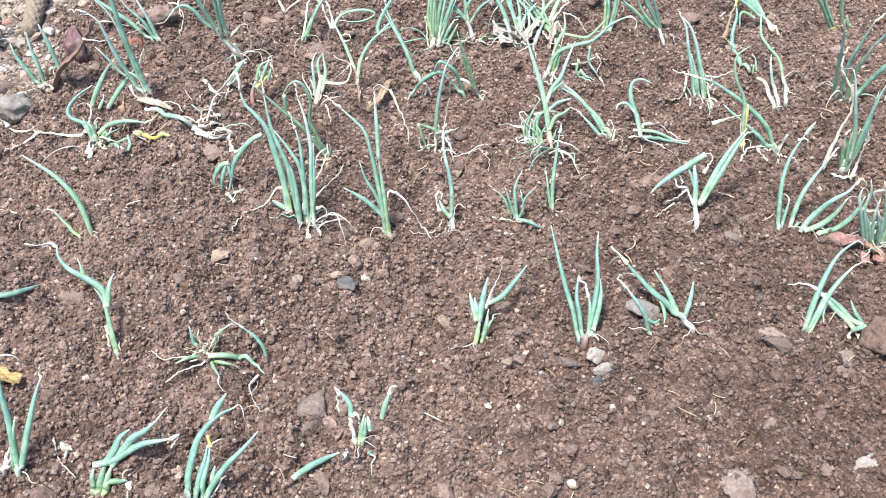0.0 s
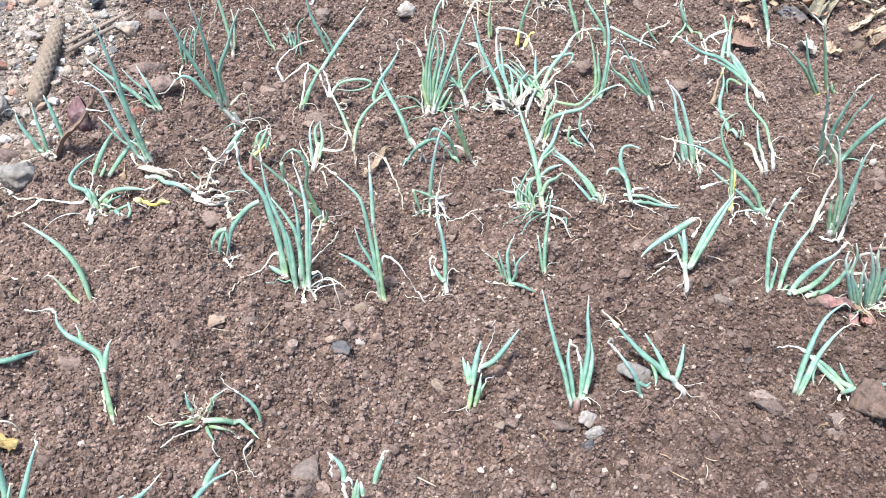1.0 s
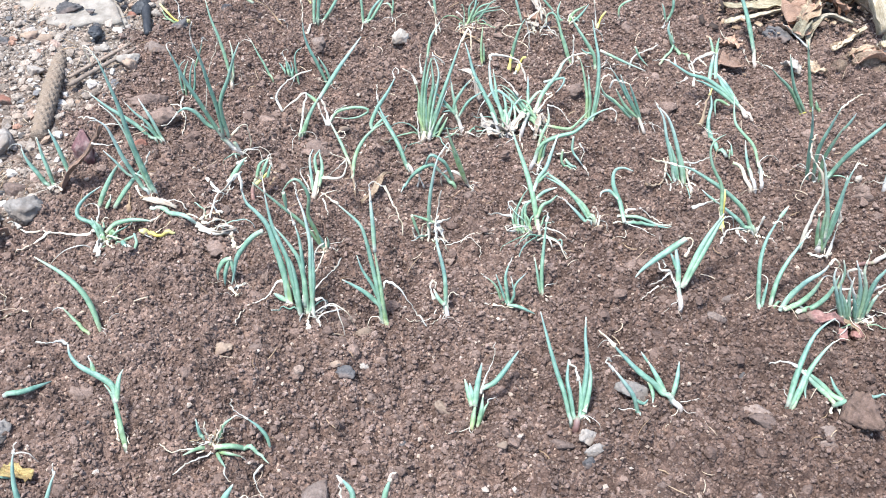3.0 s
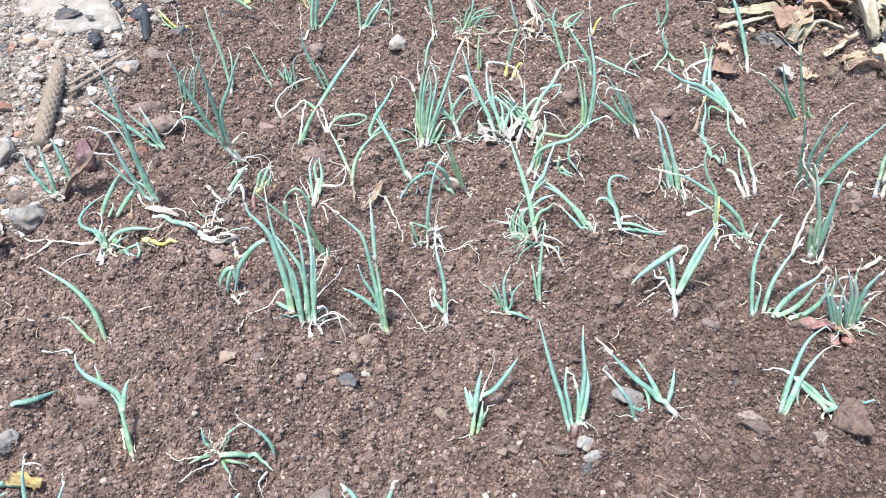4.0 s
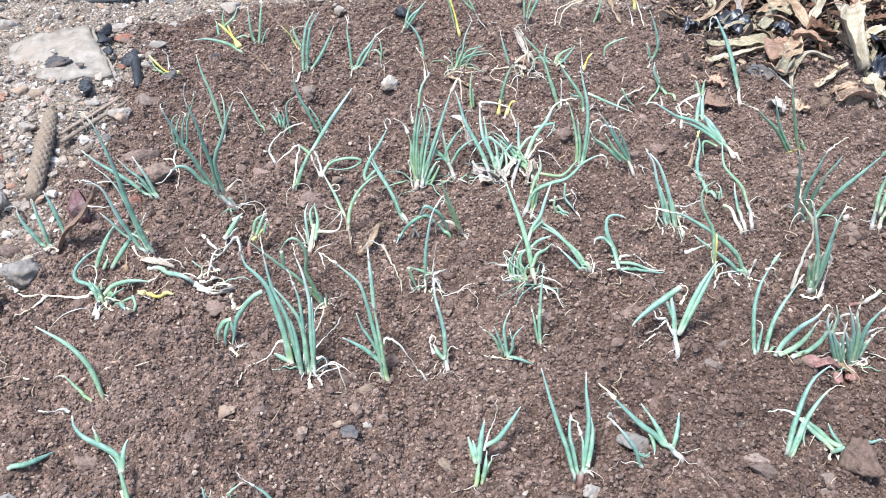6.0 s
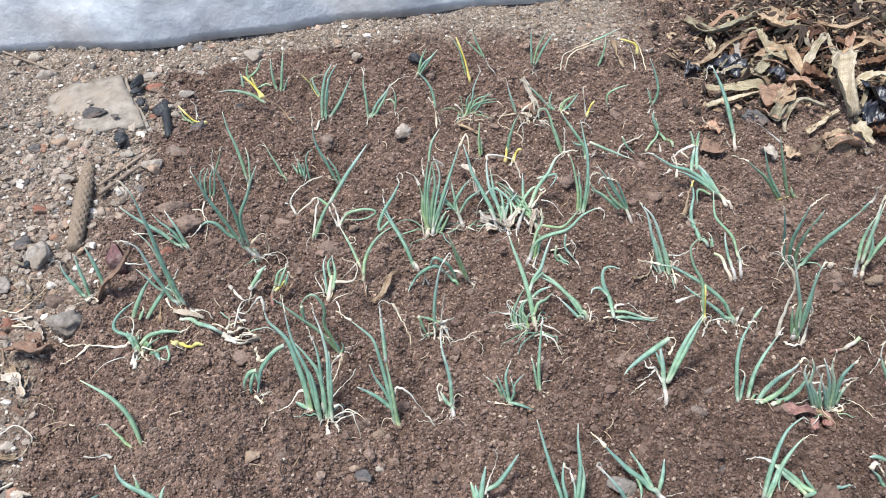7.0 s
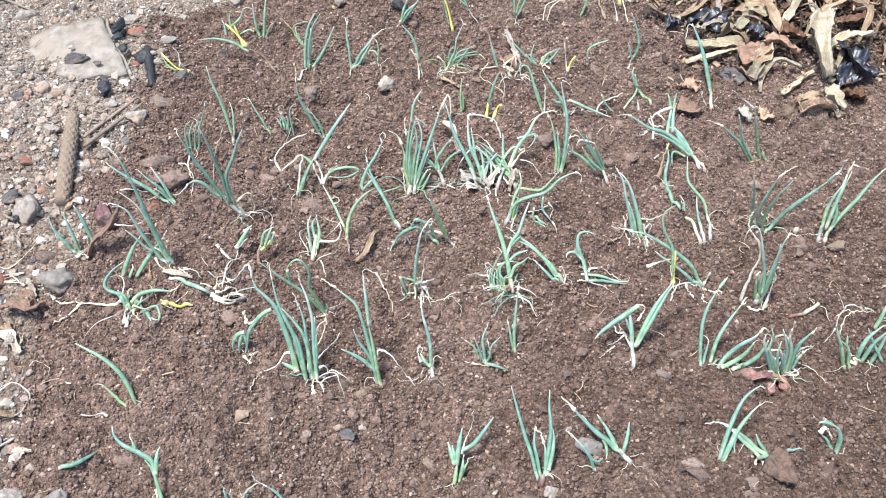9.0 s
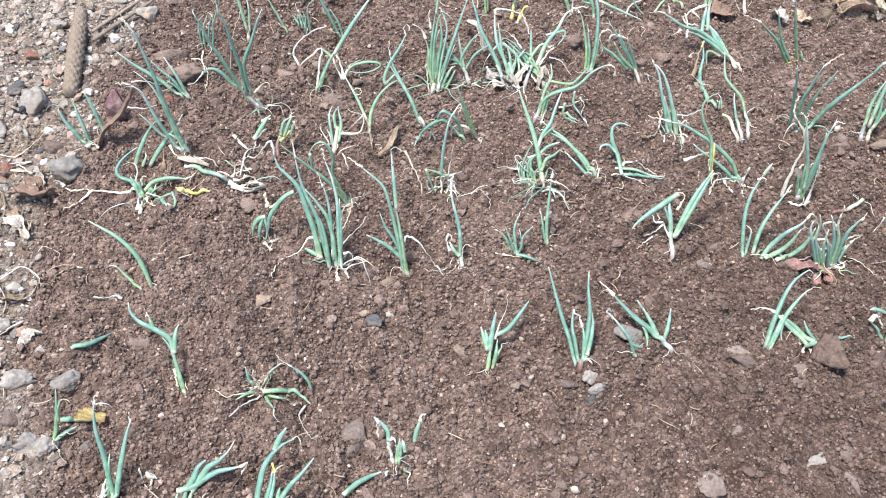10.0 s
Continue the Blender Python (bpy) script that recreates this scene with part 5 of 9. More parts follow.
husk([(-0.102, 1.07, 0.004), (-0.085, 1.079, 0.013), (-0.076, 1.12, 0.012), (-0.065, 1.146, 0.008)], 0.9, "tan", "tan dried leaf strip curling on the heap", curl=0.3, crumple=0.20, seed=60)
husk([(-0.386, 1, 0.005), (-0.365, 0.997, 0.01), (-0.342, 0.996, 0.005)], 0.8, "white", "papery whitish dried leaf scrap", curl=0.6, crumple=0.28, seed=61)
husk([(-0.299, 0.962, 0.005), (-0.276, 0.957, 0.009), (-0.257, 0.969, 0.005)], 0.5, "white", "papery whitish dried leaf scrap", curl=0.5, crumple=0.35, seed=62)

husk([(-0.430, 0.593, 0.008), (-0.418, 0.589, 0.008), (-0.407, 0.588, 0.008), (-0.396, 0.588, 0.008)], 1.9, "yellow", "bright yellow withered onion leaf lying on the soil", name="withered_leaf", curl=0.45, crumple=0.3, seed=71)
husk([(-0.524, 1.060, -0.004), (-0.508, 1.070, 0.016), (-0.482, 1.079, 0.050), (-0.462, 1.090, 0.075), (-0.458, 1.094, 0.086)], 1.5, "brown", "brown withered onion leaf standing at the gravel edge", name="withered_leaf", curl=0.6, crumple=0.35, seed=73)
husk([(-0.686, 0.915, 0.006), (-0.673, 0.940, 0.012), (-0.657, 0.965, 0.006)], 4.2, "pale", "broad straw-coloured dried leaf lying on gravel", curl=0.25, crumple=0.2, seed=63)
husk([(0.069, 1.258, 0.006), (0.092, 1.251, 0.014), (0.109, 1.230, 0.012)], 1.6, "white", "papery whitish onion skin at the foot of a clump", "onion_skin", "onion skin", curl=0.8, crumple=0.4, seed=70)
husk([(0.115, 1.229, 0.006), (0.125, 1.246, 0.014), (0.138, 1.256, 0.012)], 1.4, "white", "papery whitish onion skin at the foot of a clump", "onion_skin", "onion skin", curl=0.8, crumple=0.4, seed=71)
husk([(0.099, 1.266, 0.006), (0.106, 1.246, 0.014), (0.119, 1.232, 0.012)], 1.3, "white", "papery whitish onion skin at the foot of a clump", "onion_skin", "onion skin", curl=0.8, crumple=0.4, seed=72)
husk([(0.153, 1.232, 0.006), (0.161, 1.251, 0.014), (0.166, 1.244, 0.012)], 0.9, "white", "papery whitish onion skin at the foot of a clump", "onion_skin", "onion skin", curl=0.8, crumple=0.4, seed=73)
husk([(0.738, 1.446, 0.026), (0.746, 1.424, 0.032), (0.762, 1.396, 0.012)], 2.0, "pale", "crumpled pale leaf scrap on a lump of earth", curl=0.7, crumple=0.6, seed=80)


def leaf_heap():
    """Loose shreds of dead leaf piled over one another behind the bed."""
    rng = np.random.default_rng(55)
    # the rot shreds also put shade into the gaps between the others
    kinds = ["tan", "rot", "olive", "rust", "rot", "tan", "brown", "pale", "rot", "rust"]
    names = {"tan": "narrow tan shred of dead leaf in the heap", "pale": "narrow pale shred of dried leaf in the heap", "olive": "grey-green rotting leaf shred in the heap", "brown": "brown crumpled leaf shred in the heap", "rust": "dark rusty leaf shred in the heap", "rot": "rotting leaf shred, blackened as shade in the heap's gaps"}
    for i in range(330):
        x, y = rng.normal(0.77, 0.15), rng.normal(1.73, 0.11)
        if heap_height(x, y) < 0.014 or y < 1.56 + 0.25 * max(0, 0.72 - x):
            continue
        a, ln = rng.random() * 6.28, 0.03 + 0.075 * rng.random()
        z = 0.006 + 0.022 * rng.random()
        dx, dy = math.cos(a) * ln / 2, math.sin(a) * ln / 2
        bend = rng.normal() * 0.012
        kind = kinds[i % len(kinds)]
        husk([(x - dx, y - dy, z * rng.random()), (x - dy * 0.2 + bend, y + dx * 0.2 + bend, z + 0.012 * rng.random()), (x + dx, y + dy, z * rng.random())], 0.4 + 1.5 * rng.random() ** 2.5, kind, names[kind], curl=0.2 + rng.random(), crumple=0.3 + 0.6 * rng.random(), seed=300 + i)


leaf_heap()


def edge_scraps():
    """Pale scraps of dead leaf trodden into the gravel edge."""
    rng = np.random.default_rng(91)
    kinds = ["white", "pale", "tan", "white", "brown"]
    names = {"white": "small papery whitish scrap trodden into gravel", "pale": "small straw-coloured leaf scrap on gravel", "tan": "small tan leaf scrap on gravel", "brown": "small brown leaf scrap on gravel"}
    for i in range(70):
        x, y = -0.80 + 0.30 * rng.random(), 0.55 + 0.62 * rng.random()
        if gravel_amount(np.array([x]), np.array([y]))[0] < 0.3:
            continue
        a, ln = rng.random() * 6.28, 0.010 + 0.022 * rng.random()
        dx, dy = math.cos(a) * ln / 2, math.sin(a) * ln / 2
        kind = kinds[i % 5]
        husk([(x - dx, y - dy, 0.003), (x - dy * 0.3, y + dx * 0.3, 0.008), (x + dx, y + dy, 0.003)], 0.5 + 1.1 * rng.random(), kind, names[kind], "leaf_scrap", "leaf scrap", 0.3 + rng.random(), 0.3 + 0.5 * rng.random(), 600 + i)


edge_scraps()


def litter():
    """Small broken bits of dead leaf and straw."""
    rng = np.random.default_rng(77)
    for name, label, count, box, size, mat, keep in (
        ("leaf_litter", "broken bits of brown and tan dead leaves", 1900, (0.45, 1.08, 1.5, 2.1), 0.012, HUSK["tan"], lambda x, y: np.clip(heap_height(x, y) / 0.03, 0, 1)),
        # rotted scraps whose near-black colour doubles as shade under the heap
        ("dark_litter", "rotted leaf scraps, darkened as shade in the heap's gaps", 3600, (0.45, 1.08, 1.5, 2.1), 0.014, HUSK["rot"], lambda x, y: np.clip(heap_height(x, y) / 0.03, 0, 1)),
        ("straw_bits", "thin pale root and straw bits over the soil", 1300, (-1.0, 1.05, 0.4, 2.1), 0.016, STRAW, lambda x, y: 0.35 + 0.65 * gravel_amount(x, y)),
    ):
        verts, faces = [], []
        for px, py in scatter(rng, count, box, keep):
            ln = size * (0.5 + rng.random()) * (1.0 if name != "straw_bits" else 1.4)
            wd = ln * (0.25 + 0.35 * rng.random()) if name != "straw_bits" else 0.0007 + 0.0007 * rng.random()
            a, tilt, bend = rng.random() * 6.28, rng.normal() * 0.25, rng.normal() * 0.6
            z0 = gz(px, py) + 0.002 + (0.012 * rng.random() if name != "straw_bits" else 0.0008)
            k = len(verts)
            for layer in (0, 1):
                for i in range(5):
                    s = i / 4 - 0.5
                    aa = a + bend * s
                    cx, cy = px + ln * s * math.cos(aa), py + ln * s * math.sin(aa)
                    w = wd * (1 - 1.2 * s * s) / 2
                    zz = z0 + abs(tilt) * ln * 0.5 + tilt * ln * s + 0.15 * ln * (0.25 - s * s)
                    for sd in (-1, 1):
                        verts.append((cx - sd * w * math.sin(aa), cy + sd * w * math.cos(aa), zz + (0.0007 if layer else 0) + 0.2 * wd * sd))
            for i in range(4):
                q = k + 2 * i
                faces += [(q, q + 2, q + 3, q + 1), (q + 10, q + 11, q + 13, q + 12), (q, q + 10, q + 12, q + 2), (q + 1, q + 3, q + 13, q + 11)]
            faces += [(k, k + 1, k + 11, k + 10), (k + 8, k + 18, k + 19, k + 9)]
        tagged(new(name, mesh_of(name, verts, faces, mat)), label, "litter", kind="stuff")


litter()

# ---- onions ----
onion(0.056, 0.681, "short upright blue-green onion plant in brown soil", [
    ("l", 9, (-0.1, -0.2, -0.9), (2.2, 81, 54), (1.5, 80, 40)),
    ("g", 8, (-0.1, 1.8, 1.5), (1.7, 111, 38), (1.4, 113, 38)),
    ("g", 9, (0.2, 1.8, 1.5), (2.4, 83, 40), (2.5, 77, 39)),
    ("w", 4, (0.8, 2.9, 2.4), (1.8, 71, 39), (2.1, 59, 36), (2, 83, 40)),
    ("g", 8, (0.9, 3.3, 2.8), (1.4, 21, 15), (1.6, 40, 29), (3.1, 48, 32)),
    ("l", 7, (0.7, 0.6, -0.3), (1.9, 61, 56), (1, 51, 34)),
    ("g", 7, (0.2, 2.1, 1.7), (1.4, 114, 40), (0.9, 108, 38)),
    ("l", 8, (0.5, 0.2, -0.6), (2.2, 70, 55), (1.6, 84, 39)),
])
onion(0.168, 0.675, "upright blue-green onion plant with pale foot", [
    ("g", 9, (-0.4, 0.2, -0.6), (3.4, 110, 48), (2.7, 115, 38), (2.7, 112, 38), (2.3, 110, 38), (2, 110, 38)),
    ("g", 8, (0, 0.5, -0.4), (3.1, 108, 51), (1.8, 105, 38), (2.3, 86, 40)),
    ("g", 7, (0.6, 0.6, -0.3), (3.6, 92, 50), (1.3, 105, 39)),
    ("w", 5, (0.3, 3.6, 3.1), (1.5, 110, 36), (1.2, 144, 26)),
    ("g", 9, (0.4, 0.4, -0.5), (3.9, 79, 49), (3, 82, 40), (2.9, 96, 40), (2.2, 88, 39)),
    ("g", 8, (0.6, 0.4, -0.5), (3.2, 70, 50), (2.3, 80, 40), (1.6, 98, 39)),
    ("p", 13, (0, -0.6, -1.3), (1.9, 80, 58)),
    ("w", 7, (1, 1.1, 0.9), (1, 66, 39)),
    ("w", 6, (0.8, 0.6, -0.3), (1.1, -22, 26)),
])
onion(0.289, 0.71, "leaning blue-green onion plant with long hollow leaves", [
    ("g", 12, (-0.7, 0.6, -0.3), (3, 142, 41), (2.4, 149, 23), (2.7, 144, 27), (2, 140, 28)),
    ("w", 9, (-7.2, 5.3, 4.5), (2.6, 144, 25)),
    ("s", 12, (0.2, -0.2, -0.9), (1.7, 135, 52), (1.2, 138, 30)),
    ("g", 8, (-1.5, 1.4, 1.2), (2.1, 124, 34), (1.9, 128, 34)),
    ("v", 4, (-3.4, 4, 3.3), (1.5, 133, 34)),
    ("g", 7, (-0.7, 1.1, 0.9), (2, 70, 39), (2.1, 80, 39)),
    ("g", 6, (-3.4, 2.4, 2), (1.4, -64, -37), (1.7, -100, 7)),
])
onion(0.24, 0.691, "small thin green onion plant in loose soil", [
    ("v", 8, (0.1, -0, -0.9), (3.2, 138, 68), (2.2, 153, 51), (2.3, 156, 47)),
    ("w", 5, (-3.3, 2, 5.2), (1.3, 162, 43), (0.7, 58, 66), (0.6, -31, -54)),
    ("g", 5, (-0.7, 0.7, 1.9), (1.1, -9, -24), (0.7, 22, 44)),
])
onion(0.412, 0.709, "fallen onion plant with leaves lying on the soil", [
    ("g", 10, (-0.4, -0, -0.8), (3.7, 68, 52), (2.8, 64, 42), (2.7, 55, 39), (1.6, 37, 32), (1.5, 26, 23)),
    ("g", 9, (0.1, -0.3, -1.1), (3.4, 59, 51), (2.6, 56, 40), (2.4, 43, 34), (1.5, 35, 30)),
    ("g", 8, (-0.1, -0.1, -0.9), (2.8, 55, 52), (2.5, 65, 42)),
    ("v", 9, (5.1, 0.3, 0.3), (3.2, 147, 29), (1.6, 146, 29), (1.6, 149, 27)),
    ("w", 6, (0.8, 3.2, 3.2), (1.6, 166, 14), (1.8, -175, -6)),
    ("g", 9, (5.9, 0.1, 1.1), (1.6, 143, -2), (1.6, 145, 30), (2, 152, 26), (1.2, 162, 16)),
    ("g", 9, (4.7, 0.2, 0.2), (1.9, -6, 38), (2.5, 19, -13), (2.1, 3, 3)),
    ("w", 7, (4.4, -0.6, -0.6), (1.1, 67, 43), (0.9, -20, -20)),
    ("w", 6, (5.5, -0.9, -0.1), (0.9, 92, 5)),
    ("g", 6, (6, 0.7, 0.7), (1.6, 138, 34), (1.4, 122, 40)),
    ("v", 4, (2, 2.3, 2.3), (1.1, -118, -42), (1.5, -88, -45)),
])
onion(0.573, 0.728, "small thin green onion plant in loose soil", [
    ("g", 10, (0.1, -0.1, -0.9), (2.9, 75, 70), (1.8, 125, 61), (1.4, 160, 36)),
    ("g", 7, (-1, 1.9, 4.1), (1.1, 171, 20), (1, 180, -1)),
    ("g", 8, (-0.4, 0.1, -0.6), (2.7, 143, 63), (1.5, 158, 39)),
    ("w", 9, (-2.6, 1.3, 2.9), (1, 38, 50), (1, -22, -40), (1.3, -35, -50)),
    ("w", 6, (-2.4, 1.6, 3.4), (0.8, 4, 13)),
])
onion(0.529, 0.857, "wilted onion clump arching beside a reddish bulb skin", [
    ("v", 9, (-9.6, -0.6, 1.7), (2.1, 44, 46), (2.8, 11, 58), (2.3, 7, 45), (1.6, 16, 65)),
    ("w", 5, (-5, 1, 8.3), (1, 14, 56), (1.5, -9, -52)),
    ("g", 9, (-9.3, -0.9, 2.2), (2.5, 29, 2), (2.2, 9, 56), (2.3, 23, 72)),
    ("g", 9, (-7.7, -1, 1.9), (2.6, 27, -4), (2, 10, 50), (1.8, 21, 70), (1.8, 47, 81)),
    ("w", 5, (-7.5, 0.3, 2.3), (1.6, -5, -31), (1.9, -2, -18), (1.6, 2, 19), (1.1, 13, 59)),
    ("v", 8, (-1.1, 0, -0.5), (4.4, 165, 67), (3.1, 163, 67), (1.5, 109, 83)),
    ("v", 8, (-0.7, 0, -0.5), (5.4, 164, 68), (2.6, 135, 80)),
    ("v", 6, (-3, 0.6, 4.5), (2.5, 55, 82), (2.2, 160, 71)),
    ("w", 6, (-0.5, 0.4, 3.3), (2.9, 165, 64), (1.7, 166, 62), (1.7, 1, 11)),
    ("v", 8, (0.4, 0, -0.4), (4.6, 136, 81), (3.1, 158, 71), (2.1, 164, 65)),
    ("v", 9, (0.8, 0, -0.4), (5, 124, 82), (2.7, 160, 70), (2, 130, 81)),
    ("w", 5, (-0.6, 1, 8.4), (2.3, 118, 81)),
    ("g", 9, (1.2, 0, -0.4), (4, 106, 83), (2.4, 58, 82), (1.9, 16, 67), (1.1, 15, 63)),
    ("w", 5, (2.3, 1, 8.2), (1.2, 19, 66)),
    ("v", 7, (1.5, 0.1, 1), (2.1, 43, 79), (1.6, 17, 67)),
    ("w", 7, (2.1, 0.5, 4.1), (1.1, 12, 57), (0.9, 6, 40)),
    ("w", 6, (1.2, 0.6, 4.6), (1, 4, 40), (1.4, 3, 21)),
    ("g", 9, (-0.3, -0, -0.9), (3.5, 165, 70), (2.4, 168, 60)),
    ("g", 9, (0.6, -0, -1), (3.5, 160, 75), (2.6, 164, 66)),
    ("g", 8, (1.1, -0, -1), (4.2, 163, 72), (2, 83, 83)),
    ("w", 5, (-1.9, 0.3, 2.4), (1.3, 6, 38), (1.3, -6, -37)),
    ("w", 6, (0.9, 0.2, 1.2), (1.4, -6, -25), (0.7, -65, -26), (1.4, -171, -10)),
    ("w", 6, (1.2, -0.1, -1.3), (2.3, -71, 33)),
    ("w", 5, (-2.8, -0.6, 0.6), (1.9, 20, -1)),
    ("w", 3, (2.9, 2.4, -0.6), (2.1, -59, 32), (1.8, -52, 12), (2.4, -67, 8)),
    ("w", 5, (-0.8, 0.9, 7.3), (3, -15, -65)),
    ("w", 4, (-2.5, 0.6, 4.7), (1.2, 0, 2), (1.7, -11, -54)),
    ("v", 7, (-0.1, 0, -0.6), (4.4, 159, 73), (2.9, 116, 82)),
], tuft=(9, 4.5, "wvw"))
onion(0.416, 0.859, "two slender blue-green onion leaves with pale tips", [
    ("g", 9, (-0.5, -0.1, -0.9), (3.7, 95, 55), (2.8, 86, 47), (2.6, 69, 44), (2.1, 53, 40), (1.5, 48, 39)),
    ("v", 6, (1.7, 7.6, 8.1), (1.9, 44, 35)),
    ("g", 6, (-0.2, 0.1, -0.7), (2.6, 74, 58), (1.3, 72, 45)),
    ("w", 5, (0.9, 7.2, 7.6), (1, 5, 7), (1.2, -70, -45)),
    ("g", 9, (0.8, 0.2, -0.6), (3.8, 69, 54), (2.8, 53, 39), (2, 44, 37), (1.7, 44, 36)),
    ("w", 5, (5, 6, 6.4), (1.3, 50, 37)),
    ("l", 5, (1.2, -0.1, -0.9), (1.8, 41, 56)),
])
onion(0.531, 0.994, "onion plant mixing green leaves and curled dried ones", [
    ("s", 13, (-0.4, -0.2, -0.7), (2.6, 104, 77)),
    ("l", 9, (-0.3, 0, -0.8), (3.9, 143, 76), (2.8, 125, 77)),
    ("l", 9, (0.2, 0, -0.7), (4.3, 135, 77), (3, 107, 79)),
    ("g", 10, (0.3, 0.1, -0.3), (4.4, 73, 81), (3.9, 68, 78), (3.2, 61, 78), (1.7, 40, 72)),
    ("w", 5, (1.5, 2.4, 12.3), (0.8, 16, 63), (1.1, -1, -6)),
    ("v", 9, (0.1, 0.3, 1.6), (3.7, 118, 78), (4.4, 145, 71), (3.3, 148, 70), (1.7, 157, 64)),
    ("g", 9, (0.5, 0.3, 1.6), (3.7, 63, 78), (3.3, 82, 79), (2.9, 102, 79)),
    ("w", 8, (-2.8, 0, 0), (3.5, 78, 79), (3.4, 49, 76), (2.2, 48, 75), (2.8, 149, 69), (2.3, 166, 51)),
    ("w", 6, (-3.9, 2.5, 13.1), (1.6, 160, 59), (1.5, 111, 78), (1.1, 28, 69)),
    ("w", 7, (0.7, -0.8, -1.2), (2.8, 58, 64), (2.8, 87, 79), (1.4, 83, 79), (1.5, 166, 51)),
    ("w", 6, (1.5, 0.9, 4.5), (2.1, 165, 56), (1.4, -148, -70)),
    ("w", 6, (-2.1, -1.3, 0.6), (1.5, -62, 25), (1.7, 19, -12), (2.8, 49, -27)),
    ("w", 7, (0.5, 0.3, 1.8), (1.2, 33, 67), (1.1, 173, 33)),
    ("w", 5, (-1.5, 1, 5.4), (0.8, 20, 53)),
])
onion(0.569, 1.144, "onion plant with spreading blue-green leaves", [
    ("g", 9, (-1.6, 0.1, -1.4), (6.5, -157, 76), (4.4, -157, 76), (3.9, -163, 72)),
    ("g", 8, (-0.8, -0, -0.8), (5.9, -155, 79), (4.9, -60, 83), (3.3, -46, 82)),
    ("w", 4, (-1.2, -1.3, 12.9), (1.6, -7, 54), (1.6, -7, 50)),
    ("l", 8, (-0, -0.5, -0.8), (4.3, 162, 83), (4.4, -41, 81), (1.9, -23, 77)),
    ("v", 5, (0.4, -0.9, 9), (1.7, -17, 72), (1.4, -27, 78)),
    ("g", 10, (0.1, -1.1, -1), (3.6, 27, 58), (3.5, -13, 68), (4.7, -10, 60), (3.4, -11, 62)),
    ("v", 6, (6.7, -1.2, 11.8), (2.3, -15, 71)),
    ("w", 5, (7.3, -1.4, 13.6), (0.9, -4, 58), (2.1, -140, 81), (1, -10, 63)),
    ("l", 7, (-0.1, -0.5, -1.4), (3.4, 124, 84), (1.8, -147, 80)),
    ("w", 6, (-1.6, -0, -0.6), (3.5, -167, 70), (1.7, -40, 81)),
    ("w", 6, (-1, -0.4, -1.3), (1.9, 20, 53), (1.5, -172, 51)),
], tuft=(5, 4, "wv"))
onion(0.659, 1.112, "upright blue-green onion plant with pale foot", [
    ("s", 10, (-0.7, -0.1, -1.1), (3.6, 81, 71)),
    ("s", 10, (0.3, -0.2, -1.2), (2.8, 72, 71)),
    ("g", 9, (-0.5, 0.9, 2.1), (2.7, 82, 64), (2.6, 54, 61), (2.2, 39, 55)),
    ("v", 9, (0.1, 0.8, 1.7), (3.7, 66, 64), (3.5, 63, 63), (3.2, 67, 64)),
    ("w", 5, (1.9, 4.7, 10.5), (2.1, 52, 59)),
    ("w", 6, (1.5, 3.2, 7.1), (2.6, 82, 65), (2.6, 57, 62)),
    ("g", 9, (0.2, 0.9, 1.9), (4, 65, 64), (2.5, 58, 62), (3, 56, 61)),
    ("w", 4, (2.5, 5.4, 11.9), (1, -9, -18), (1.1, -6, -13)),
    ("g", 10, (0.6, 0.6, 1.3), (3.6, 37, 53), (3, 29, 47), (4, 35, 52), (2.6, 27, 46)),
    ("g", 8, (1, 0.8, 1.7), (2.7, 70, 65), (2.9, 107, 65)),
])
onion(0.624, 0.861, "small thin green onion plant in loose soil", [
    ("l", 9, (-0.2, -0.1, -1), (3.9, 128, 65), (2.5, 137, 57), (1.9, 127, 59)),
    ("w", 5, (-2.7, 2.7, 5.8), (1.8, 86, 66), (1.9, 38, 53), (1.2, 0, 0), (2.4, -10, -21)),
    ("w", 4, (-2.1, 2.2, 4.9), (2.5, 72, 63), (1.5, 27, 44), (2.2, 0, 0)),
    ("w", 4, (-2.8, 2.6, 5.7), (1.8, -139, -56), (0.8, -153, -45)),
    ("w", 3, (-2.1, 3.9, 8.5), (1.8, 140, 53), (1, 144, 53)),
    ("w", 4, (-0.6, 3.7, 7.9), (1.1, 172, 22), (1.7, -165, -29)),
    ("l", 8, (0.4, -0.1, -1), (3.8, 116, 68), (1.9, 155, 43)),
    ("g", 6, (-0.7, 1.5, 3.2), (1.6, 102, 66)),
    ("w", 6, (0.4, 0.4, 0.9), (1.1, -15, -30), (1.2, 145, 51), (1.6, -10, -22)),
    ("w", 3, (0.7, 4, 8.7), (0.9, -5, -13), (1.3, -15, -29)),
])
onion(0.657, 0.879, "onion plant with spreading blue-green leaves", [
    ("g", 11, (-0.9, -0, -0.9), (3.5, 73, 72), (2, 42, 57), (2.3, 24, 44)),
    ("g", 9, (1.3, -0, -0.9), (3.1, 50, 69), (2.7, 59, 63)),
    ("g", 9, (-0.1, 0.1, -0.4), (3.6, 46, 65), (2.7, 28, 47)),
    ("g", 7, (2.9, -0.2, 0.3), (4, 142, 49), (2.4, 143, 55)),
    ("g", 9, (0.6, 2.3, 5.3), (1.9, 49, 62), (2.6, 66, 65)),
])
onion(0.615, 0.98, "cut onion stub lying on the soil", [
    ("p", 9, (-4.3, -1.5, -0.3), (2.6, 18, -2)),
    ("s", 10, (-1.8, -0.7, -0.4), (2.6, 25, 19)),
], "onion_stub", "onion")
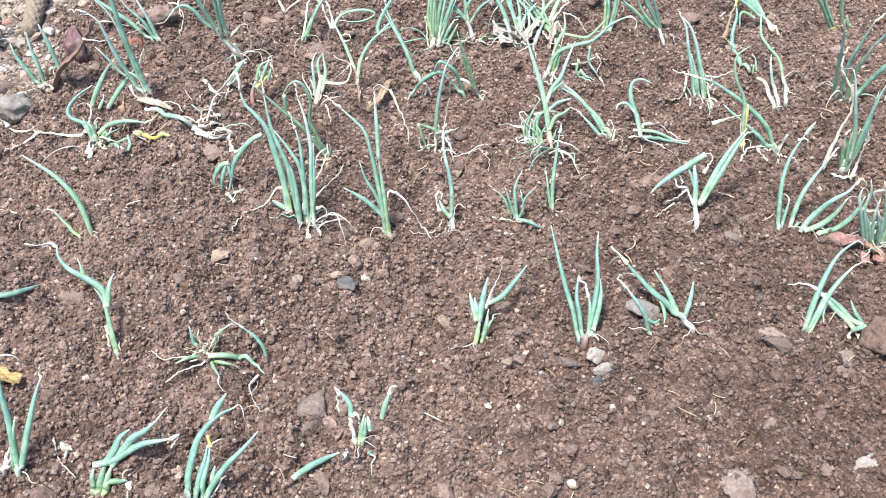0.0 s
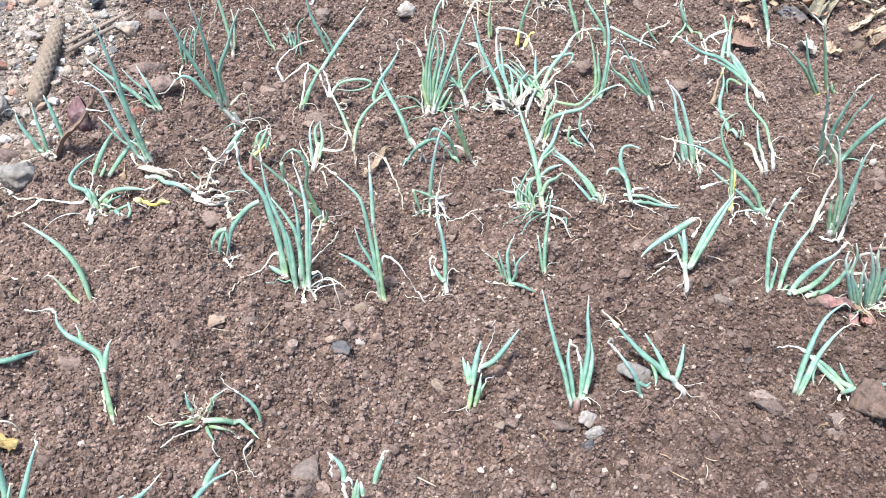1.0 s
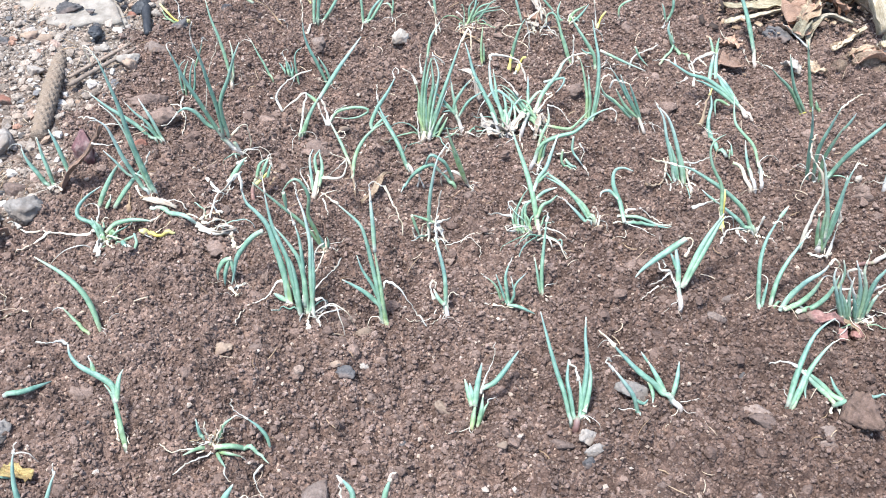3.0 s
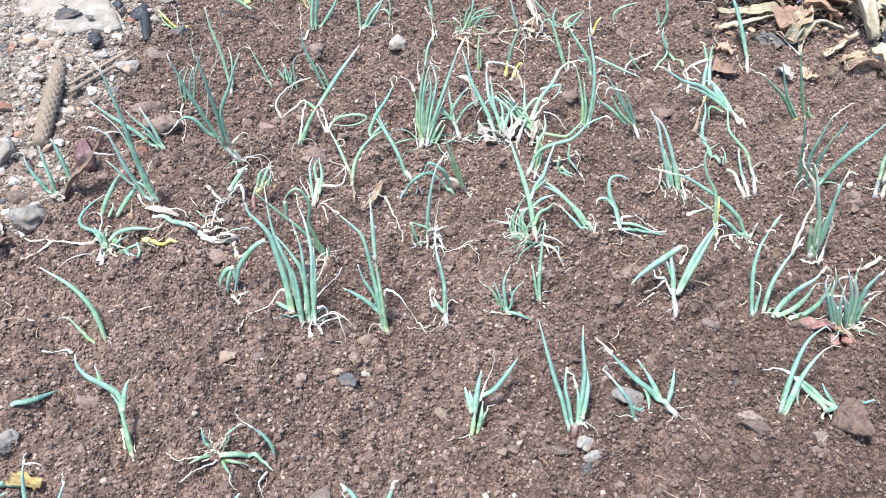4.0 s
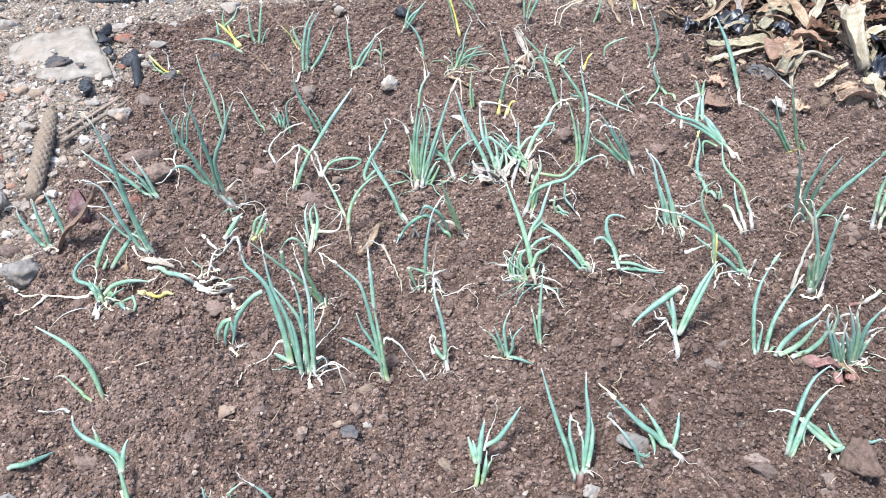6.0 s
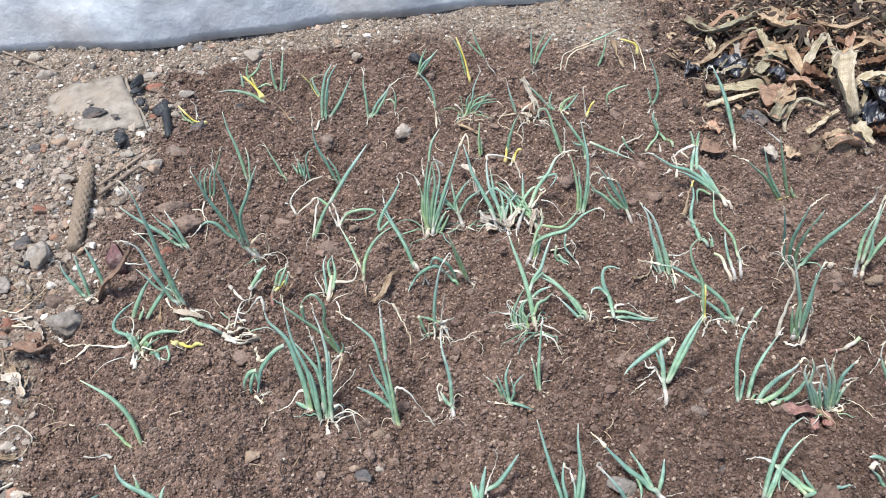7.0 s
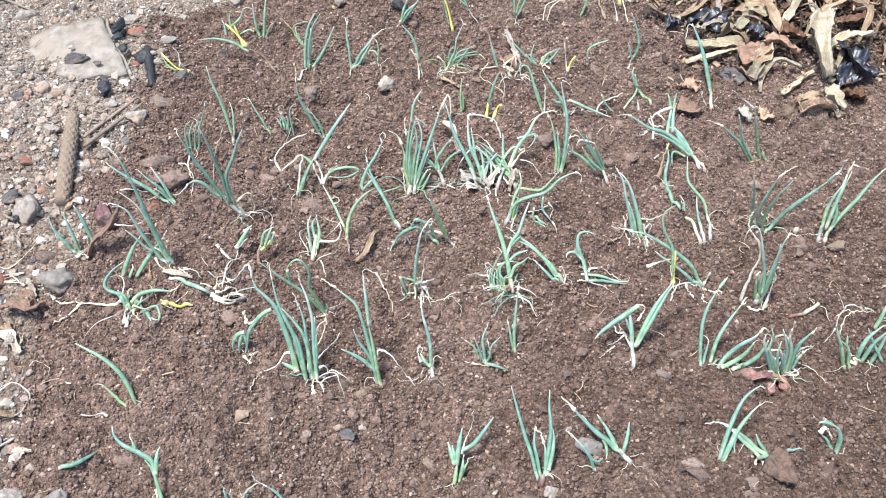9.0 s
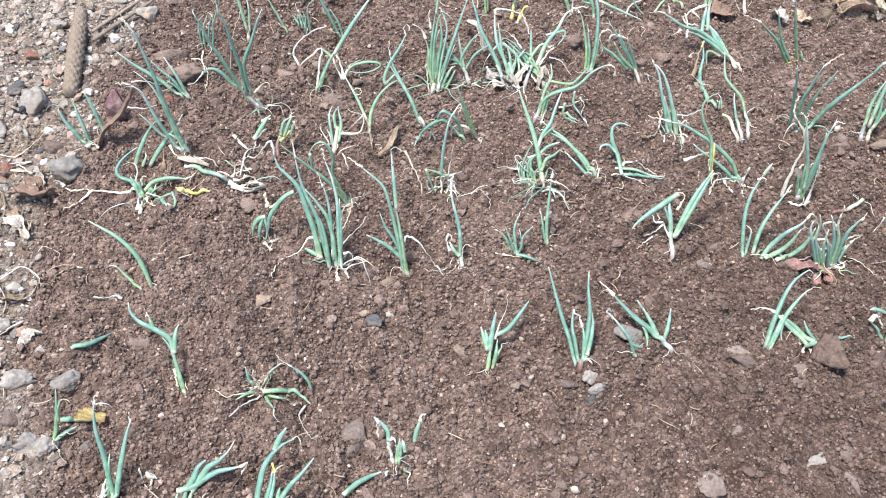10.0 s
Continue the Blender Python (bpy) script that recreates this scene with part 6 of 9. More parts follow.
onion(0.315, 0.874, "leaning blue-green onion plant with long hollow leaves", [
    ("s", 10, (-0, -1.4, -0.8), (2, 87, 34), (1.5, 104, 49)),
    ("g", 10, (0.3, 1.1, 1.3), (2.2, 57, 45), (2.8, 56, 44), (2.4, 50, 42), (3.3, 44, 40)),
    ("g", 10, (0.5, 1.2, 1.4), (3.1, 51, 43), (2.4, 50, 42), (3.3, 51, 43), (1.5, 43, 38)),
    ("v", 9, (-0.1, 1.1, 1.3), (2.5, 95, 50), (2.1, 104, 49), (1.1, 88, 49)),
    ("g", 12, (0.6, 5.1, 6), (2.5, -154, -26), (2.4, -155, -27), (2, -151, -30), (1.1, -141, -37)),
    ("w", 5, (0.6, 3.6, 4.3), (1.5, 53, 42), (0.9, 71, 49), (0.9, 172, 9)),
    ("g", 6, (-0.3, 2.4, 2.9), (1.8, 121, 44), (0.9, 130, 43)),
    ("w", 7, (-0.2, 1.1, 1.3), (1.7, 130, 42), (1, 137, 39)),
    ("w", 4, (-1.3, 2.5, 2.9), (1.1, 179, 4), (1.2, 122, 45), (0.7, 7, 9), (1, -67, -47)),
    ("w", 4, (-1.2, 2.3, 2.7), (1.7, -151, -29), (1.3, -162, -20)),
    ("w", 3, (-2.6, 1.2, 1.4), (1.8, -154, -27), (1.2, -145, -34)),
])
onion(0.399, 1.021, "single tall blue-green onion leaf from a white foot", [
    ("l", 8, (0.1, -0.1, -1), (4.1, 107, 69), (2.9, 105, 64), (2.7, 143, 52), (2, 129, 59), (1.3, 87, 65), (1.2, 28, 46), (1.1, 14, 28)),
    ("y", 8, (0.1, 0, -0.8), (3.9, 97, 70), (2.4, 96, 65)),
    ("w", 5, (-0.3, 0.5, 1.1), (2, 115, 62)),
])
onion(0.447, 1.02, "onion plant with a long arched blue-green leaf", [
    ("g", 12, (0, 0.1, -0.5), (3.7, 142, 60), (2.3, 155, 43), (3.1, 162, 34), (2.7, 166, 28), (2.6, 168, 25), (2, 176, 9)),
    ("w", 5, (-11.7, 4, 8.7), (2, 176, 12), (1.6, 176, 8)),
    ("g", 9, (-0.3, 0.1, -0.6), (3, 161, 49), (2.6, 161, 35), (2.1, 163, 32)),
    ("v", 5, (-5.7, 1.9, 4.1), (1.6, 165, 32), (1.3, 160, 36)),
    ("w", 7, (-9.1, 1.5, 3.4), (1.4, 10, 17), (1.6, 8, 17), (0.9, 11, 23)),
    ("w", 7, (0, -0.1, -1), (2.5, 164, 47), (1.8, -177, -8), (1.8, -133, -9), (4, -113, 25)),
    ("w", 6, (-2.5, 0.3, 0.6), (1.9, -95, 13), (1.7, -62, 4)),
    ("w", 6, (-1.3, 0.2, -0.4), (1.7, 173, 44)),
    ("w", 10, (0.2, 0.3, -0.1), (1.9, 39, 68), (1, 53, 60)),
    ("w", 6, (-1.1, 0.2, -0.5), (1.2, -16, 11), (0.8, -32, 25)),
], tuft=(5, 3.5, "wv"))
onion(0.363, 1.119, "tight bundle of blue-green onion leaves with white roots", [
    ("v", 10, (-1, 0.4, -0.1), (4.4, 121, 64), (3, 123, 57), (2.9, 117, 58), (2.2, 143, 48)),
    ("v", 10, (0.3, 0.4, -0.1), (4.4, 123, 63), (3.5, 123, 57), (2.6, 135, 53), (1.9, 153, 40)),
    ("w", 4, (-4.5, 5.6, 10.3), (1, 153, 42)),
    ("g", 10, (-0.4, 0.2, -0.4), (3.8, 121, 64), (3.2, 127, 56)),
    ("g", 9, (0.5, 0.4, -0.1), (3.4, 121, 65), (2.9, 128, 56)),
    ("g", 8, (-0.8, 0.5, 0.8), (2, 125, 59), (2.2, 134, 52)),
    ("w", 5, (-2.5, 1, 1.9), (2.3, 119, 57)),
    ("w", 5, (-2.7, 0.6, 1.1), (1.6, 77, 61), (1.7, 86, 62)),
    ("w", 7, (0.9, -1.7, -0.2), (2.8, 93, 32), (1.6, 126, 55)),
    ("w", 4, (0.7, 0.9, 1.7), (1, 39, 48), (0.6, -18, -30), (1.2, -133, -53)),
    ("w", 4, (-0.1, 1.8, 3.2), (1.9, -1, 2), (2.6, 11, 20)),
    ("w", 4, (1, 1.5, 2.8), (1.2, 144, 46)),
    ("w", 7, (-0.2, -1.1, -0.3), (1.8, 101, 33)),
    ("w", 5, (-2.2, -2.3, 0.4), (2.5, 88, 0), (1.1, 140, 49)),
    ("d", 8, (-5.9, -2.1, 1.7), (3.6, 43, -25), (1.5, 22, 36)),
], tuft=(4, 3.5, "wv"))
onion(0.468, 1.115, "white onion stems with a few green leaves", [
    ("s", 8, (-0.7, -0.7, -0.6), (4.2, 108, 37), (1.6, 150, 19)),
    ("s", 8, (0, -0.4, -1), (3.2, 101, 47), (1.2, 111, 35)),
    ("s", 8, (0.9, -0, 0), (2.9, 87, 38), (1, 117, 35)),
    ("v", 6, (-0.3, 2.1, 0.6), (3.8, 109, 49), (1.9, 90, 37)),
    ("g", 6, (0.7, 2.8, 2.2), (3.2, 105, 37), (2.7, 135, 28), (1.9, 126, 32), (3.8, 91, 38)),
    ("w", 3, (0.9, 2.5, 0.9), (2.4, 79, 58), (1.8, 12, 11), (1.3, -40, -26)),
    ("w", 3, (1.4, 2.6, 1), (1.5, -48, 9)),
    ("g", 4, (-3.1, 4.1, 3.1), (1.8, 97, 38)),
])
onion(0.423, 1.233, "drooping blue-green onion leaves over bare soil", [
    ("d", 11, (-1.5, 1.1, 0.9), (2.6, 69, 38), (2.9, 70, 39)),
    ("y", 5, (0, 4.9, 4.1), (1.2, 66, 38)),
    ("g", 10, (1.5, -5.3, -0.2), (2, 123, 2), (3, 97, -9), (2.9, 98, 40), (3, 76, 39), (2.5, 99, 40)),
    ("v", 5, (2, -5.2, -0.6), (2, 88, 11)),
    ("w", 4, (-2.1, 3.7, 3.1), (0.9, 30, 23)),
])
onion(0.494, 1.271, "tangled clump of green and whitish onion leaves", [
    ("s", 11, (0.2, -0.1, -0.9), (2.6, 133, 48), (1.5, 139, 30)),
    ("s", 9, (-1.2, -1, 1.2), (2.6, 94, 5)),
    ("g", 10, (-1.6, 1.7, 1.5), (2.2, 140, 29), (2.6, 148, 25), (2.4, 155, 20), (2.5, 169, 10), (2.4, 155, 20), (1.8, 154, 21)),
    ("w", 5, (-12.7, 7.1, 6.3), (1.4, 169, 6), (1.3, -172, -7)),
    ("g", 10, (-1.7, 1.8, 1.6), (3.8, 137, 31), (2.1, 126, 35), (1.6, 163, 14)),
    ("v", 8, (-2, 2.2, 1.9), (3.7, 129, 35), (2.3, 138, 30)),
    ("g", 9, (-2.4, 2.1, 1.8), (2.8, 148, 25), (2.9, 157, 20), (1.8, 165, 12)),
    ("v", 8, (-6.5, 4.8, 4.2), (2.7, 79, 41), (2.2, 74, 40)),
    ("v", 8, (-5.5, 5.1, 4.5), (3.2, 88, 41), (1.6, 73, 40)),
    ("l", 6, (-5.8, 8.1, 7.1), (2, 103, 40), (0.9, 118, 39)),
    ("l", 6, (-5.4, 8.1, 7.1), (1.7, 79, 41), (1.2, 73, 39)),
    ("w", 7, (-5.8, 8.4, 7.4), (2.5, -162, -16), (1.7, -149, -24), (0.7, -107, -41), (1.2, -27, -21), (1.5, 1, 0)),
    ("w", 6, (-9, 4.1, 3.6), (2.5, 86, 41), (1.8, 112, 39)),
    ("w", 5, (-8.1, 7.5, 6.6), (1.8, -34, -27)),
    ("w", 6, (-10, 5.2, 4.6), (1.1, -146, -28), (1, -170, -9)),
    ("l", 6, (-3.3, 1.9, 1.7), (1.8, 158, 17), (0.8, -156, -20), (2.1, -88, -41)),
])
onion(0.548, 1.468, "single tall blue-green onion leaf from a white foot", [
    ("s", 11, (-0.1, -1, -0.6), (3.8, 90, 43)),
    ("g", 12, (-0.1, 1.4, 1.6), (5.2, 108, 47), (4.3, 114, 45), (4.4, 124, 43)),
    ("w", 5, (-4, 9.9, 11.1), (0.9, 171, 11), (2.4, -109, -47)),
    ("w", 4, (-0.6, -0.2, -1), (4.3, 133, 47), (2.5, 160, 22), (2.1, 146, 32)),
])
onion(0.593, 1.293, "onion plant with spreading blue-green leaves", [
    ("l", 10, (-1.2, -0, -1.1), (5.2, 176, 56), (3.5, 177, 43), (2.4, 177, 43)),
    ("w", 6, (-8, 0.4, 7), (2, 178, 20), (1.2, 179, 22)),
    ("l", 9, (0.3, -0, -0.9), (5.7, 172, 71), (4.4, 169, 72), (3.2, 168, 73)),
    ("w", 5, (-3.5, 0.6, 10.6), (2.4, 176, 38), (3.5, 177, 40)),
    ("g", 9, (-0.7, -0, -0.9), (5.6, 176, 57), (6, 171, 69)),
    ("l", 9, (1, -0.5, -0.4), (2.3, 142, 64)),
    ("y", 5, (-1.8, -0, -1.3), (2.5, -21, 42)),
])
onion(0.327, 1.261, "fan of thin blue-green onion leaves lying over", [
    ("s", 8, (-0.1, -1.3, -0.8), (2.9, 128, 50)),
    ("g", 7, (-1, 0.1, 1.1), (4, 169, 55), (3.4, 168, 58), (2.4, 170, 54)),
    ("w", 3, (-6.3, 1.1, 9), (1.8, 167, 56)),
    ("g", 7, (-1, 0.1, 1.1), (3.2, 167, 58), (2.6, 167, 60), (2.5, 165, 65)),
    ("g", 7, (-0.8, 0.1, 1), (3.1, 162, 66), (3.4, 164, 65)),
    ("g", 7, (-2.8, 0.2, 1.4), (3.3, 173, 46), (2.3, 175, 35), (1.7, 168, 60)),
    ("g", 7, (-2.4, 0.1, 1.2), (2.9, 172, 43), (2, 175, 35), (1.5, 175, 30)),
    ("w", 5, (-4, 0.9, 7), (2, 179, 12), (1.6, -148, -76), (1.9, 35, 77), (1.3, 176, 28), (1.2, -172, -45)),
    ("g", 7, (-1.1, 0.1, 1.1), (3.2, 173, 40), (3.4, 169, 57)),
    ("g", 6, (-1.9, 0.2, 1.4), (2.4, 175, 37), (2, 177, 27)),
])
onion(0.24, 1.27, "upright blue-green onion plant with pale foot", [
    ("l", 8, (-0.5, 0, -0.7), (3.6, 87, 61), (3, 104, 53), (2.5, 112, 52), (1.5, 123, 50)),
    ("l", 8, (-0.1, 0, -0.7), (3.6, 84, 61), (2.5, 102, 53), (1.7, 99, 54)),
    ("g", 9, (0.3, 0, -0.7), (3.7, 72, 60), (3.4, 81, 53), (3.4, 94, 55), (3, 110, 52), (2.9, 110, 53)),
    ("l", 8, (0.5, 0, -0.7), (4.2, 70, 58), (2.5, 79, 54)),
    ("w", 5, (-2, 5.6, 7.8), (0.8, 132, 46)),
    ("w", 4, (-0.3, 3.8, 5.3), (1.3, 106, 53)),
])
onion(0.147, 1.146, "onion plant with a long arched blue-green leaf", [
    ("s", 11, (-0.5, -0.2, -1.3), (2.1, 46, 70), (1.6, 57, 63)),
    ("w", 9, (0.4, -1.2, -0.4), (2.1, 65, 35), (0.8, 68, 65)),
    ("g", 10, (-0.1, 0.1, -0.6), (3, 62, 70), (1.7, 27, 47), (2.3, 10, 22), (1.9, 7, 14), (1.6, 17, 34), (2, 25, 43), (2, 13, 27), (1.2, 6, 14)),
    ("w", 6, (10.4, 3.7, 8.2), (1.1, -16, -25), (1.4, -87, -66)),
    ("l", 9, (0.6, 0.3, -0.2), (2.6, 71, 73), (1.9, 52, 61), (1.2, 171, 19)),
    ("l", 8, (1, 0.3, -0.2), (2.8, 69, 72), (1.3, 39, 56)),
    ("v", 7, (0.4, 1.2, 2.7), (2.1, 58, 62), (2.1, 44, 58), (2, 109, 65)),
    ("l", 6, (1.4, 2.5, 5.7), (2.6, -3, -9), (1.3, 3, 9), (2, 25, 43), (1.8, 28, 47)),
    ("v", 6, (5.5, 1.9, 4.3), (2.1, -90, -66), (1.7, -49, -32), (1.3, -24, -48)),
    ("w", 5, (7.2, -0.1, 0.5), (2.5, -75, -1)),
    ("g", 6, (4.1, 1.1, 2.5), (1.7, -98, -66), (1.2, -30, -48), (2.3, -55, 22)),
    ("w", 5, (6.4, 1.5, 3.4), (1.4, -30, -49), (1.6, -112, -33)),
    ("g", 6, (4.5, 0.5, 1.2), (1.1, -51, -20), (1.4, -46, 3)),
    ("w", 4, (3.2, 0.8, 1.8), (1.9, 5, 11), (1.7, 17, 33)),
])
onion(0.142, 1.009, "curly light green onion clump with dried ends", [
    ("g", 11, (0.5, 0.3, -0.5), (3.6, 105, 52), (2.3, 107, 43), (3.2, 113, 41), (3.3, 118, 41), (2.6, 116, 41)),
    ("w", 5, (-3.4, 10, 9.7), (1.8, 111, 40)),
    ("s", 9, (0.7, -0, -0.8), (2.4, 108, 57)),
    ("l", 6, (-1.8, -0.2, -1), (3.1, 119, 52), (2.8, 66, 41), (1.6, 48, 35)),
    ("w", 5, (-2.7, 0.2, 0.2), (2.7, 111, 42), (1.4, 112, 41), (1.7, -22, -20), (1.6, -65, -41)),
    ("l", 7, (-1.4, -0.4, -1.1), (3.2, 103, 53), (1.8, 72, 42), (1.2, 29, 24)),
    ("l", 7, (-0.8, -0.2, -1), (3.9, 105, 52), (1.6, 48, 34), (1.3, 8, 8)),
    ("v", 7, (-0.4, 3.9, 3.8), (2.1, 64, 40), (1.8, 46, 35), (2.1, 66, 41), (1.9, 65, 41), (1.1, 61, 40)),
    ("l", 7, (0.2, 1.4, 1.3), (1.9, 59, 40), (1.3, 22, 21), (1.3, 36, 29)),
    ("v", 6, (-0, 3.3, 3.2), (1.6, 32, 26), (1.8, 15, 14)),
    ("w", 5, (-2.9, 1.5, 1.4), (2, 176, 5), (1.5, -180, 0)),
    ("l", 6, (-0.2, 4.7, 4.5), (1.9, 35, 29), (0.9, 36, 30)),
    ("w", 5, (-1.9, 2.8, 2.7), (1.8, 9, 9), (1.4, 1, 0), (1.4, -106, -43)),
    ("w", 5, (-2.6, 0.1, 0.1), (1.5, -139, 24), (1.2, 109, -19), (0.6, 25, 17)),
    ("l", 6, (-2.2, -0.1, -0.9), (2.4, 127, 53), (1.6, 82, 44)),
    ("l", 6, (-1.1, -0.3, -1.1), (2.7, 74, 55), (1.6, 39, 32)),
    ("l", 6, (-0.5, -0.2, -1), (2.6, 108, 56), (1.7, 139, 32)),
    ("v", 5, (-1.4, -0.3, -1.1), (2.4, 130, 52), (1.6, 83, 44)),
], tuft=(16, 4.5, "wvwgwv"))
onion(0.224, 1.018, "leaning blue-green onion plant with long hollow leaves", [
    ("g", 10, (0.1, 0.1, -0.8), (3.1, 129, 47), (2.5, 143, 27), (2.5, 143, 27), (2.2, 152, 22), (1.7, 149, 24)),
    ("w", 4, (-7.7, 6.1, 5.2), (1.2, 154, 19)),
    ("g", 8, (-0, 0.1, -0.8), (3.2, 135, 44), (2.9, 137, 31), (2.2, 151, 22), (2.4, 161, 15)),
    ("w", 4, (-7.2, 5.1, 4.3), (1.8, 167, 11)),
    ("v", 7, (-0.3, 0.1, -0.7), (3.2, 150, 36), (1.8, 143, 27)),
    ("w", 5, (-3.7, 2.2, 1.9), (1, 141, 27), (0.9, 171, 7)),
    ("w", 5, (0.1, 0.1, -0.7), (2.3, 74, 54), (0.9, 125, 36), (0.5, -157, -18)),
    ("w", 6, (0.4, -0.1, -0.9), (1.8, 67, 59)),
])
onion(0.264, 1.016, "onion plant with a sharply bent green leaf", [
    ("g", 9, (-0.1, -0.3, 1.7), (3.1, 98, 20), (2, 122, 42), (1.3, 108, 45), (1.4, 76, 47), (1.2, 15, 14), (1.5, -12, -12)),
    ("v", 6, (-0.7, 2.9, 3.1), (1.7, 147, 30), (1.1, -176, -5), (0.8, -118, -43)),
    ("w", 6, (0.3, 1, 1), (1.4, 85, 49), (1.5, 4, 4), (2, -18, -18), (2.2, -25, -24)),
    ("v", 6, (-0.9, 1.3, 1.4), (2.8, -13, 12), (3.1, 0, -23), (1.9, -1, -2)),
    ("g", 7, (-0, -0.1, 1.6), (2.8, 9, -11), (3.9, 0, -10)),
    ("w", 4, (-1.5, 0.3, 1.1), (1, -20, 31), (0.9, -17, -14)),
    ("w", 2, (0.4, -0.4, 1.6), (2.9, -6, -20), (3.2, -65, 13), (1.3, -91, 10)),
])
onion(0.148, 0.897, "single tall blue-green onion leaf from a white foot", [
    ("g", 8, (-0.1, -0, -0.8), (3.5, 98, 61), (2.6, 87, 53), (2.6, 84, 53), (1.7, 83, 53)),
    ("w", 5, (0, 5.7, 7.6), (1.1, 75, 52), (0.6, 166, 18)),
    ("g", 6, (-0.3, 0.1, -0.7), (3.4, 111, 60), (2, 109, 52)),
    ("w", 4, (-1.3, 2.6, 3.5), (1, 108, 51)),
    ("w", 5, (-0.1, -0, -0.8), (1.8, -29, 40)),
])
onion(0.024, 0.852, "single tall blue-green onion leaf from a white foot", [
    ("s", 8, (0.1, -0.8, -0.6), (2, 98, 46)),
    ("v", 9, (-0.2, 0.4, -0.2), (3.6, 93, 62), (2.6, 107, 54), (2.6, 117, 52), (2.1, 103, 54)),
    ("w", 5, (-1.7, 6, 8.5), (1.1, 87, 57), (0.8, 60, 51)),
    ("v", 7, (-0.3, 0.6, 0.9), (1.1, 148, 35), (1.4, 134, 46)),
    ("w", 7, (-1.6, 1, 1.4), (1.3, 125, 50), (1.1, 90, 55), (0.6, -9, -12), (0.7, -90, -55)),
    ("w", 5, (-0, 0.6, -0), (2.1, 73, 68), (0.7, 24, 29), (0.8, -24, -30)),
    ("w", 3, (-0.2, 0.5, -0.2), (1, -129, -9), (1.7, -135, -10)),
    ("w", 2, (-1.2, 0.8, -0.3), (1.6, -121, -2), (1.7, -163, -1), (1.7, 163, -2)),
])
onion(-0.001, 1.012, "onion plant mixing green leaves and curled dried ones", [
    ("v", 9, (-0.3, 0.2, -0.2), (4.7, 91, 78), (3.2, 74, 74), (3.6, 58, 72), (1.8, 34, 63)),
    ("w", 6, (1.1, 3.3, 12.1), (1.8, 26, 58), (0.6, -39, -67), (1.2, -145, -65)),
    ("l", 6, (0.6, 0.6, 2.3), (1.9, 174, 17), (1.6, 175, 18)),
    ("g", 7, (-2.7, 0.9, 3.3), (1.9, -38, -66), (1.7, -34, -64)),
    ("w", 9, (-0.3, -0.9, -0.4), (2.6, 91, 58), (1.6, 59, 72)),
    ("w", 6, (-2, -0.1, -1.1), (2.7, 137, 74)),
    ("w", 7, (-1.2, -0.1, -1.2), (2.8, 90, 79), (1.2, 13, 41)),
    ("w", 6, (0.6, 0.6, 2.1), (3.5, 66, 74), (1.8, 55, 71)),
    ("w", 7, (0.6, 0.6, 2.3), (1.3, 6, 16), (1, 8, 28)),
    ("w", 7, (0.6, 0.5, 1.7), (1, -11, -29), (1.9, -68, -39)),
    ("w", 6, (1, 0.4, 1.6), (1.8, -48, -41), (0.8, -42, -26)),
    ("w", 6, (0.5, -0.8, -0.3), (1.5, 72, 45), (1.7, 141, 67)),
    ("w", 7, (-0.3, 0.6, 2.3), (1.3, -2, -11), (1.2, -19, -50)),
    ("w", 2, (1.9, -1, -0.7), (2.8, -15, 36), (1.6, -4, 32), (2.4, -56, -8), (1.5, -80, -28)),
    ("w", 2, (4.1, -1.8, 0.9), (1.8, 26, 33), (3.1, -5, 11)),
], tuft=(5, 3, "wvw"))
onion(0.051, 1.112, "onion plant with a sharply bent green leaf", [
    ("w", 9, (0.7, 0, -1.4), (2.6, -178, 70), (1.9, -177, 66)),
    ("l", 9, (-0.4, -0, 1.1), (4.2, -174, 73), (3.5, -175, 71), (2.6, -175, 74)),
    ("l", 8, (-0.6, -0, 1.4), (4.6, -174, 71), (4.3, -174, 76)),
    ("g", 10, (-1.8, -0.6, -0.3), (2.7, 159, 55), (1.4, -178, 50)),
    ("g", 8, (-4.2, -0.1, 3), (1.6, -179, 49), (0.9, 179, -9), (2.2, 179, -40), (2.2, 177, -58), (2.8, -106, 2)),
    ("g", 8, (-2.3, -0, 1.6), (3, -174, 68), (1.5, -178, 44), (1.3, -180, 24), (2.5, 176, -70)),
    ("w", 6, (-1, -0.1, 2.4), (1.5, 179, 30), (1.6, 180, -15), (2.7, 178, -85)),
    ("w", 7, (-6.6, -0, 0), (2.3, -174, 75), (0.9, -4, 72)),
    ("w", 6, (-7.5, 0, -0.3), (2.2, -9, 82)),
])
onion(-0.035, 1.15, "onion plant with crossed blue-green leaves", [
    ("s", 8, (0.3, -0.1, -0.9), (2.3, 129, 53)),
    ("g", 9, (-0.2, 0.1, -0.7), (3.9, 121, 48), (3.7, 126, 37), (3.2, 129, 37), (2, 113, 40)),
    ("w", 5, (-5.4, 7.9, 7.5), (1.2, 102, 41), (1.2, 91, 43)),
    ("g", 9, (-0.4, 0.4, -0.4), (4.7, 123, 46), (4.2, 131, 35), (2.5, 134, 35)),
    ("g", 8, (-6, 4.6, 4.3), (1.1, 111, 43), (2.6, 62, 40), (2.7, 51, 36), (2.6, 58, 38)),
    ("w", 4, (-3, 10.4, 9.8), (1.2, 108, 42), (0.8, 34, 28), (1.1, -77, -43)),
    ("g", 6, (-6, 4.7, 4.4), (1.7, 38, 31), (1.5, 30, 25)),
])
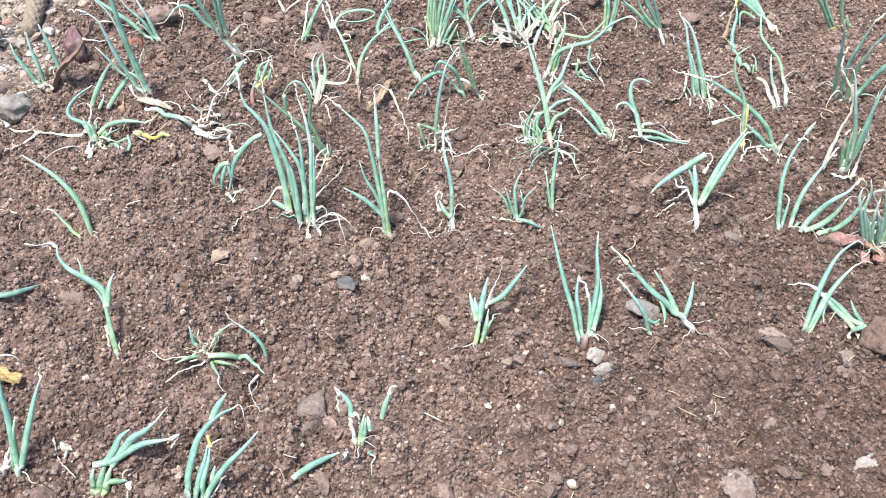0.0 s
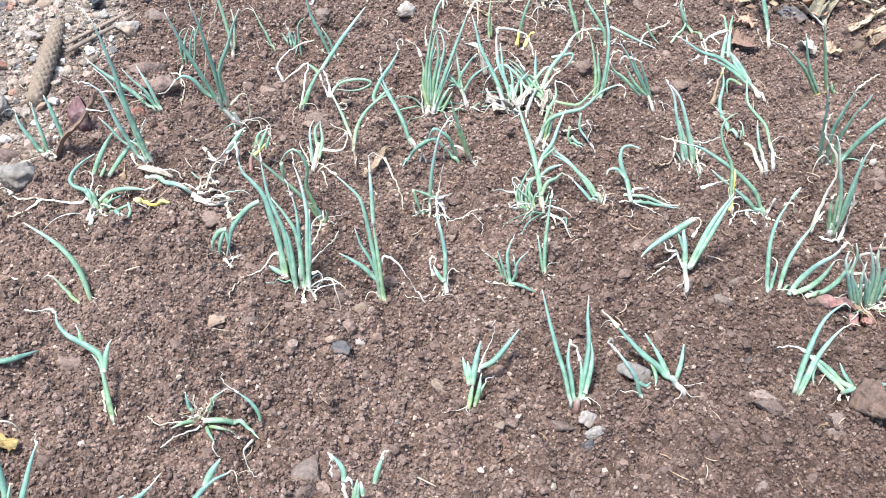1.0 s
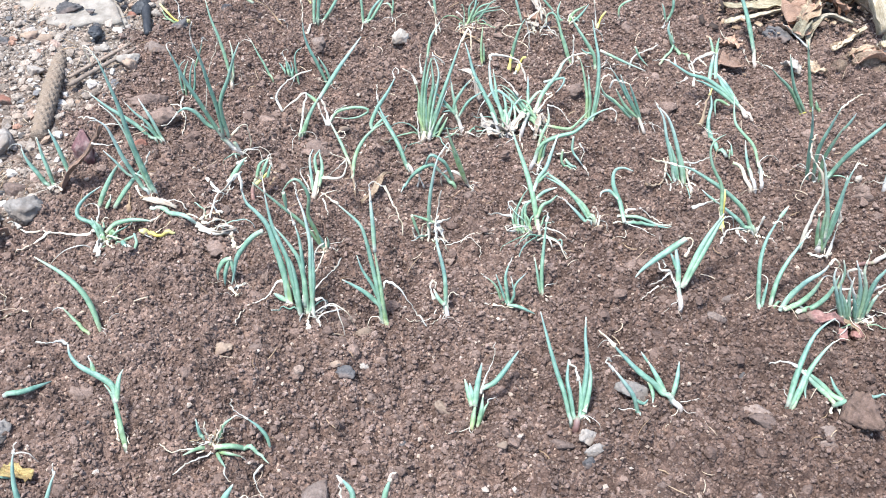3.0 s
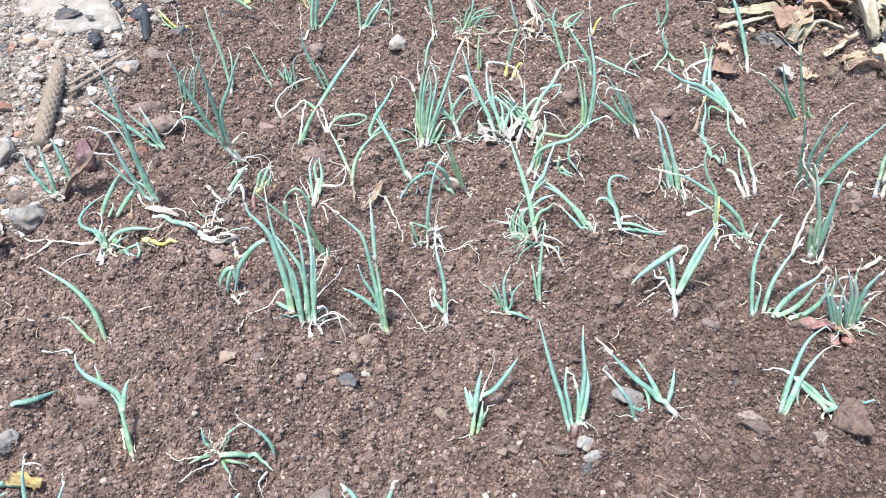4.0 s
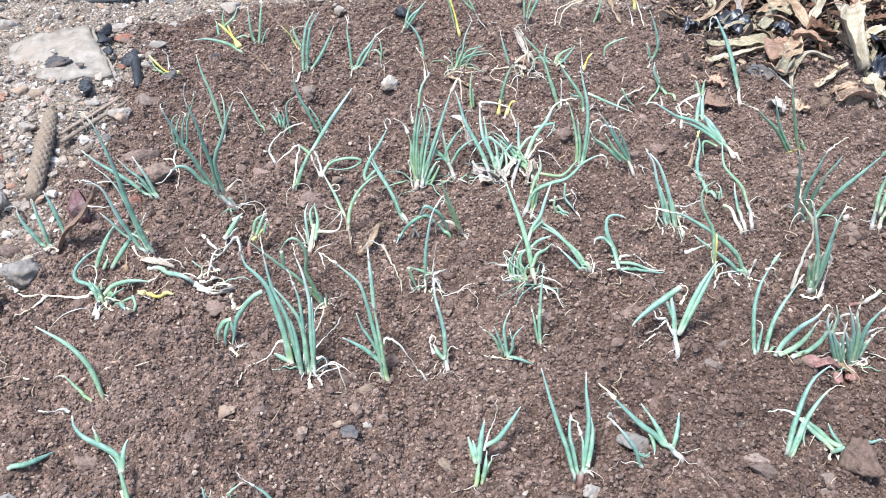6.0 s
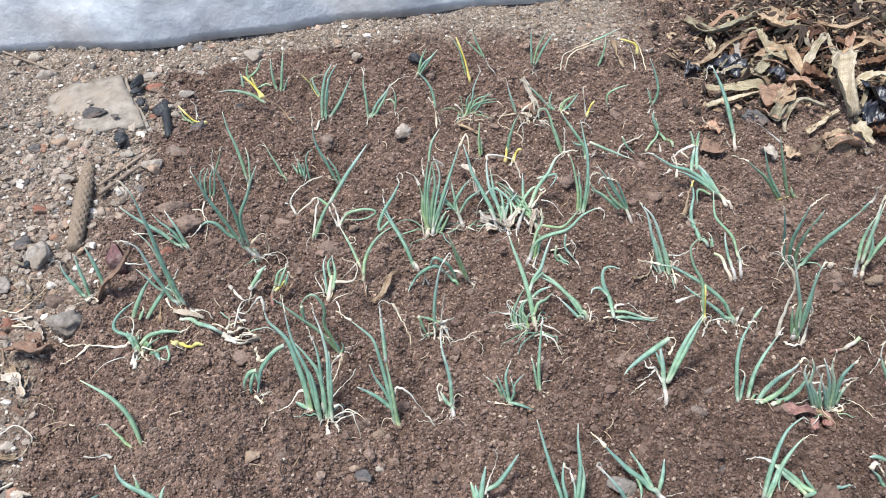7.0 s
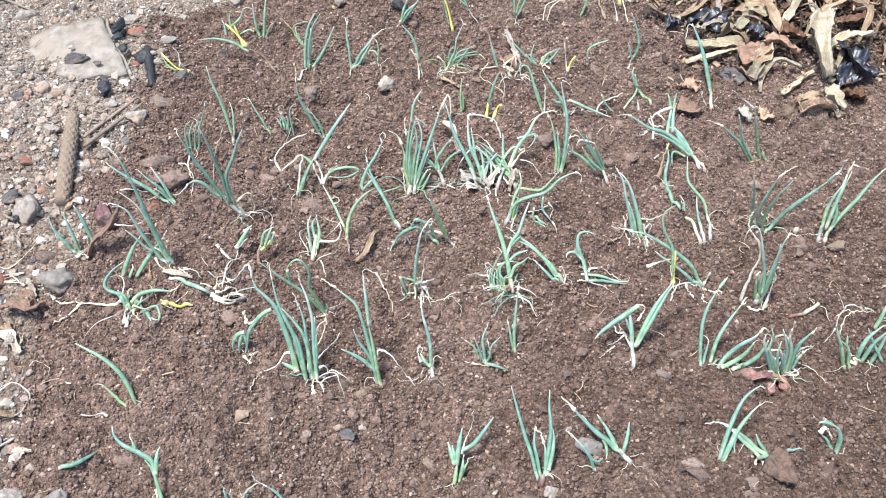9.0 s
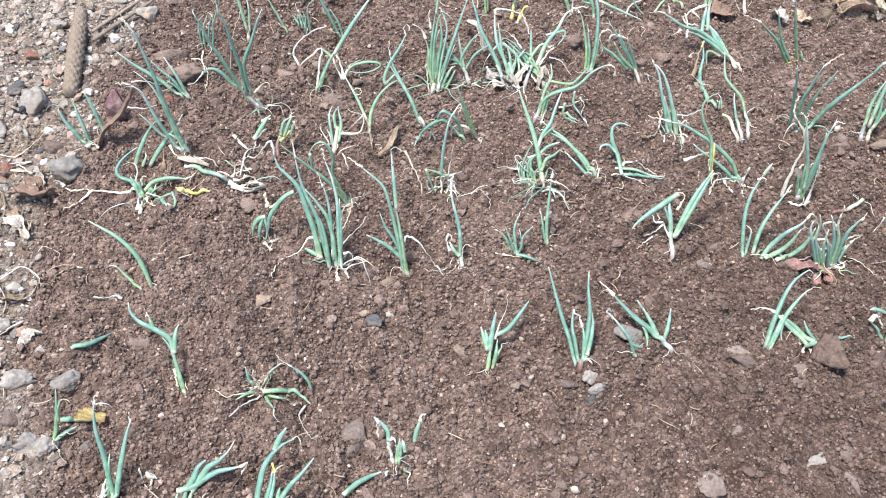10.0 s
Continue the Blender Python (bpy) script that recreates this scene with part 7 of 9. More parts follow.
onion(-0.112, 1.078, "forked light green onion leaves on a tan stem", [
    ("d", 7, (0.1, -0, -0.8), (3.1, 105, 51), (2.4, 108, 39)),
    ("v", 6, (-0.9, 3.4, 2.9), (3.7, 122, 36), (3.9, 127, 34)),
    ("l", 7, (-0.5, 1.8, 1.5), (3.3, 83, 40), (2.8, 59, 37), (2.4, 40, 28), (1.6, 25, 20)),
    ("w", 4, (-2.7, 6.2, 5.3), (1, 20, 15), (0.7, 118, 36), (1.1, -179, -1)),
    ("w", 3, (-1.3, 4.1, 3.5), (2.5, -140, -29), (1.7, -144, -26)),
])
onion(-0.168, 1.062, "drooping blue-green onion leaves over bare soil", [
    ("s", 10, (-0.1, -0.2, -0.9), (2.6, 81, 54), (2.3, 79, 41)),
    ("v", 7, (-0.1, 0.6, -0.2), (3.3, 104, 51), (2.3, 100, 41), (1.4, 66, 40)),
    ("g", 7, (0.6, 1.3, 1.2), (2.7, 81, 41), (2.3, 106, 41)),
    ("w", 6, (0.9, 2.3, 2.1), (2.3, 0, -1), (1.4, 32, 26), (1.8, 99, 42), (2.4, 164, 14)),
    ("g", 6, (0.2, 2.7, 2.4), (2.2, 103, 42), (1.4, 56, 37)),
    ("w", 6, (0.2, 0.3, -0.5), (2.5, 70, 54), (1.4, 63, 38)),
], tuft=(5, 4, "w"))
onion(-0.21, 1.209, "onion plant with a zigzag dried white leaf", [
    ("l", 10, (-0, -0.2, -1.1), (3.8, 57, 53), (2.6, 57, 43), (2.1, 49, 40)),
    ("l", 9, (0.3, -0, -0.8), (3.7, 59, 53), (2.3, 63, 45)),
    ("v", 9, (2.9, 3.9, 4.3), (2.7, 47, 41), (2.8, 48, 40), (3.4, 45, 38), (2.6, 45, 38)),
    ("w", 7, (-0, 0.3, -0.5), (4, 78, 56), (2.9, 81, 48), (4.5, -151, -29)),
    ("w", 5, (-2.7, 2.5, 2.8), (2.4, 123, 43), (2.4, 47, 40), (2.4, 27, 27), (2.2, 13, 14)),
    ("w", 4, (-4.5, 3.8, 4.3), (1.2, -2, -4)),
    ("w", 7, (4.3, 1.2, 1.3), (2.3, 126, 43), (1.5, 125, 43)),
    ("w", 7, (4.6, 1.2, 1.3), (2.6, 112, 47), (1.7, 120, 44)),
    ("g", 6, (4.4, 1.3, 1.4), (2.4, 44, 39), (2.5, 12, 13), (1.9, -1, -1), (0.7, -33, -32), (1.7, -158, -23), (1.9, -174, -7), (1.7, 177, 5)),
    ("w", 7, (4.4, 1.2, 1.3), (2.5, 53, 43), (1.9, 21, 21)),
    ("l", 7, (2.6, 3.5, 3.9), (1, 148, 32), (1.3, 155, 25)),
])
onion(-0.25, 1.049, "cut onion stub lying on the soil", [
    ("p", 9, (-0, -0.8, -0.5), (2.2, 97, 48), (1.6, 56, 55)),
    ("g", 8, (0.4, 1.5, 2.6), (1.9, 64, 57), (1.2, 22, 34)),
    ("g", 8, (0.9, 1.4, 2.4), (1.9, 54, 55), (1.4, 48, 52)),
    ("g", 7, (1.9, 1.5, 2.6), (1.9, 64, 57)),
    ("y", 7, (0.3, 1, 1.8), (1.3, 27, 35), (1, 30, 42)),
    ("w", 5, (2.4, 2.5, 4.4), (0.9, -46, -54)),
    ("d", 6, (2.2, 1, 1.8), (1.3, 36, 43)),
], "onion_stub", "onion")
onion(-0.286, 1.048, "withered tan onion leaf lying on soil", [
    ("w", 5, (-3.3, 2.2, 2.2), (1.5, -49, -18), (2, -47, 4), (1.1, 11, -34), (1.3, 85, -5), (1.3, 101, 44)),
    ("g", 9, (0, 2, 2), (1.7, 49, 37), (1.6, 48, 37), (0.8, 36, 30)),
    ("w", 10, (-0.2, 1.8, 1.8), (1.4, 29, 26), (1, 30, 26)),
    ("w", 6, (0.9, 3.7, 3.7), (1, 22, 21), (0.6, -5, -5)),
    ("w", 4, (-1, -0.3, 1.8), (1.3, 131, 3), (2.5, 128, 3)),
    ("w", 5, (-0.9, -3.2, 2.3), (2, 81, -27), (0.8, 60, 21)),
], "withered_leaf", "dry leaf", "")
onion(-0.292, 0.973, "limp onion plant lying flat with white roots", [
    ("v", 9, (-8.5, 2.3, 1.3), (3, -19, 0), (3.9, -39, 23), (2.1, 9, -50), (1.6, 9, -39)),
    ("w", 11, (-1.7, -0.9, 1.4), (2.1, -10, -25), (1.6, -3, -9), (1.9, 26, 3)),
    ("w", 9, (-1.2, -1.4, 1.1), (2.3, -26, 2), (2.4, 35, -24)),
    ("w", 7, (-1.2, -0.2, 1.1), (1.2, 5, -4), (1, 66, -1)),
    ("w", 7, (0.3, 0.6, 1), (1.3, 40, -29), (1.3, -48, -6)),
    ("w", 6, (-1.3, 0.2, 1.2), (2.1, 89, -14), (1.2, 14, 57)),
    ("w", 5, (1.2, 2.1, 1), (1, 167, 11), (2.1, 122, -9)),
    ("w", 9, (-0.2, -0.3, -0.6), (1.8, 16, 38), (2, -16, 6)),
    ("w", 6, (-1.2, 1.6, -0.4), (2.1, 2, 54), (1.1, -8, -18)),
], tuft=(5, 5, "wv"))
onion(-0.147, 0.829, "dense clump of tall upright green onion leaves", [
    ("g", 11, (-2.2, 0.7, 1.1), (3.9, 106, 58), (3.5, 121, 54), (2.7, 123, 53), (2.1, 148, 42), (1.7, 153, 35), (1.8, 124, 54)),
    ("w", 7, (-7.8, 8, 13.1), (2, 109, 55), (1.7, -151, -38), (1.4, -152, -37), (1, 176, 6)),
    ("g", 11, (-0.8, 0.1, -0.6), (4.4, 113, 62), (3.1, 114, 56), (2.3, 129, 51), (2.2, 131, 51), (2.2, 117, 55), (2.3, 111, 57)),
    ("w", 6, (-5.1, 7.9, 12.8), (2.5, 103, 58), (0.6, -139, -47)),
    ("g", 10, (-0.7, 0.2, -0.4), (3.3, 108, 64), (3.1, 110, 57), (2.3, 131, 50)),
    ("g", 11, (0.1, 0.2, -0.4), (4.2, 101, 63), (3, 113, 56), (1.9, 138, 48), (2.2, 147, 42), (1.3, 150, 38)),
    ("v", 10, (0.8, 0.1, -0.6), (5.2, 98, 63), (4.3, 93, 58), (3, 110, 56), (1.7, 121, 55), (1.5, 129, 52)),
    ("w", 5, (-1.2, 7.8, 12.6), (1.8, 116, 57)),
    ("g", 9, (-0.2, 0.7, 1.1), (5.2, 97, 58), (3.2, 105, 58), (1.9, 121, 54)),
    ("w", 5, (-1.5, 5.9, 9.6), (2.2, 126, 52)),
    ("g", 9, (0.3, 0.3, -0.3), (4.1, 75, 63), (3.4, 93, 59), (2.5, 94, 58)),
    ("l", 9, (-1.9, 0.6, 0.9), (2.8, 110, 58), (2.6, 112, 56)),
    ("g", 8, (-2.5, 1, 1.7), (0.8, 164, 19), (1, 162, 27)),
    ("w", 5, (-2.4, 2.3, 3.7), (1.2, -177, -3), (1.5, -141, -46), (1.2, -151, -38), (2.3, -164, -24), (1.8, -119, -6), (1.6, -92, 6)),
    ("w", 5, (0.6, 2.6, 4.3), (1.7, 43, 46), (1.8, 57, 54), (1.7, 73, 57)),
    ("w", 5, (0.8, 3.2, 5.1), (2.2, 78, 59), (1.5, 28, 38)),
    ("w", 4, (0.9, 1.8, 3), (2.3, 32, 39), (1.3, 25, 35), (1.6, 44, 48)),
    ("w", 6, (1.1, 1.1, 1.9), (0.9, 9, 8), (1.1, -59, -55), (1.1, -145, -42)),
    ("w", 9, (0.6, -2.4, 0.4), (1.8, 104, -13), (0.9, 77, 15)),
    ("w", 6, (0.7, -0.2, -1.2), (0.9, -18, 31), (2.8, -75, 37)),
    ("w", 5, (-0.8, -0.8, -0.4), (1.1, 48, 18)),
    ("w", 5, (-0.5, 0.9, 1.5), (3, 86, 58), (1.7, 69, 56)),
], tuft=(6, 5, "wv"))
onion(-0.138, 0.953, "light green onion leaves curved over to one side", [
    ("l", 7, (-0.1, 0, -0.8), (3.4, 169, 62), (2.6, 170, 53), (2.7, 173, 44), (2.6, 172, 44), (2.7, 173, 45)),
    ("l", 8, (-0.3, 0, -0.6), (3.5, 158, 74), (2.5, 160, 68), (2.8, 56, 81), (1.7, 157, 71), (1.4, 171, 50), (1.2, -176, -27), (2, -168, -58)),
    ("g", 8, (-5, 1.1, 8.6), (1.7, -53, -83), (1.1, -66, -81)),
    ("g", 6, (0.1, 0, -0.7), (2.5, 163, 72), (1.6, 169, 56)),
    ("w", 5, (0.1, -0.3, -0.7), (1.1, -153, 41), (1, -137, 30)),
    ("w", 4, (0.3, 0.1, -0.3), (0.9, -23, -11), (0.9, 26, 46)),
    ("l", 6, (0, -0, -0.9), (2, 22, 79), (0.9, 150, 75)),
])
onion(-0.241, 0.862, "drooping blue-green onion leaves over bare soil", [
    ("g", 10, (3.8, 3.3, 7), (1.4, -164, -27), (2, -155, -43), (1.8, -142, -52), (2.1, -114, -63), (1.4, -120, -62)),
    ("g", 9, (-0.2, 1.7, 3.7), (1.1, -171, -22), (1.5, -141, -53), (1.2, -97, -65)),
    ("g", 9, (-0.5, 1.7, 3.5), (1.9, -122, -59), (1.6, -99, -65)),
    ("g", 7, (-0.3, 1.7, 3.5), (1.4, -66, -60), (1, -77, -65)),
    ("w", 6, (0.5, 2.3, 4.9), (2, 15, 29), (2.3, 11, 23)),
    ("w", 8, (0.3, 2.3, 5), (1.5, 117, 61), (0.4, 56, 61)),
    ("w", 7, (-0.7, 0.1, -0.6), (1.4, -42, 27), (0.9, -48, 10)),
    ("w", 6, (-0.2, 0.1, -0.5), (1.4, 8, 46), (0.7, 3, 6)),
])
onion(-0.052, 0.837, "tall onion plant with a broken whitish tip", [
    ("l", 10, (0.1, -0, -0.9), (4.7, 109, 68), (3.6, 110, 62), (2.7, 111, 62)),
    ("v", 9, (-1.4, 4.2, 8.4), (3.3, 100, 64), (2.6, 103, 63), (1.9, 99, 64)),
    ("w", 6, (-1.9, 7, 14.1), (1.9, 105, 64), (0.7, 15, 27), (1.4, -9, -18)),
    ("w", 4, (-0.3, 7.8, 15.8), (2.6, -42, -54), (2.3, -46, -55), (1.5, -85, -64)),
    ("g", 10, (-0.3, 0.1, -0.7), (4.4, 110, 68), (3.7, 115, 61), (3.2, 119, 61), (2.3, 128, 57), (2.1, 157, 39), (1.8, 159, 35)),
    ("w", 5, (-5.8, 6.7, 13.6), (2.5, 162, 31)),
    ("g", 7, (-0.4, 1, 2), (3.2, 135, 55), (2.1, 146, 49), (2.1, 131, 57)),
    ("g", 8, (-0.4, 1, 1.9), (2.4, 158, 39), (1.9, 164, 30), (1.9, 167, 24)),
    ("w", 5, (-0.2, 2.1, 4.2), (1, 71, 64), (1.3, -10, -20), (1.8, -27, -42), (2.2, -33, -48), (2.6, -38, -39)),
    ("l", 8, (0.3, -0, -0.8), (3.2, 117, 68), (1.9, 111, 62)),
])
onion(-0.381, 0.781, "blue-green onion leaf lying on bare soil", [
    ("g", 11, (0.2, -0.4, -1), (4.8, 125, 59), (3.6, 150, 43), (4.3, 162, 27)),
    ("l", 6, (-0.8, -1.1, -0.6), (3.2, 144, 30), (2, 152, 41)),
], "onion_leaf", "onion leaf")
onion(-0.433, 0.685, "blue-green onion leaf lying on bare soil", [
    ("g", 8, (-2, -1, 0.6), (2.3, 21, 1), (3.2, 56, -24)),
], "onion_leaf", "onion leaf")
onion(-0.309, 0.622, "thin twisted green onion plant with a dry tip", [
    ("l", 8, (0, -0, -0.8), (2.4, 113, 53), (1.8, 112, 38), (1.5, 113, 38), (1.2, 125, 34), (1.1, 139, 29)),
    ("g", 9, (-1.5, 3.7, 3.1), (1.5, 104, 39), (1.1, 143, 27), (1.5, 158, 18), (2, 160, 16), (1.5, 141, 27), (1.2, 109, 39)),
    ("g", 8, (-1.4, 3.8, 3.2), (1.6, 90, 40), (1.2, 80, 39), (0.7, 59, 36)),
    ("l", 6, (-4, 6, 5), (0.8, 114, 39), (0.7, 119, 37)),
    ("w", 5, (-1.4, 2.4, 2), (0.9, -72, -38), (1.5, -76, -39)),
    ("l", 6, (-0.1, 0.4, -0.5), (2.5, 115, 53), (1.8, 114, 37)),
    ("w", 5, (-10.4, 13.5, 1), (1, 168, 11), (1.5, -167, -1), (1.4, 166, -1)),
])
onion(-0.375, 1.022, "dense clump of tall upright green onion leaves", [
    ("g", 12, (0, -0, -0.8), (3.9, 151, 73), (4.4, 145, 71), (4.9, 133, 75), (3, 141, 73), (3.1, 144, 72), (1.8, 153, 66)),
    ("w", 5, (-5, 3.6, 18.6), (1.5, 152, 66), (0.9, 177, 13), (0.8, -28, -67), (1.7, -35, -71)),
    ("v", 8, (-0.8, -0.3, -0.8), (3.7, 154, 61), (2.9, 158, 63), (2.9, 150, 69), (2.1, 153, 66), (1.5, 172, 38)),
    ("w", 4, (-6.5, 2.1, 10.6), (1, 179, 15), (1.1, -179, -6)),
    ("v", 6, (-0.5, -0.2, -0.2), (4.5, 141, 70), (5.1, 142, 72), (2.7, 160, 61), (2.2, 169, 43)),
    ("g", 9, (-7.9, -1.2, -1.7), (1.9, 61, 51), (2.9, 52, 48), (2.1, 41, 44)),
    ("g", 9, (-5.8, -1.2, -1.7), (2.4, 43, 44), (2.1, 40, 42), (2.1, 35, 40), (1.3, 40, 43)),
    ("w", 5, (-0.6, 1, 5.2), (1.2, 22, 61), (2, -159, -62)),
    ("g", 6, (-6.8, -1.5, -1.6), (1.7, 65, 39)),
    ("g", 8, (-0.1, 0, -0.6), (2.9, 159, 67), (1.7, 172, 37)),
    ("v", 5, (-2.8, 0.5, 2.4), (1.2, 173, 37), (2.1, 165, 53), (1.9, 168, 48)),
    ("d", 10, (-3.4, -2.1, -1.5), (1.8, 105, 10), (1.4, 50, 67)),
    ("w", 5, (-2.6, 0.2, 1.2), (1.7, -52, -28), (1.2, -41, -13)),
    ("w", 4, (-7.6, 1.4, 7.2), (1.6, -1, -7), (1.5, 1, 8), (1.3, 6, 25)),
    ("w", 6, (0.4, -0.2, -0.8), (2.1, -42, 26), (1.7, -42, -1)),
    ("w", 4, (0.6, -1.1, -0.6), (2.3, 11, 5), (2.1, -41, -10)),
    ("w", 5, (0.8, 0.6, -1.8), (1.2, -12, 3), (3.8, -80, 33)),
])
onion(-0.415, 1.18, "bushy onion plant with blue-green leaves and white tips", [
    ("g", 9, (-0.2, -0.3, -0.8), (4, 160, 42), (3.1, 166, 32), (2.5, 167, 30), (2.7, 164, 36)),
    ("w", 4, (-9.7, 2.5, 6.3), (0.9, 166, 39)),
    ("g", 7, (0.3, -0.1, -1), (3.9, 151, 58), (2.6, 162, 38), (1.7, 158, 45)),
    ("w", 3, (-4.6, 2, 5.1), (1, 156, 49)),
    ("v", 8, (0.7, -0.1, -1), (4.1, 144, 63), (2.3, 145, 55), (1.7, 147, 54)),
    ("w", 4, (-8.3, 0.8, 2.1), (2.1, 2, 5), (2.8, -4, -11), (1.5, 13, 31), (1.1, 99, 68), (1.8, -77, -68)),
    ("g", 6, (0.2, -0, -0.8), (2.6, 158, 56), (1.9, 166, 33)),
])
onion(-0.291, 1.148, "onion plant with spreading blue-green leaves", [
    ("s", 13, (0.3, -0, -1.1), (2.6, 179, 67), (2, 180, 51)),
    ("s", 9, (0.6, 0, -0.6), (2.8, 179, 73)),
    ("g", 11, (-1.8, 0, 2.7), (3.5, 178, 67), (3.4, 179, 68), (3.2, 179, 67), (2.7, 179, 73), (3, 179, 72)),
    ("g", 10, (-1.7, 0, 3.1), (4.8, 169, 87), (4.2, 177, 81), (3.5, 177, 82), (3.1, 178, 75)),
    ("w", 4, (-3.8, 0.1, 17.4), (2.2, 151, 88), (1.7, 2, 74)),
    ("g", 10, (-0.9, 0, 2.8), (4.5, 175, 83), (2.5, 3, 81), (3.2, 1, 66), (3.7, 1, 70), (2.5, 1, 66)),
    ("g", 8, (-1.1, 0, 3.9), (2.8, 174, 81), (2.4, 5, 85)),
    ("g", 8, (-2.1, 0, 4.1), (1.9, 179, 30), (2.3, 179, 55), (1.6, 180, 27), (1.8, -180, -32)),
    ("w", 7, (-7.8, 0, 6.9), (2.6, 179, -52), (1.2, 180, -14)),
    ("w", 5, (-0.6, 0, 3.2), (2.6, 1, 46), (0.7, 0, 9), (2.3, -3, -85), (2.1, -172, -87)),
    ("w", 3, (-3.7, 0, 6.6), (3.7, 7, 80), (3.6, 1, 78), (3.7, 1, 68), (1.8, 2, 69), (1.7, 179, 73)),
], tuft=(4, 4, "wv"))
onion(-0.335, 1.331, "single tall blue-green onion leaf from a white foot", [
    ("s", 8, (-0.1, 0.2, -0.3), (2.4, 86, 76)),
    ("g", 9, (-0.2, 0.7, 1.9), (3.6, 121, 66), (3.2, 129, 64), (2.9, 136, 61), (3.1, 123, 66)),
    ("v", 6, (0.2, 0.7, 1.7), (4.2, 87, 70), (2.1, 118, 66)),
])
onion(-0.273, 1.362, "small thin green onion plant in loose soil", [
    ("g", 6, (0.1, -0.5, -0.9), (3.4, 137, 55), (2.4, 144, 52), (2.2, 141, 55)),
    ("w", 2, (-3.5, 2.5, 5.5), (1.3, 154, 46)),
])
onion(-0.242, 1.377, "small thin green onion plant in loose soil", [
    ("g", 6, (-1.2, -0.5, -0.6), (2.5, 128, 61), (1, 137, 49)),
    ("g", 7, (-0.7, -0.4, -0.8), (3.1, 109, 66), (1.3, 117, 67)),
    ("g", 7, (-0, -0.3, -1.3), (3.1, 125, 69), (1.1, 140, 59)),
    ("g", 6, (0.8, -0.2, -1.4), (4.2, 115, 72), (1.6, 63, 66), (1.2, 16, 35)),
    ("w", 4, (-1.3, 1, 2.6), (1.6, 132, 63), (0.9, 9, 20), (0.8, -61, -66)),
    ("g", 5, (-0.4, -0.3, -1), (2.7, 73, 70), (1.1, 130, 63)),
])
onion(-0.179, 1.368, "single tall blue-green onion leaf from a white foot", [
    ("g", 9, (-0.3, 0, -0.7), (4.6, 152, 63), (3, 151, 59), (2.3, 138, 66), (2.1, 105, 73)),
    ("w", 5, (-4.4, 2.9, 9.9), (2, 82, 73), (1.6, 113, 73)),
    ("g", 7, (0.2, 0, -0.7), (3.3, 142, 70), (2.7, 154, 55)),
])
onion(-0.228, 1.561, "upright blue-green onion plant with pale foot", [
    ("g", 10, (-0.3, -0.5, -0.8), (4.1, 88, 66), (4.5, 66, 66), (3.1, 37, 55)),
    ("g", 10, (0.4, -0.1, -1.1), (4.8, 84, 72), (4, 61, 65), (3.2, 33, 53)),
    ("g", 9, (-0.1, -0, -0.9), (5.3, 61, 69), (3.2, 79, 68)),
    ("g", 8, (1, 0.2, -0.3), (3.6, 22, 52), (3.1, 37, 56), (2.6, 40, 58)),
    ("w", 8, (-1.3, -3.6, -0.4), (3.6, 67, -5)),
    ("g", 6, (-0.5, 1.5, 3.8), (2.1, 144, 53), (1.9, 123, 65)),
])
onion(-0.142, 1.554, "onion plant with spreading blue-green leaves", [
    ("w", 7, (-0.1, -1.5, -0.7), (2.2, 83, 36)),
    ("g", 8, (0.1, 0.1, -0.6), (4.3, 103, 69), (3.2, 109, 64), (2, 80, 65)),
    ("w", 4, (-0.6, 3.6, 7.7), (1.7, 75, 65)),
    ("v", 9, (0.3, 0.1, -0.6), (3.5, 39, 61), (2.7, 28, 46), (2.6, 30, 47)),
    ("w", 4, (4.5, 2.8, 6), (2.5, 15, 30), (1.7, 3, 6)),
    ("g", 8, (0.7, 0.1, -0.6), (3, 29, 57), (3, 36, 52), (2.3, 50, 59)),
    ("w", 3, (1.1, -0.4, -0.2), (3.1, -59, 17)),
])
onion(-0.087, 1.55, "small thin green onion plant in loose soil", [
    ("w", 5, (-0, -0, -0.9), (2.3, 113, 75)),
    ("g", 6, (-0.2, 0.4, 0.9), (2.1, 75, 68), (1.8, 114, 65)),
    ("v", 5, (-0.2, 0.9, 2.1), (1, 158, 45), (0.9, -180, 0)),
])
onion(-0.007, 1.532, "onion plant with a sharply bent green leaf", [
    ("w", 7, (-0.1, -0.5, -0.6), (3.7, 99, 63), (1.9, 128, 63)),
    ("g", 8, (-0.3, 1.3, 3.2), (3, 117, 64), (2.4, 143, 55), (2.2, 158, 42)),
    ("w", 5, (-1.7, 2.1, 5.1), (2.6, -31, -52)),
    ("w", 5, (0.7, 0.3, -0.1), (3, 135, 67)),
])
onion(-0.055, 1.707, "leaning blue-green onion plant with long hollow leaves", [
    ("w", 9, (-0.3, 0, -0.7), (2.7, 36, 69)),
    ("v", 10, (0.4, 0.4, 1.2), (2.7, 26, 55), (3.1, 14, 39)),
    ("g", 9, (0.6, 0.4, 1.2), (3, 54, 70), (2.9, 34, 61)),
    ("g", 9, (0.8, 0.4, 1.2), (3.8, 23, 52), (2.7, 20, 48)),
])
onion(-0.328, 1.66, "upright blue-green onion plant with pale foot", [
    ("g", 10, (-0.6, 0, -1), (4, 123, 71), (3.6, 102, 68)),
    ("g", 10, (0.1, -0, -0.9), (4.4, 70, 72), (4.5, 72, 67)),
    ("v", 6, (0.5, 0.1, -0.6), (3, 32, 64), (1, 19, 38)),
    ("g", 6, (-1.7, 0.4, 1), (1.7, -179, -3), (1.8, -122, 15)),
])
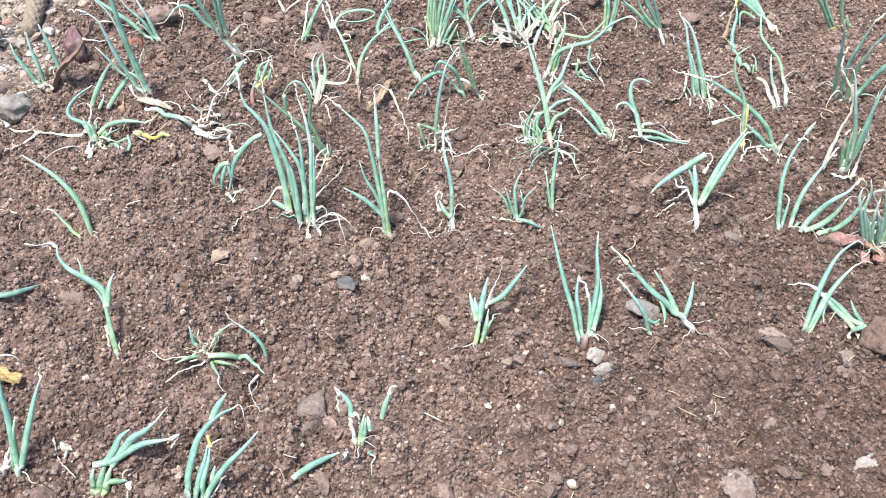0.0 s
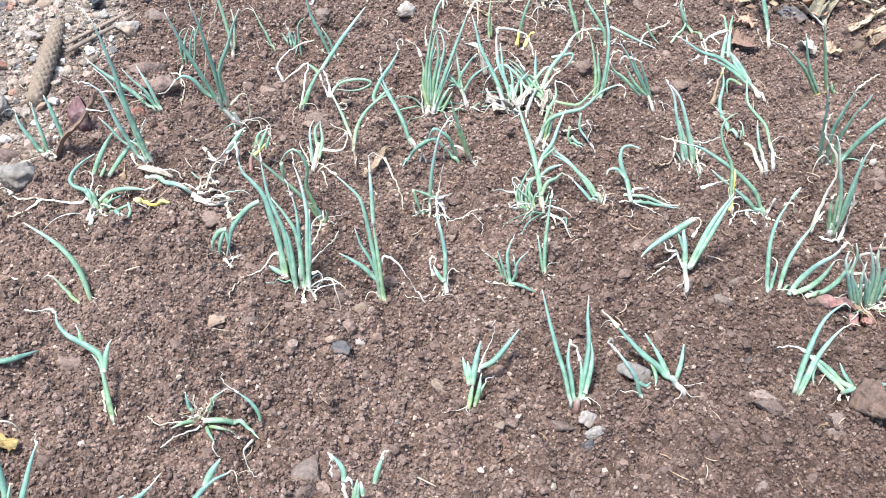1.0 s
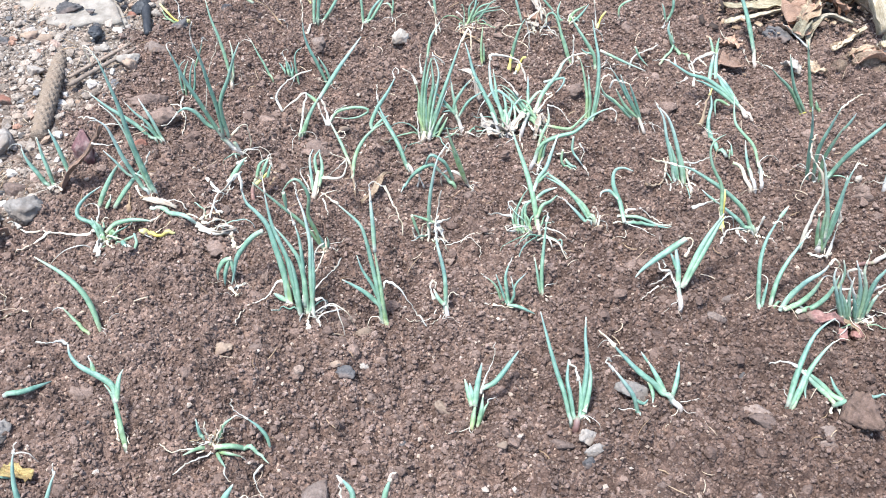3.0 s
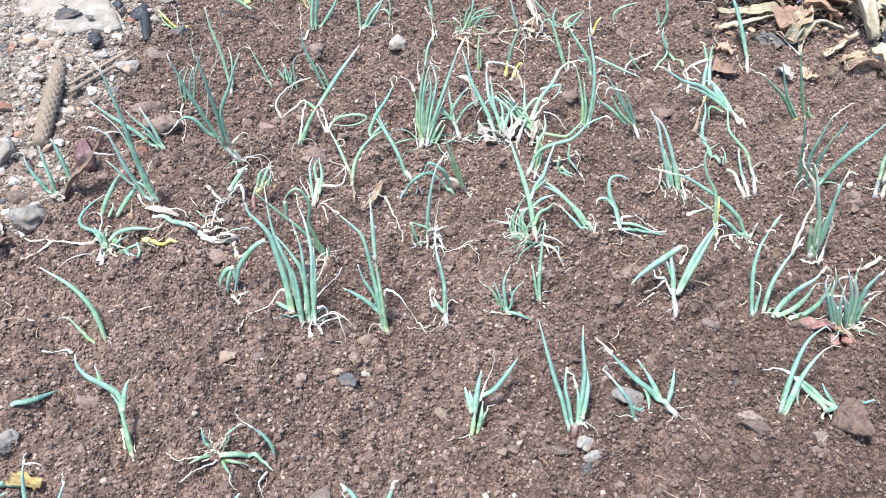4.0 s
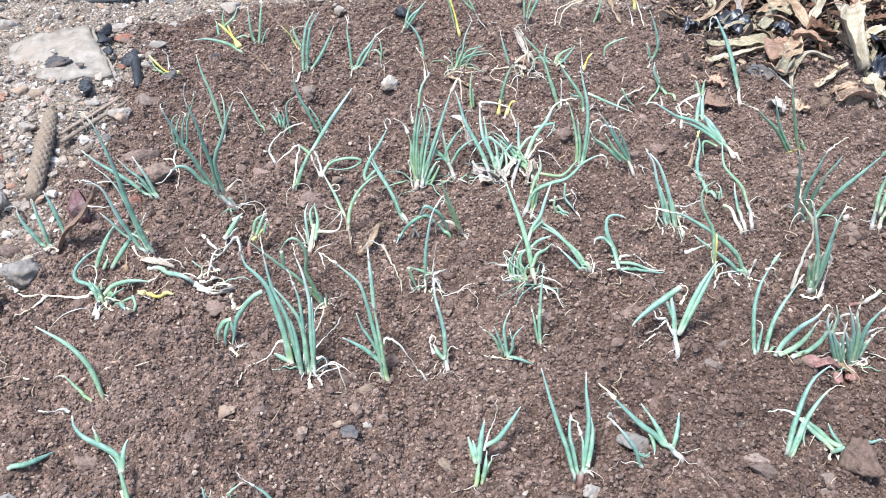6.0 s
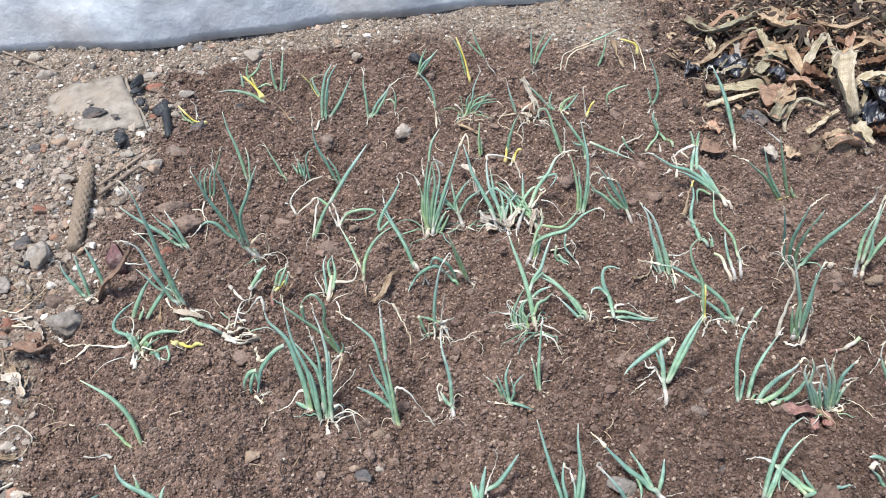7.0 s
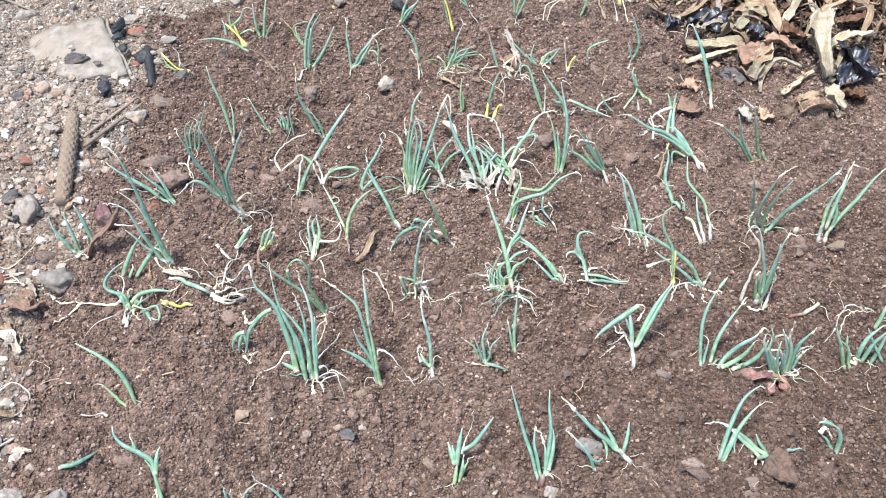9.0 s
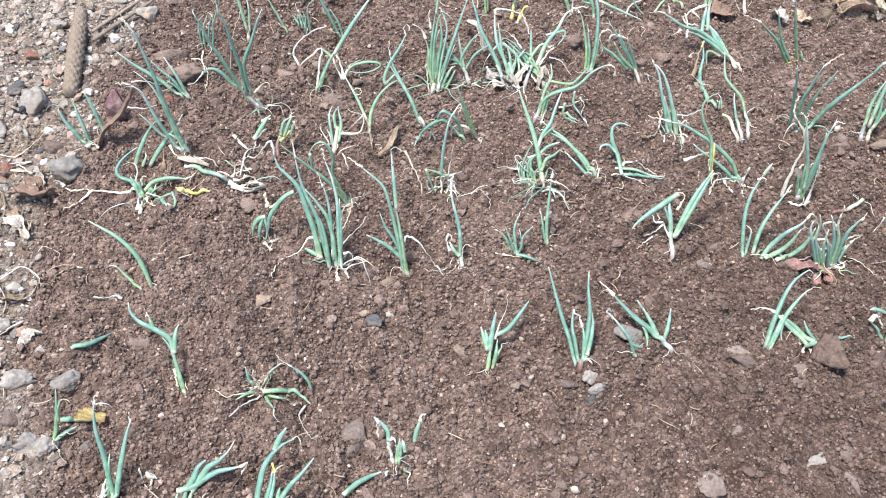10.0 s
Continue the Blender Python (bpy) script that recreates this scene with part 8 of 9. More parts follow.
onion(-0.295, 1.546, "yellowing onion plant with limp leaves", [
    ("d", 5, (1, -1.1, -0.4), (4.1, 138, 32), (3.1, 162, 24)),
    ("l", 9, (-4.3, 1.7, 2.4), (3.1, 162, 25), (3.3, 172, 11), (2.5, 180, -1)),
    ("w", 4, (-12, 3, 4.3), (2.2, -177, -5)),
    ("y", 8, (-4.6, 2.3, 3.3), (3.5, 147, 38), (2.2, 153, 32)),
    ("y", 7, (-5.1, 2.2, 3.1), (2.5, 129, 49), (2, 128, 48)),
    ("l", 6, (-7.9, 4.2, 6), (2.9, 27, 33), (1.9, 59, 51)),
    ("l", 6, (-7.2, 3.7, 5.3), (2.5, 112, 53), (1.6, 74, 54)),
    ("g", 6, (-8.5, 3.4, 4.9), (2.5, 105, 53)),
])
onion(-0.25, 1.656, "yellowing onion plant with limp leaves", [
    ("y", 4, (0.2, -0.8, -0.8), (3.8, 139, 51), (2.4, 158, 42)),
    ("l", 4, (-0.4, -0.2, -0.4), (3.5, 135, 61), (2.5, 11, 28)),
    ("d", 3, (-1.6, 0.8, 2.2), (4.8, 159, 41), (1.9, 168, 29)),
])
onion(-0.471, 1.544, "yellowing onion plant with limp leaves", [
    ("y", 7, (2.6, -3, 1.8), (4.7, 135, -20), (2.1, 152, 28), (2.3, 146, 34)),
    ("l", 6, (-0.9, -0.2, -1), (2.2, 157, 43), (1.8, 135, 41)),
    ("w", 5, (-0.2, 0.5, -0.2), (2.9, 97, 60), (1.7, 141, 37)),
    ("l", 5, (0.2, -0.1, -0.9), (2.2, 172, 31), (1.6, 175, 4)),
])
onion(0.055, 1.692, "yellowing onion plant with limp leaves", [
    ("y", 7, (0.3, -0.6, -1.1), (4.8, 120, 64), (5.1, 136, 60)),
    ("l", 6, (-0.4, 0.3, -0.2), (6, 132, 67), (3.4, 151, 50)),
])
onion(0.108, 1.721, "leaning blue-green onion plant with long hollow leaves", [
    ("w", 6, (0.4, -0.1, -0.6), (4.8, 157, 54)),
    ("g", 7, (-2, 0.9, 3), (3.8, 144, 56), (2.5, 141, 58)),
    ("g", 5, (-2.5, 1.1, 3.5), (3.3, 161, 40), (1.7, 160, 39)),
])
onion(0.185, 1.716, "upright blue-green onion plant with pale foot", [
    ("w", 7, (-0, -0.5, -1.1), (3.1, 65, 66)),
    ("l", 7, (0.3, 0.6, 1.5), (3.2, 60, 67), (4.2, 37, 57)),
    ("g", 7, (-0, 0.6, 1.5), (4.3, 101, 69), (2.9, 93, 69)),
    ("g", 7, (0.7, 0.6, 1.5), (3.5, 38, 59), (3.9, 28, 52)),
])
onion(0.246, 1.723, "onion plant with a long arched blue-green leaf", [
    ("w", 6, (-0.2, -0.5, -1.2), (4, 71, 67), (2.6, 12, 30), (3.8, 8, 22)),
    ("w", 5, (0.7, 0.2, -0.7), (4, 35, 66), (5.6, 8, 21)),
    ("v", 6, (6, 2, 5.2), (3, 8, 21), (3.2, 10, 27)),
])
onion(0.357, 1.753, "yellowing onion plant with limp leaves", [
    ("g", 8, (-3.1, 0.1, -1), (3.8, 41, 68), (2.8, 71, 69)),
    ("d", 18, (0.8, 7.8, 1), (4.6, -84, -4), (7.3, -88, 9)),
    ("w", 7, (4.2, -3.7, 0.4), (4.8, 92, 21), (3, 148, 53)),
    ("w", 7, (6.3, -3.7, 0.3), (5.3, 97, 27), (3.2, 152, 50)),
    ("y", 9, (5, 0.8, 2.1), (2.2, 130, 64), (3.3, 173, 17)),
])
onion(0.413, 1.606, "onion plant with a sharply bent green leaf", [
    ("w", 6, (-1.3, -4.7, 1.8), (5.3, 74, -11)),
    ("g", 8, (0.4, 0.3, -0), (3.3, 41, 68), (3.5, 124, 67), (3.5, 142, 60)),
    ("g", 6, (0.1, 0.3, 0.9), (1.8, 124, 66), (1.4, 144, 59)),
])
onion(0.326, 1.575, "onion plant with a sharply bent green leaf", [
    ("w", 5, (0, -0, -0.9), (2.7, 134, 75)),
    ("g", 6, (-0.5, 0.5, 1.5), (1.7, 81, 75), (1.7, 13, 37), (2.7, 6, 20)),
])
onion(0.278, 1.539, "yellowing onion plant with limp leaves", [
    ("y", 7, (0, -0.1, -0.9), (2.5, 55, 68), (1.6, 33, 49)),
    ("w", 5, (-0.1, 0.2, -0.5), (3.2, 114, 71), (2.9, 109, 63)),
])
onion(0.05, 1.558, "curly light green onion clump with dried ends", [
    ("l", 7, (-0, 0, -0.7), (2.8, 33, 63), (2.4, 11, 26), (2.4, 4, 11)),
    ("l", 7, (-0.6, -0.8, -0.4), (3.4, 57, 53), (2.1, 29, 51)),
    ("l", 7, (0.5, 0.1, -0.5), (2.9, 20, 52), (2.7, 27, 50), (1.1, 11, 24)),
    ("v", 6, (-0.2, 0.2, -0.3), (4, 42, 66), (2.2, 71, 67), (3.3, 42, 60)),
    ("w", 4, (2.6, 3.1, 8), (1.7, 138, 58)),
    ("l", 6, (-0.8, 0, -0.7), (2.6, 23, 56), (2.3, 9, 22), (3.5, 4, 9)),
    ("w", 6, (-2.4, 0.9, 2.3), (1.6, -15, -34), (1.5, -43, -60)),
    ("w", 6, (-0.6, -0.8, -0.4), (2.2, 47, 41), (1.6, 12, 28)),
    ("l", 7, (0.2, 0.1, -0.5), (3.5, 105, 73), (1.7, 34, 54)),
    ("g", 6, (0.7, 0.4, 1), (2.5, 37, 57), (3, 7, 18)),
], tuft=(14, 4, "vwl"))
onion(0.17, 1.522, "dried whitish onion tuft with papery sheath", [
    ("w", 10, (0.7, 0.7, 1.9), (2.8, 115, 70), (2.4, 147, 58), (2, 165, 37)),
    ("w", 9, (-0.5, 2.3, 6.6), (1.8, 157, 49), (1, -151, -53)),
    ("v", 7, (-2.8, 0.5, 1.6), (3.5, 134, 63), (2.2, 132, 65)),
    ("w", 5, (-4.4, 2.2, 6.3), (2, 129, 67)),
    ("w", 7, (-0.1, -0.1, -1), (2.9, 151, 63), (1.5, 144, 59)),
    ("w", 8, (0.6, 0.1, -0.4), (2.8, 36, 67), (1.8, 143, 60)),
    ("w", 7, (-0.7, 0.1, -0.5), (2.8, 53, 73), (1.9, 49, 65)),
    ("w", 6, (-1.8, 0.7, 1.9), (2, 15, 39), (1.9, 10, 27)),
    ("g", 6, (2.6, 1.2, 3.5), (2.5, 161, 43), (1.9, 161, 42)),
    ("w", 4, (-2.5, 4.2, -0.9), (3.5, -176, -9), (4.7, -138, 16), (4.5, 167, -11)),
    ("w", 3, (-4, 7.2, -2.1), (6.6, -109, 11), (3.7, -53, 4), (3.4, -53, 2), (2.3, -93, -11)),
], tuft=(9, 4, "wd"))
onion(0.226, 1.561, "small thin green onion plant in loose soil", [
    ("g", 7, (-0.4, -0, -0.8), (2.8, 138, 53), (2.2, 71, 50)),
    ("l", 8, (0.4, 0, -0.8), (2.6, 59, 59), (2.7, 22, 25)),
    ("g", 8, (0.6, 0.2, -0.5), (2.8, 23, 41), (2.4, 42, 39)),
    ("g", 7, (-0.9, 0.3, -0.4), (3.1, 149, 45)),
    ("w", 9, (0.4, -0.1, -0.9), (2.6, -48, 35)),
    ("w", 6, (-0.1, 0.2, -0.5), (2.5, 52, 57)),
    ("g", 6, (1.3, 0.8, 0.9), (1.3, -26, -25)),
])
onion(0.121, 1.435, "broad light green onion leaf with yellow shoot", [
    ("l", 11, (-0, -0, -0.8), (3.9, 67, 72), (3.3, 51, 65), (1.7, 35, 56)),
    ("y", 10, (-0.2, -1, -1.2), (3.3, 79, 60)),
    ("y", 9, (1.2, -1, -1.3), (2, 59, 50), (1.4, 15, 36)),
    ("w", 7, (0.7, -2.5, -0.3), (2.8, 76, -3)),
    ("w", 4, (2.3, 2.6, 7), (2.3, -52, -65), (2.4, -76, -69)),
])
onion(0.074, 1.427, "small thin green onion plant in loose soil", [
    ("l", 7, (-0.1, 0.3, -0.2), (3.6, 105, 71), (3.3, 84, 67)),
    ("l", 6, (0.2, 0.3, 0.8), (3.2, 98, 65)),
])
onion(0.225, 1.426, "green onion plant with a hooked leaf tip", [
    ("g", 9, (-0.2, 0.1, -0.5), (4.4, 130, 58), (3.2, 121, 54), (1.7, 140, 48), (1.1, -172, -13), (1.8, -90, -59)),
    ("w", 8, (0.1, -0.1, -0.9), (3.3, 88, 66), (2.5, 104, 58)),
    ("l", 8, (-0.1, 0, -0.7), (4, 125, 60), (2.2, 128, 53)),
    ("w", 3, (-4.5, 3.1, 5.3), (2, -23, -35)),
])
onion(0.264, 1.413, "leaning blue-green onion plant with long hollow leaves", [
    ("g", 10, (-0.1, -0.1, -1), (2.8, 111, 72), (2.8, 149, 51), (3.2, 153, 48), (1.9, 146, 53)),
    ("w", 4, (-1.1, 2.5, 6), (1.2, -8, -19), (1.9, -32, -52)),
    ("g", 6, (-0.5, 0.9, 2.2), (1.3, 178, 3), (1.1, 164, 32)),
    ("v", 7, (0.5, 1.1, 2.7), (3.2, -9, -22), (2.9, -9, -20), (2.4, -8, -18)),
    ("w", 4, (0.7, 0.2, -0.4), (2.3, 17, 54), (1.1, 160, 38)),
])
onion(0.324, 1.427, "small thin green onion plant in loose soil", [
    ("w", 6, (-0.1, -0, -0.9), (2.4, 57, 71), (1.5, 19, 36), (2, 9, 18), (1.3, 19, 36)),
    ("g", 6, (0.6, 1.5, 3.2), (2, -38, -53), (2.2, -22, -38)),
])
onion(0.41, 1.492, "forked light green onion leaves on a tan stem", [
    ("l", 8, (1.8, -4.4, 0.7), (4.6, 104, -7), (2.7, 153, 50), (3, 118, 68)),
    ("v", 7, (-0.1, 0.5, 1.5), (2.5, 147, 54), (1.6, 85, 70)),
    ("g", 6, (-3.2, -4.4, 0), (2.3, 43, 28), (3.8, 66, 1), (2.6, 126, 67)),
    ("w", 5, (-0.6, -5.5, 0.6), (4.1, 90, -1)),
])
onion(-0.017, 1.236, "dense clump of tall upright green onion leaves", [
    ("s", 14, (-0.3, -0.8, -0.4), (2, 82, 46)),
    ("s", 10, (0.6, -0.6, -0.2), (1.9, 82, 48)),
    ("l", 10, (-0.5, 0.4, -0.1), (4.9, 96, 66), (4, 84, 62), (4.4, 76, 60)),
    ("v", 7, (0, 5.9, 10.9), (2.4, 75, 61), (1.5, 56, 56), (2, 38, 48)),
    ("l", 10, (0.3, 0.4, -0.1), (5, 85, 66), (3.5, 72, 60), (3.9, 106, 61)),
    ("g", 10, (0.8, 0.4, -0.1), (4.6, 62, 64), (4.7, 57, 57), (3.6, 56, 57), (3, 56, 57)),
    ("w", 6, (5.1, 7.2, 13.2), (1.1, 40, 53), (1.1, 40, 50), (1, -47, -54), (2.7, -87, -61)),
    ("l", 9, (-0.3, 0.5, 0.9), (3.1, 119, 58), (2.5, 90, 62), (2, 122, 57)),
    ("w", 7, (-1.6, 4, 7.4), (1.4, 133, 53), (1, 158, 34), (0.8, 171, 17)),
    ("l", 9, (-0.1, 0.4, -0.1), (4.4, 97, 67), (4.5, 83, 61), (3.5, 65, 59), (1.4, -14, -24)),
    ("v", 7, (0.6, 0.5, 0.9), (4, 77, 61), (4.1, 69, 60), (1.9, 96, 61), (2.6, 130, 55)),
    ("w", 6, (0.7, 6.1, 11.3), (1, -8, -17), (1.4, -21, -33)),
    ("g", 8, (1.1, 0.4, -0.1), (2.7, 41, 62), (1.7, 40, 50)),
    ("l", 8, (1.8, 0.4, -0.1), (2.2, 32, 60), (1.6, 46, 53)),
    ("w", 6, (-0.9, 0.1, -0.6), (3.5, 106, 67), (1.2, 110, 60), (1.1, 7, 12)),
    ("w", 5, (-0.8, 4.7, 8.8), (2.4, 109, 59), (0.8, 51, 54)),
    ("l", 8, (-0, 0.4, -0.1), (6, 73, 64), (2.6, 61, 59)),
    ("l", 8, (0.2, 0.4, -0.1), (4.2, 51, 62), (3.1, 54, 56)),
    ("g", 7, (0.2, 0.7, 1.3), (5.6, 97, 61), (3, 61, 59)),
    ("v", 6, (0.9, 0.6, 1.1), (4, 54, 56), (2.7, 52, 56)),
    ("w", 4, (-1.2, 2.1, -0.4), (2.4, -28, 25), (2.5, -8, 2), (4, -3, -2), (3, 11, 9)),
], tuft=(5, 6, "vg"))
onion(0.039, 1.252, "onion plant mixing green leaves and curled dried ones", [
    ("s", 11, (0.2, -0.4, -0.7), (2.2, 120, 61), (1.4, 140, 54)),
    ("g", 7, (-0.7, 0.9, 2.1), (2.5, 156, 41), (2.1, 158, 41), (1.3, 162, 35)),
    ("v", 7, (-0.7, 1, 2.2), (3.3, 121, 63), (2.8, 116, 64)),
    ("g", 8, (-1, 1, 2.3), (1.6, 112, 64), (2.7, 38, 54), (2, 28, 47)),
    ("g", 7, (-0.5, 0.9, 2), (2.9, 34, 52), (2.7, 17, 33)),
    ("w", 5, (0.7, 3, 6.8), (1.4, 23, 40)),
    ("g", 6, (-0.4, 0.8, 1.8), (1.7, 160, 37), (1.5, -176, -8)),
    ("v", 6, (-0.8, 1, 2.3), (1.6, 160, 36), (1.7, 173, 17)),
], tuft=(4, 4, "vwg"))
onion(0.111, 1.23, "tangled clump of green and whitish onion leaves", [
    ("g", 10, (-1, 0.5, -0.3), (4, 120, 48), (3.2, 126, 38), (3.6, 126, 38), (3, 112, 41), (2.2, 116, 41)),
    ("v", 9, (0.3, 0.4, -0.4), (4.9, 119, 47), (3.2, 122, 39), (3.4, 101, 43), (1.7, 86, 44)),
    ("w", 6, (-3, 8.7, 8.4), (0.8, 84, 40), (1.5, 3, 2), (1.7, -10, -8), (1.4, -20, -19), (1.6, -56, -39), (1.6, -66, -41)),
    ("g", 7, (-0.6, 1.6, 1.5), (4.1, 113, 42), (1.9, 102, 43), (2.7, 103, 43)),
    ("v", 6, (2.1, 2.5, 2.4), (3.3, 136, 33), (2.4, 156, 22), (1.4, -152, -24), (2.1, -136, -34)),
    ("w", 5, (1.5, 4.8, 4.6), (2.4, 137, 33), (1.7, 155, 22), (1.5, 180, 0)),
    ("s", 11, (0.6, 0.1, -0.7), (2.7, 78, 55), (2.2, 33, 29)),
    ("s", 10, (2, -0.5, -0.1), (2.8, 75, 37), (1.8, 61, 40)),
    ("s", 10, (-0, 0.1, -0.7), (3.2, 92, 54), (1.7, 117, 41)),
    ("s", 10, (-1.2, 0.7, -0.1), (2.5, 123, 53), (1.3, 126, 37)),
    ("w", 12, (-3.2, 0.9, 0.8), (1.5, -14, -11), (1.7, -17, -15)),
    ("w", 5, (-4.3, 2.6, 2.5), (1.4, -48, -36), (1.3, -11, -10)),
    ("w", 4, (-0.7, 2.4, 2.3), (1, -46, -35), (1.7, -168, -11), (1.6, 168, 11)),
    ("g", 7, (-0.8, 0.9, 0.9), (3.4, 80, 43), (2.8, 110, 42)),
    ("v", 7, (0.4, 0.6, -0.3), (3.1, 68, 54), (2.5, 103, 43)),
    ("v", 6, (-0.3, 1.3, 1.2), (2.5, 70, 43), (3, 46, 34)),
], tuft=(10, 6, "wvvw"))
onion(0.158, 1.252, "tangled clump of green and whitish onion leaves", [
    ("l", 10, (0.8, -1.9, -1.7), (3.6, 120, 37), (3.1, 137, 30), (2.7, 140, 29), (1.9, 156, 18)),
    ("l", 8, (-0, -1.1, -1.8), (4.3, 131, 42), (2.5, 135, 31), (2.9, 145, 26)),
    ("l", 8, (0.5, -1.5, -2), (4.3, 131, 41), (2.1, 163, 13), (1.6, 161, 15)),
    ("v", 7, (-2.6, 0.8, 0.7), (3, 54, 34), (2.1, 39, 27), (1.7, -22, -17)),
    ("w", 6, (1.3, 3.5, 3), (0.9, 24, 15)),
    ("w", 6, (-0.3, 1.2, 1), (2, 49, 32), (2.2, 38, 28)),
    ("v", 6, (-1.6, 2.3, 1.9), (3.2, 91, 40), (1.4, 92, 41)),
    ("l", 7, (-0.1, -0.7, -1.4), (3.9, 113, 47), (2, 144, 27), (2.5, -167, -11)),
    ("w", 5, (1.3, -1.9, -1.5), (2.2, 82, 38), (1.7, 121, 35)),
    ("v", 9, (-0.6, 1.2, 1), (3.7, 62, 37), (3.3, 47, 31), (2.8, 56, 35), (1.8, 31, 23)),
    ("w", 5, (5.2, 8.6, 7.2), (1.5, 8, 7), (1.1, -3, -2)),
    ("v", 6, (0.8, 5.1, 4.3), (2, 12, 9), (1.3, 7, 7), (1.2, -107, -39), (1.6, -137, -30)),
    ("w", 5, (0.4, -0.9, -1.6), (3.2, 119, 49), (1.8, 131, 31)),
    ("w", 5, (1.1, -1.7, -1.5), (3.2, 112, 39), (1.6, 126, 34)),
    ("s", 10, (0.6, -1.8, -2), (2.6, 119, 45)),
    ("w", 4, (1.4, 2.3, 2), (2, -12, -12), (1.5, -43, -29), (1.5, -42, -30)),
    ("w", 5, (-0.7, -1.8, -0.1), (2.3, 119, 7), (1.5, 138, 29)),
])
onion(-0.539, 1.064, "dark green onion plant beside a withered leaf at the gravel edge", [
    ("g", 9, (-0.3, 0, -0.8), (2.9, 151, 57), (2.3, 151, 47), (2.1, 134, 57)),
    ("g", 9, (0.3, 0.1, -0.6), (3, 122, 69), (2.5, 126, 60), (2.5, 116, 62)),
    ("g", 10, (2.6, 0.9, 1.9), (2.1, 128, 60), (2.5, 130, 59), (2.1, 137, 55)),
    ("w", 10, (0.1, -1.3, 0.9), (1.1, 44, -5), (1.3, -29, -8)),
    ("w", 4, (-1, 2, 4.2), (1.8, 128, 61), (1.1, 114, 63)),
    ("d", 4, (0.6, 0.2, -0.4), (1.9, 18, 54), (1.6, 26, 44)),
])
onion(-0.436, 0.947, "sprawling onion plant with long white roots and yellow leaf", [
    ("w", 12, (0.9, -3.1, 1), (1.6, 105, -1), (2, 99, -22)),
    ("w", 7, (1.2, -3.8, 1.2), (1.4, 95, 5), (2.8, 98, -28)),
    ("g", 10, (0.2, 0.3, -0.6), (3, 128, 47), (1.1, 161, 16), (1.3, 158, 17), (1.3, 89, 40), (1.8, 46, 31), (2.1, 32, 24)),
    ("g", 8, (0.4, 0.4, -0.5), (2.2, 131, 51), (1.7, 129, 33)),
    ("l", 9, (0.6, 0.3, -0.6), (2.2, 118, 54), (1.5, 137, 31)),
    ("w", 5, (0.4, 0.5, -0.4), (2.7, 99, 53), (0.7, 65, 38), (0.6, -11, -9)),
    ("g", 8, (0.7, 1.1, 0.9), (1.6, 40, 29), (1.5, 15, 12), (1.5, 6, 5), (2.1, -3, -2)),
    ("w", 4, (6.4, 2.4, 2), (1.1, 23, 18), (0.9, 37, 28)),
    ("l", 9, (1, 0.5, -0.4), (1.7, 56, 58), (1.2, -47, -31), (0.9, -166, -12)),
    ("g", 10, (1.9, 0.3, -0.6), (1.1, -17, 36), (0.9, -45, -31), (5.8, -61, 40)),
    ("v", 5, (2.2, 0.5, -0.4), (2, 5, 29), (2.7, -22, 33), (1.8, 34, -17)),
    ("w", 3, (7.5, 0.8, 1.5), (1.5, 48, 4), (1.5, 36, 26)),
    ("y", 11, (6.1, -0.3, 2), (1, 41, -31), (2.8, -23, 20), (1.6, -4, 15)),
    ("y", 5, (6.6, -0.2, 2.2), (0.7, 146, 5), (1.9, 126, -32)),
    ("v", 5, (4.8, -3.3, 2.7), (1.2, -15, -10), (1.2, 84, 3), (3.8, 113, -35), (2.8, -29, 44)),
    ("w", 6, (-0.5, 1.1, 0.9), (1.1, -170, -7), (1.3, -174, -6), (2.1, 176, 4), (2.1, -180, 0), (2.6, -179, -1), (1.2, 157, 19)),
    ("w", 8, (-10.7, 1.3, 1.1), (1.1, 145, 25), (0.8, -173, -5)),
    ("w", 6, (-6.6, 0.8, 0.7), (1.6, -126, 3), (1.6, -125, 0), (1.7, -146, -8)),
    ("w", 5, (0.7, 0.3, -0.6), (3.2, -56, 37), (2.2, -50, 30)),
], tuft=(8, 5, "wvw"))
onion(-0.364, 0.488, "upright blue-green onion plant with pale foot", [
    ("g", 11, (0.4, -0.3, -0.4), (3.1, 106, 50), (3, 107, 50), (2.3, 114, 48), (2.2, 98, 51), (1.2, 78, 50)),
    ("w", 5, (-1.4, 6.8, 8.4), (1.2, 80, 50)),
    ("g", 11, (0.5, -0.5, -0.4), (3.2, 79, 48), (3, 73, 50), (2.3, 70, 49), (1.6, 63, 47)),
    ("w", 4, (2.4, 5.7, 7), (1, 108, 51)),
    ("g", 9, (-0.4, 0.1, -0.6), (3.3, 83, 59), (2.4, 82, 50)),
    ("w", 9, (-0.8, -0.3, -0.2), (1.8, 90, 47), (1.2, 55, 46), (0.9, -65, -48), (1.3, -137, -40)),
])
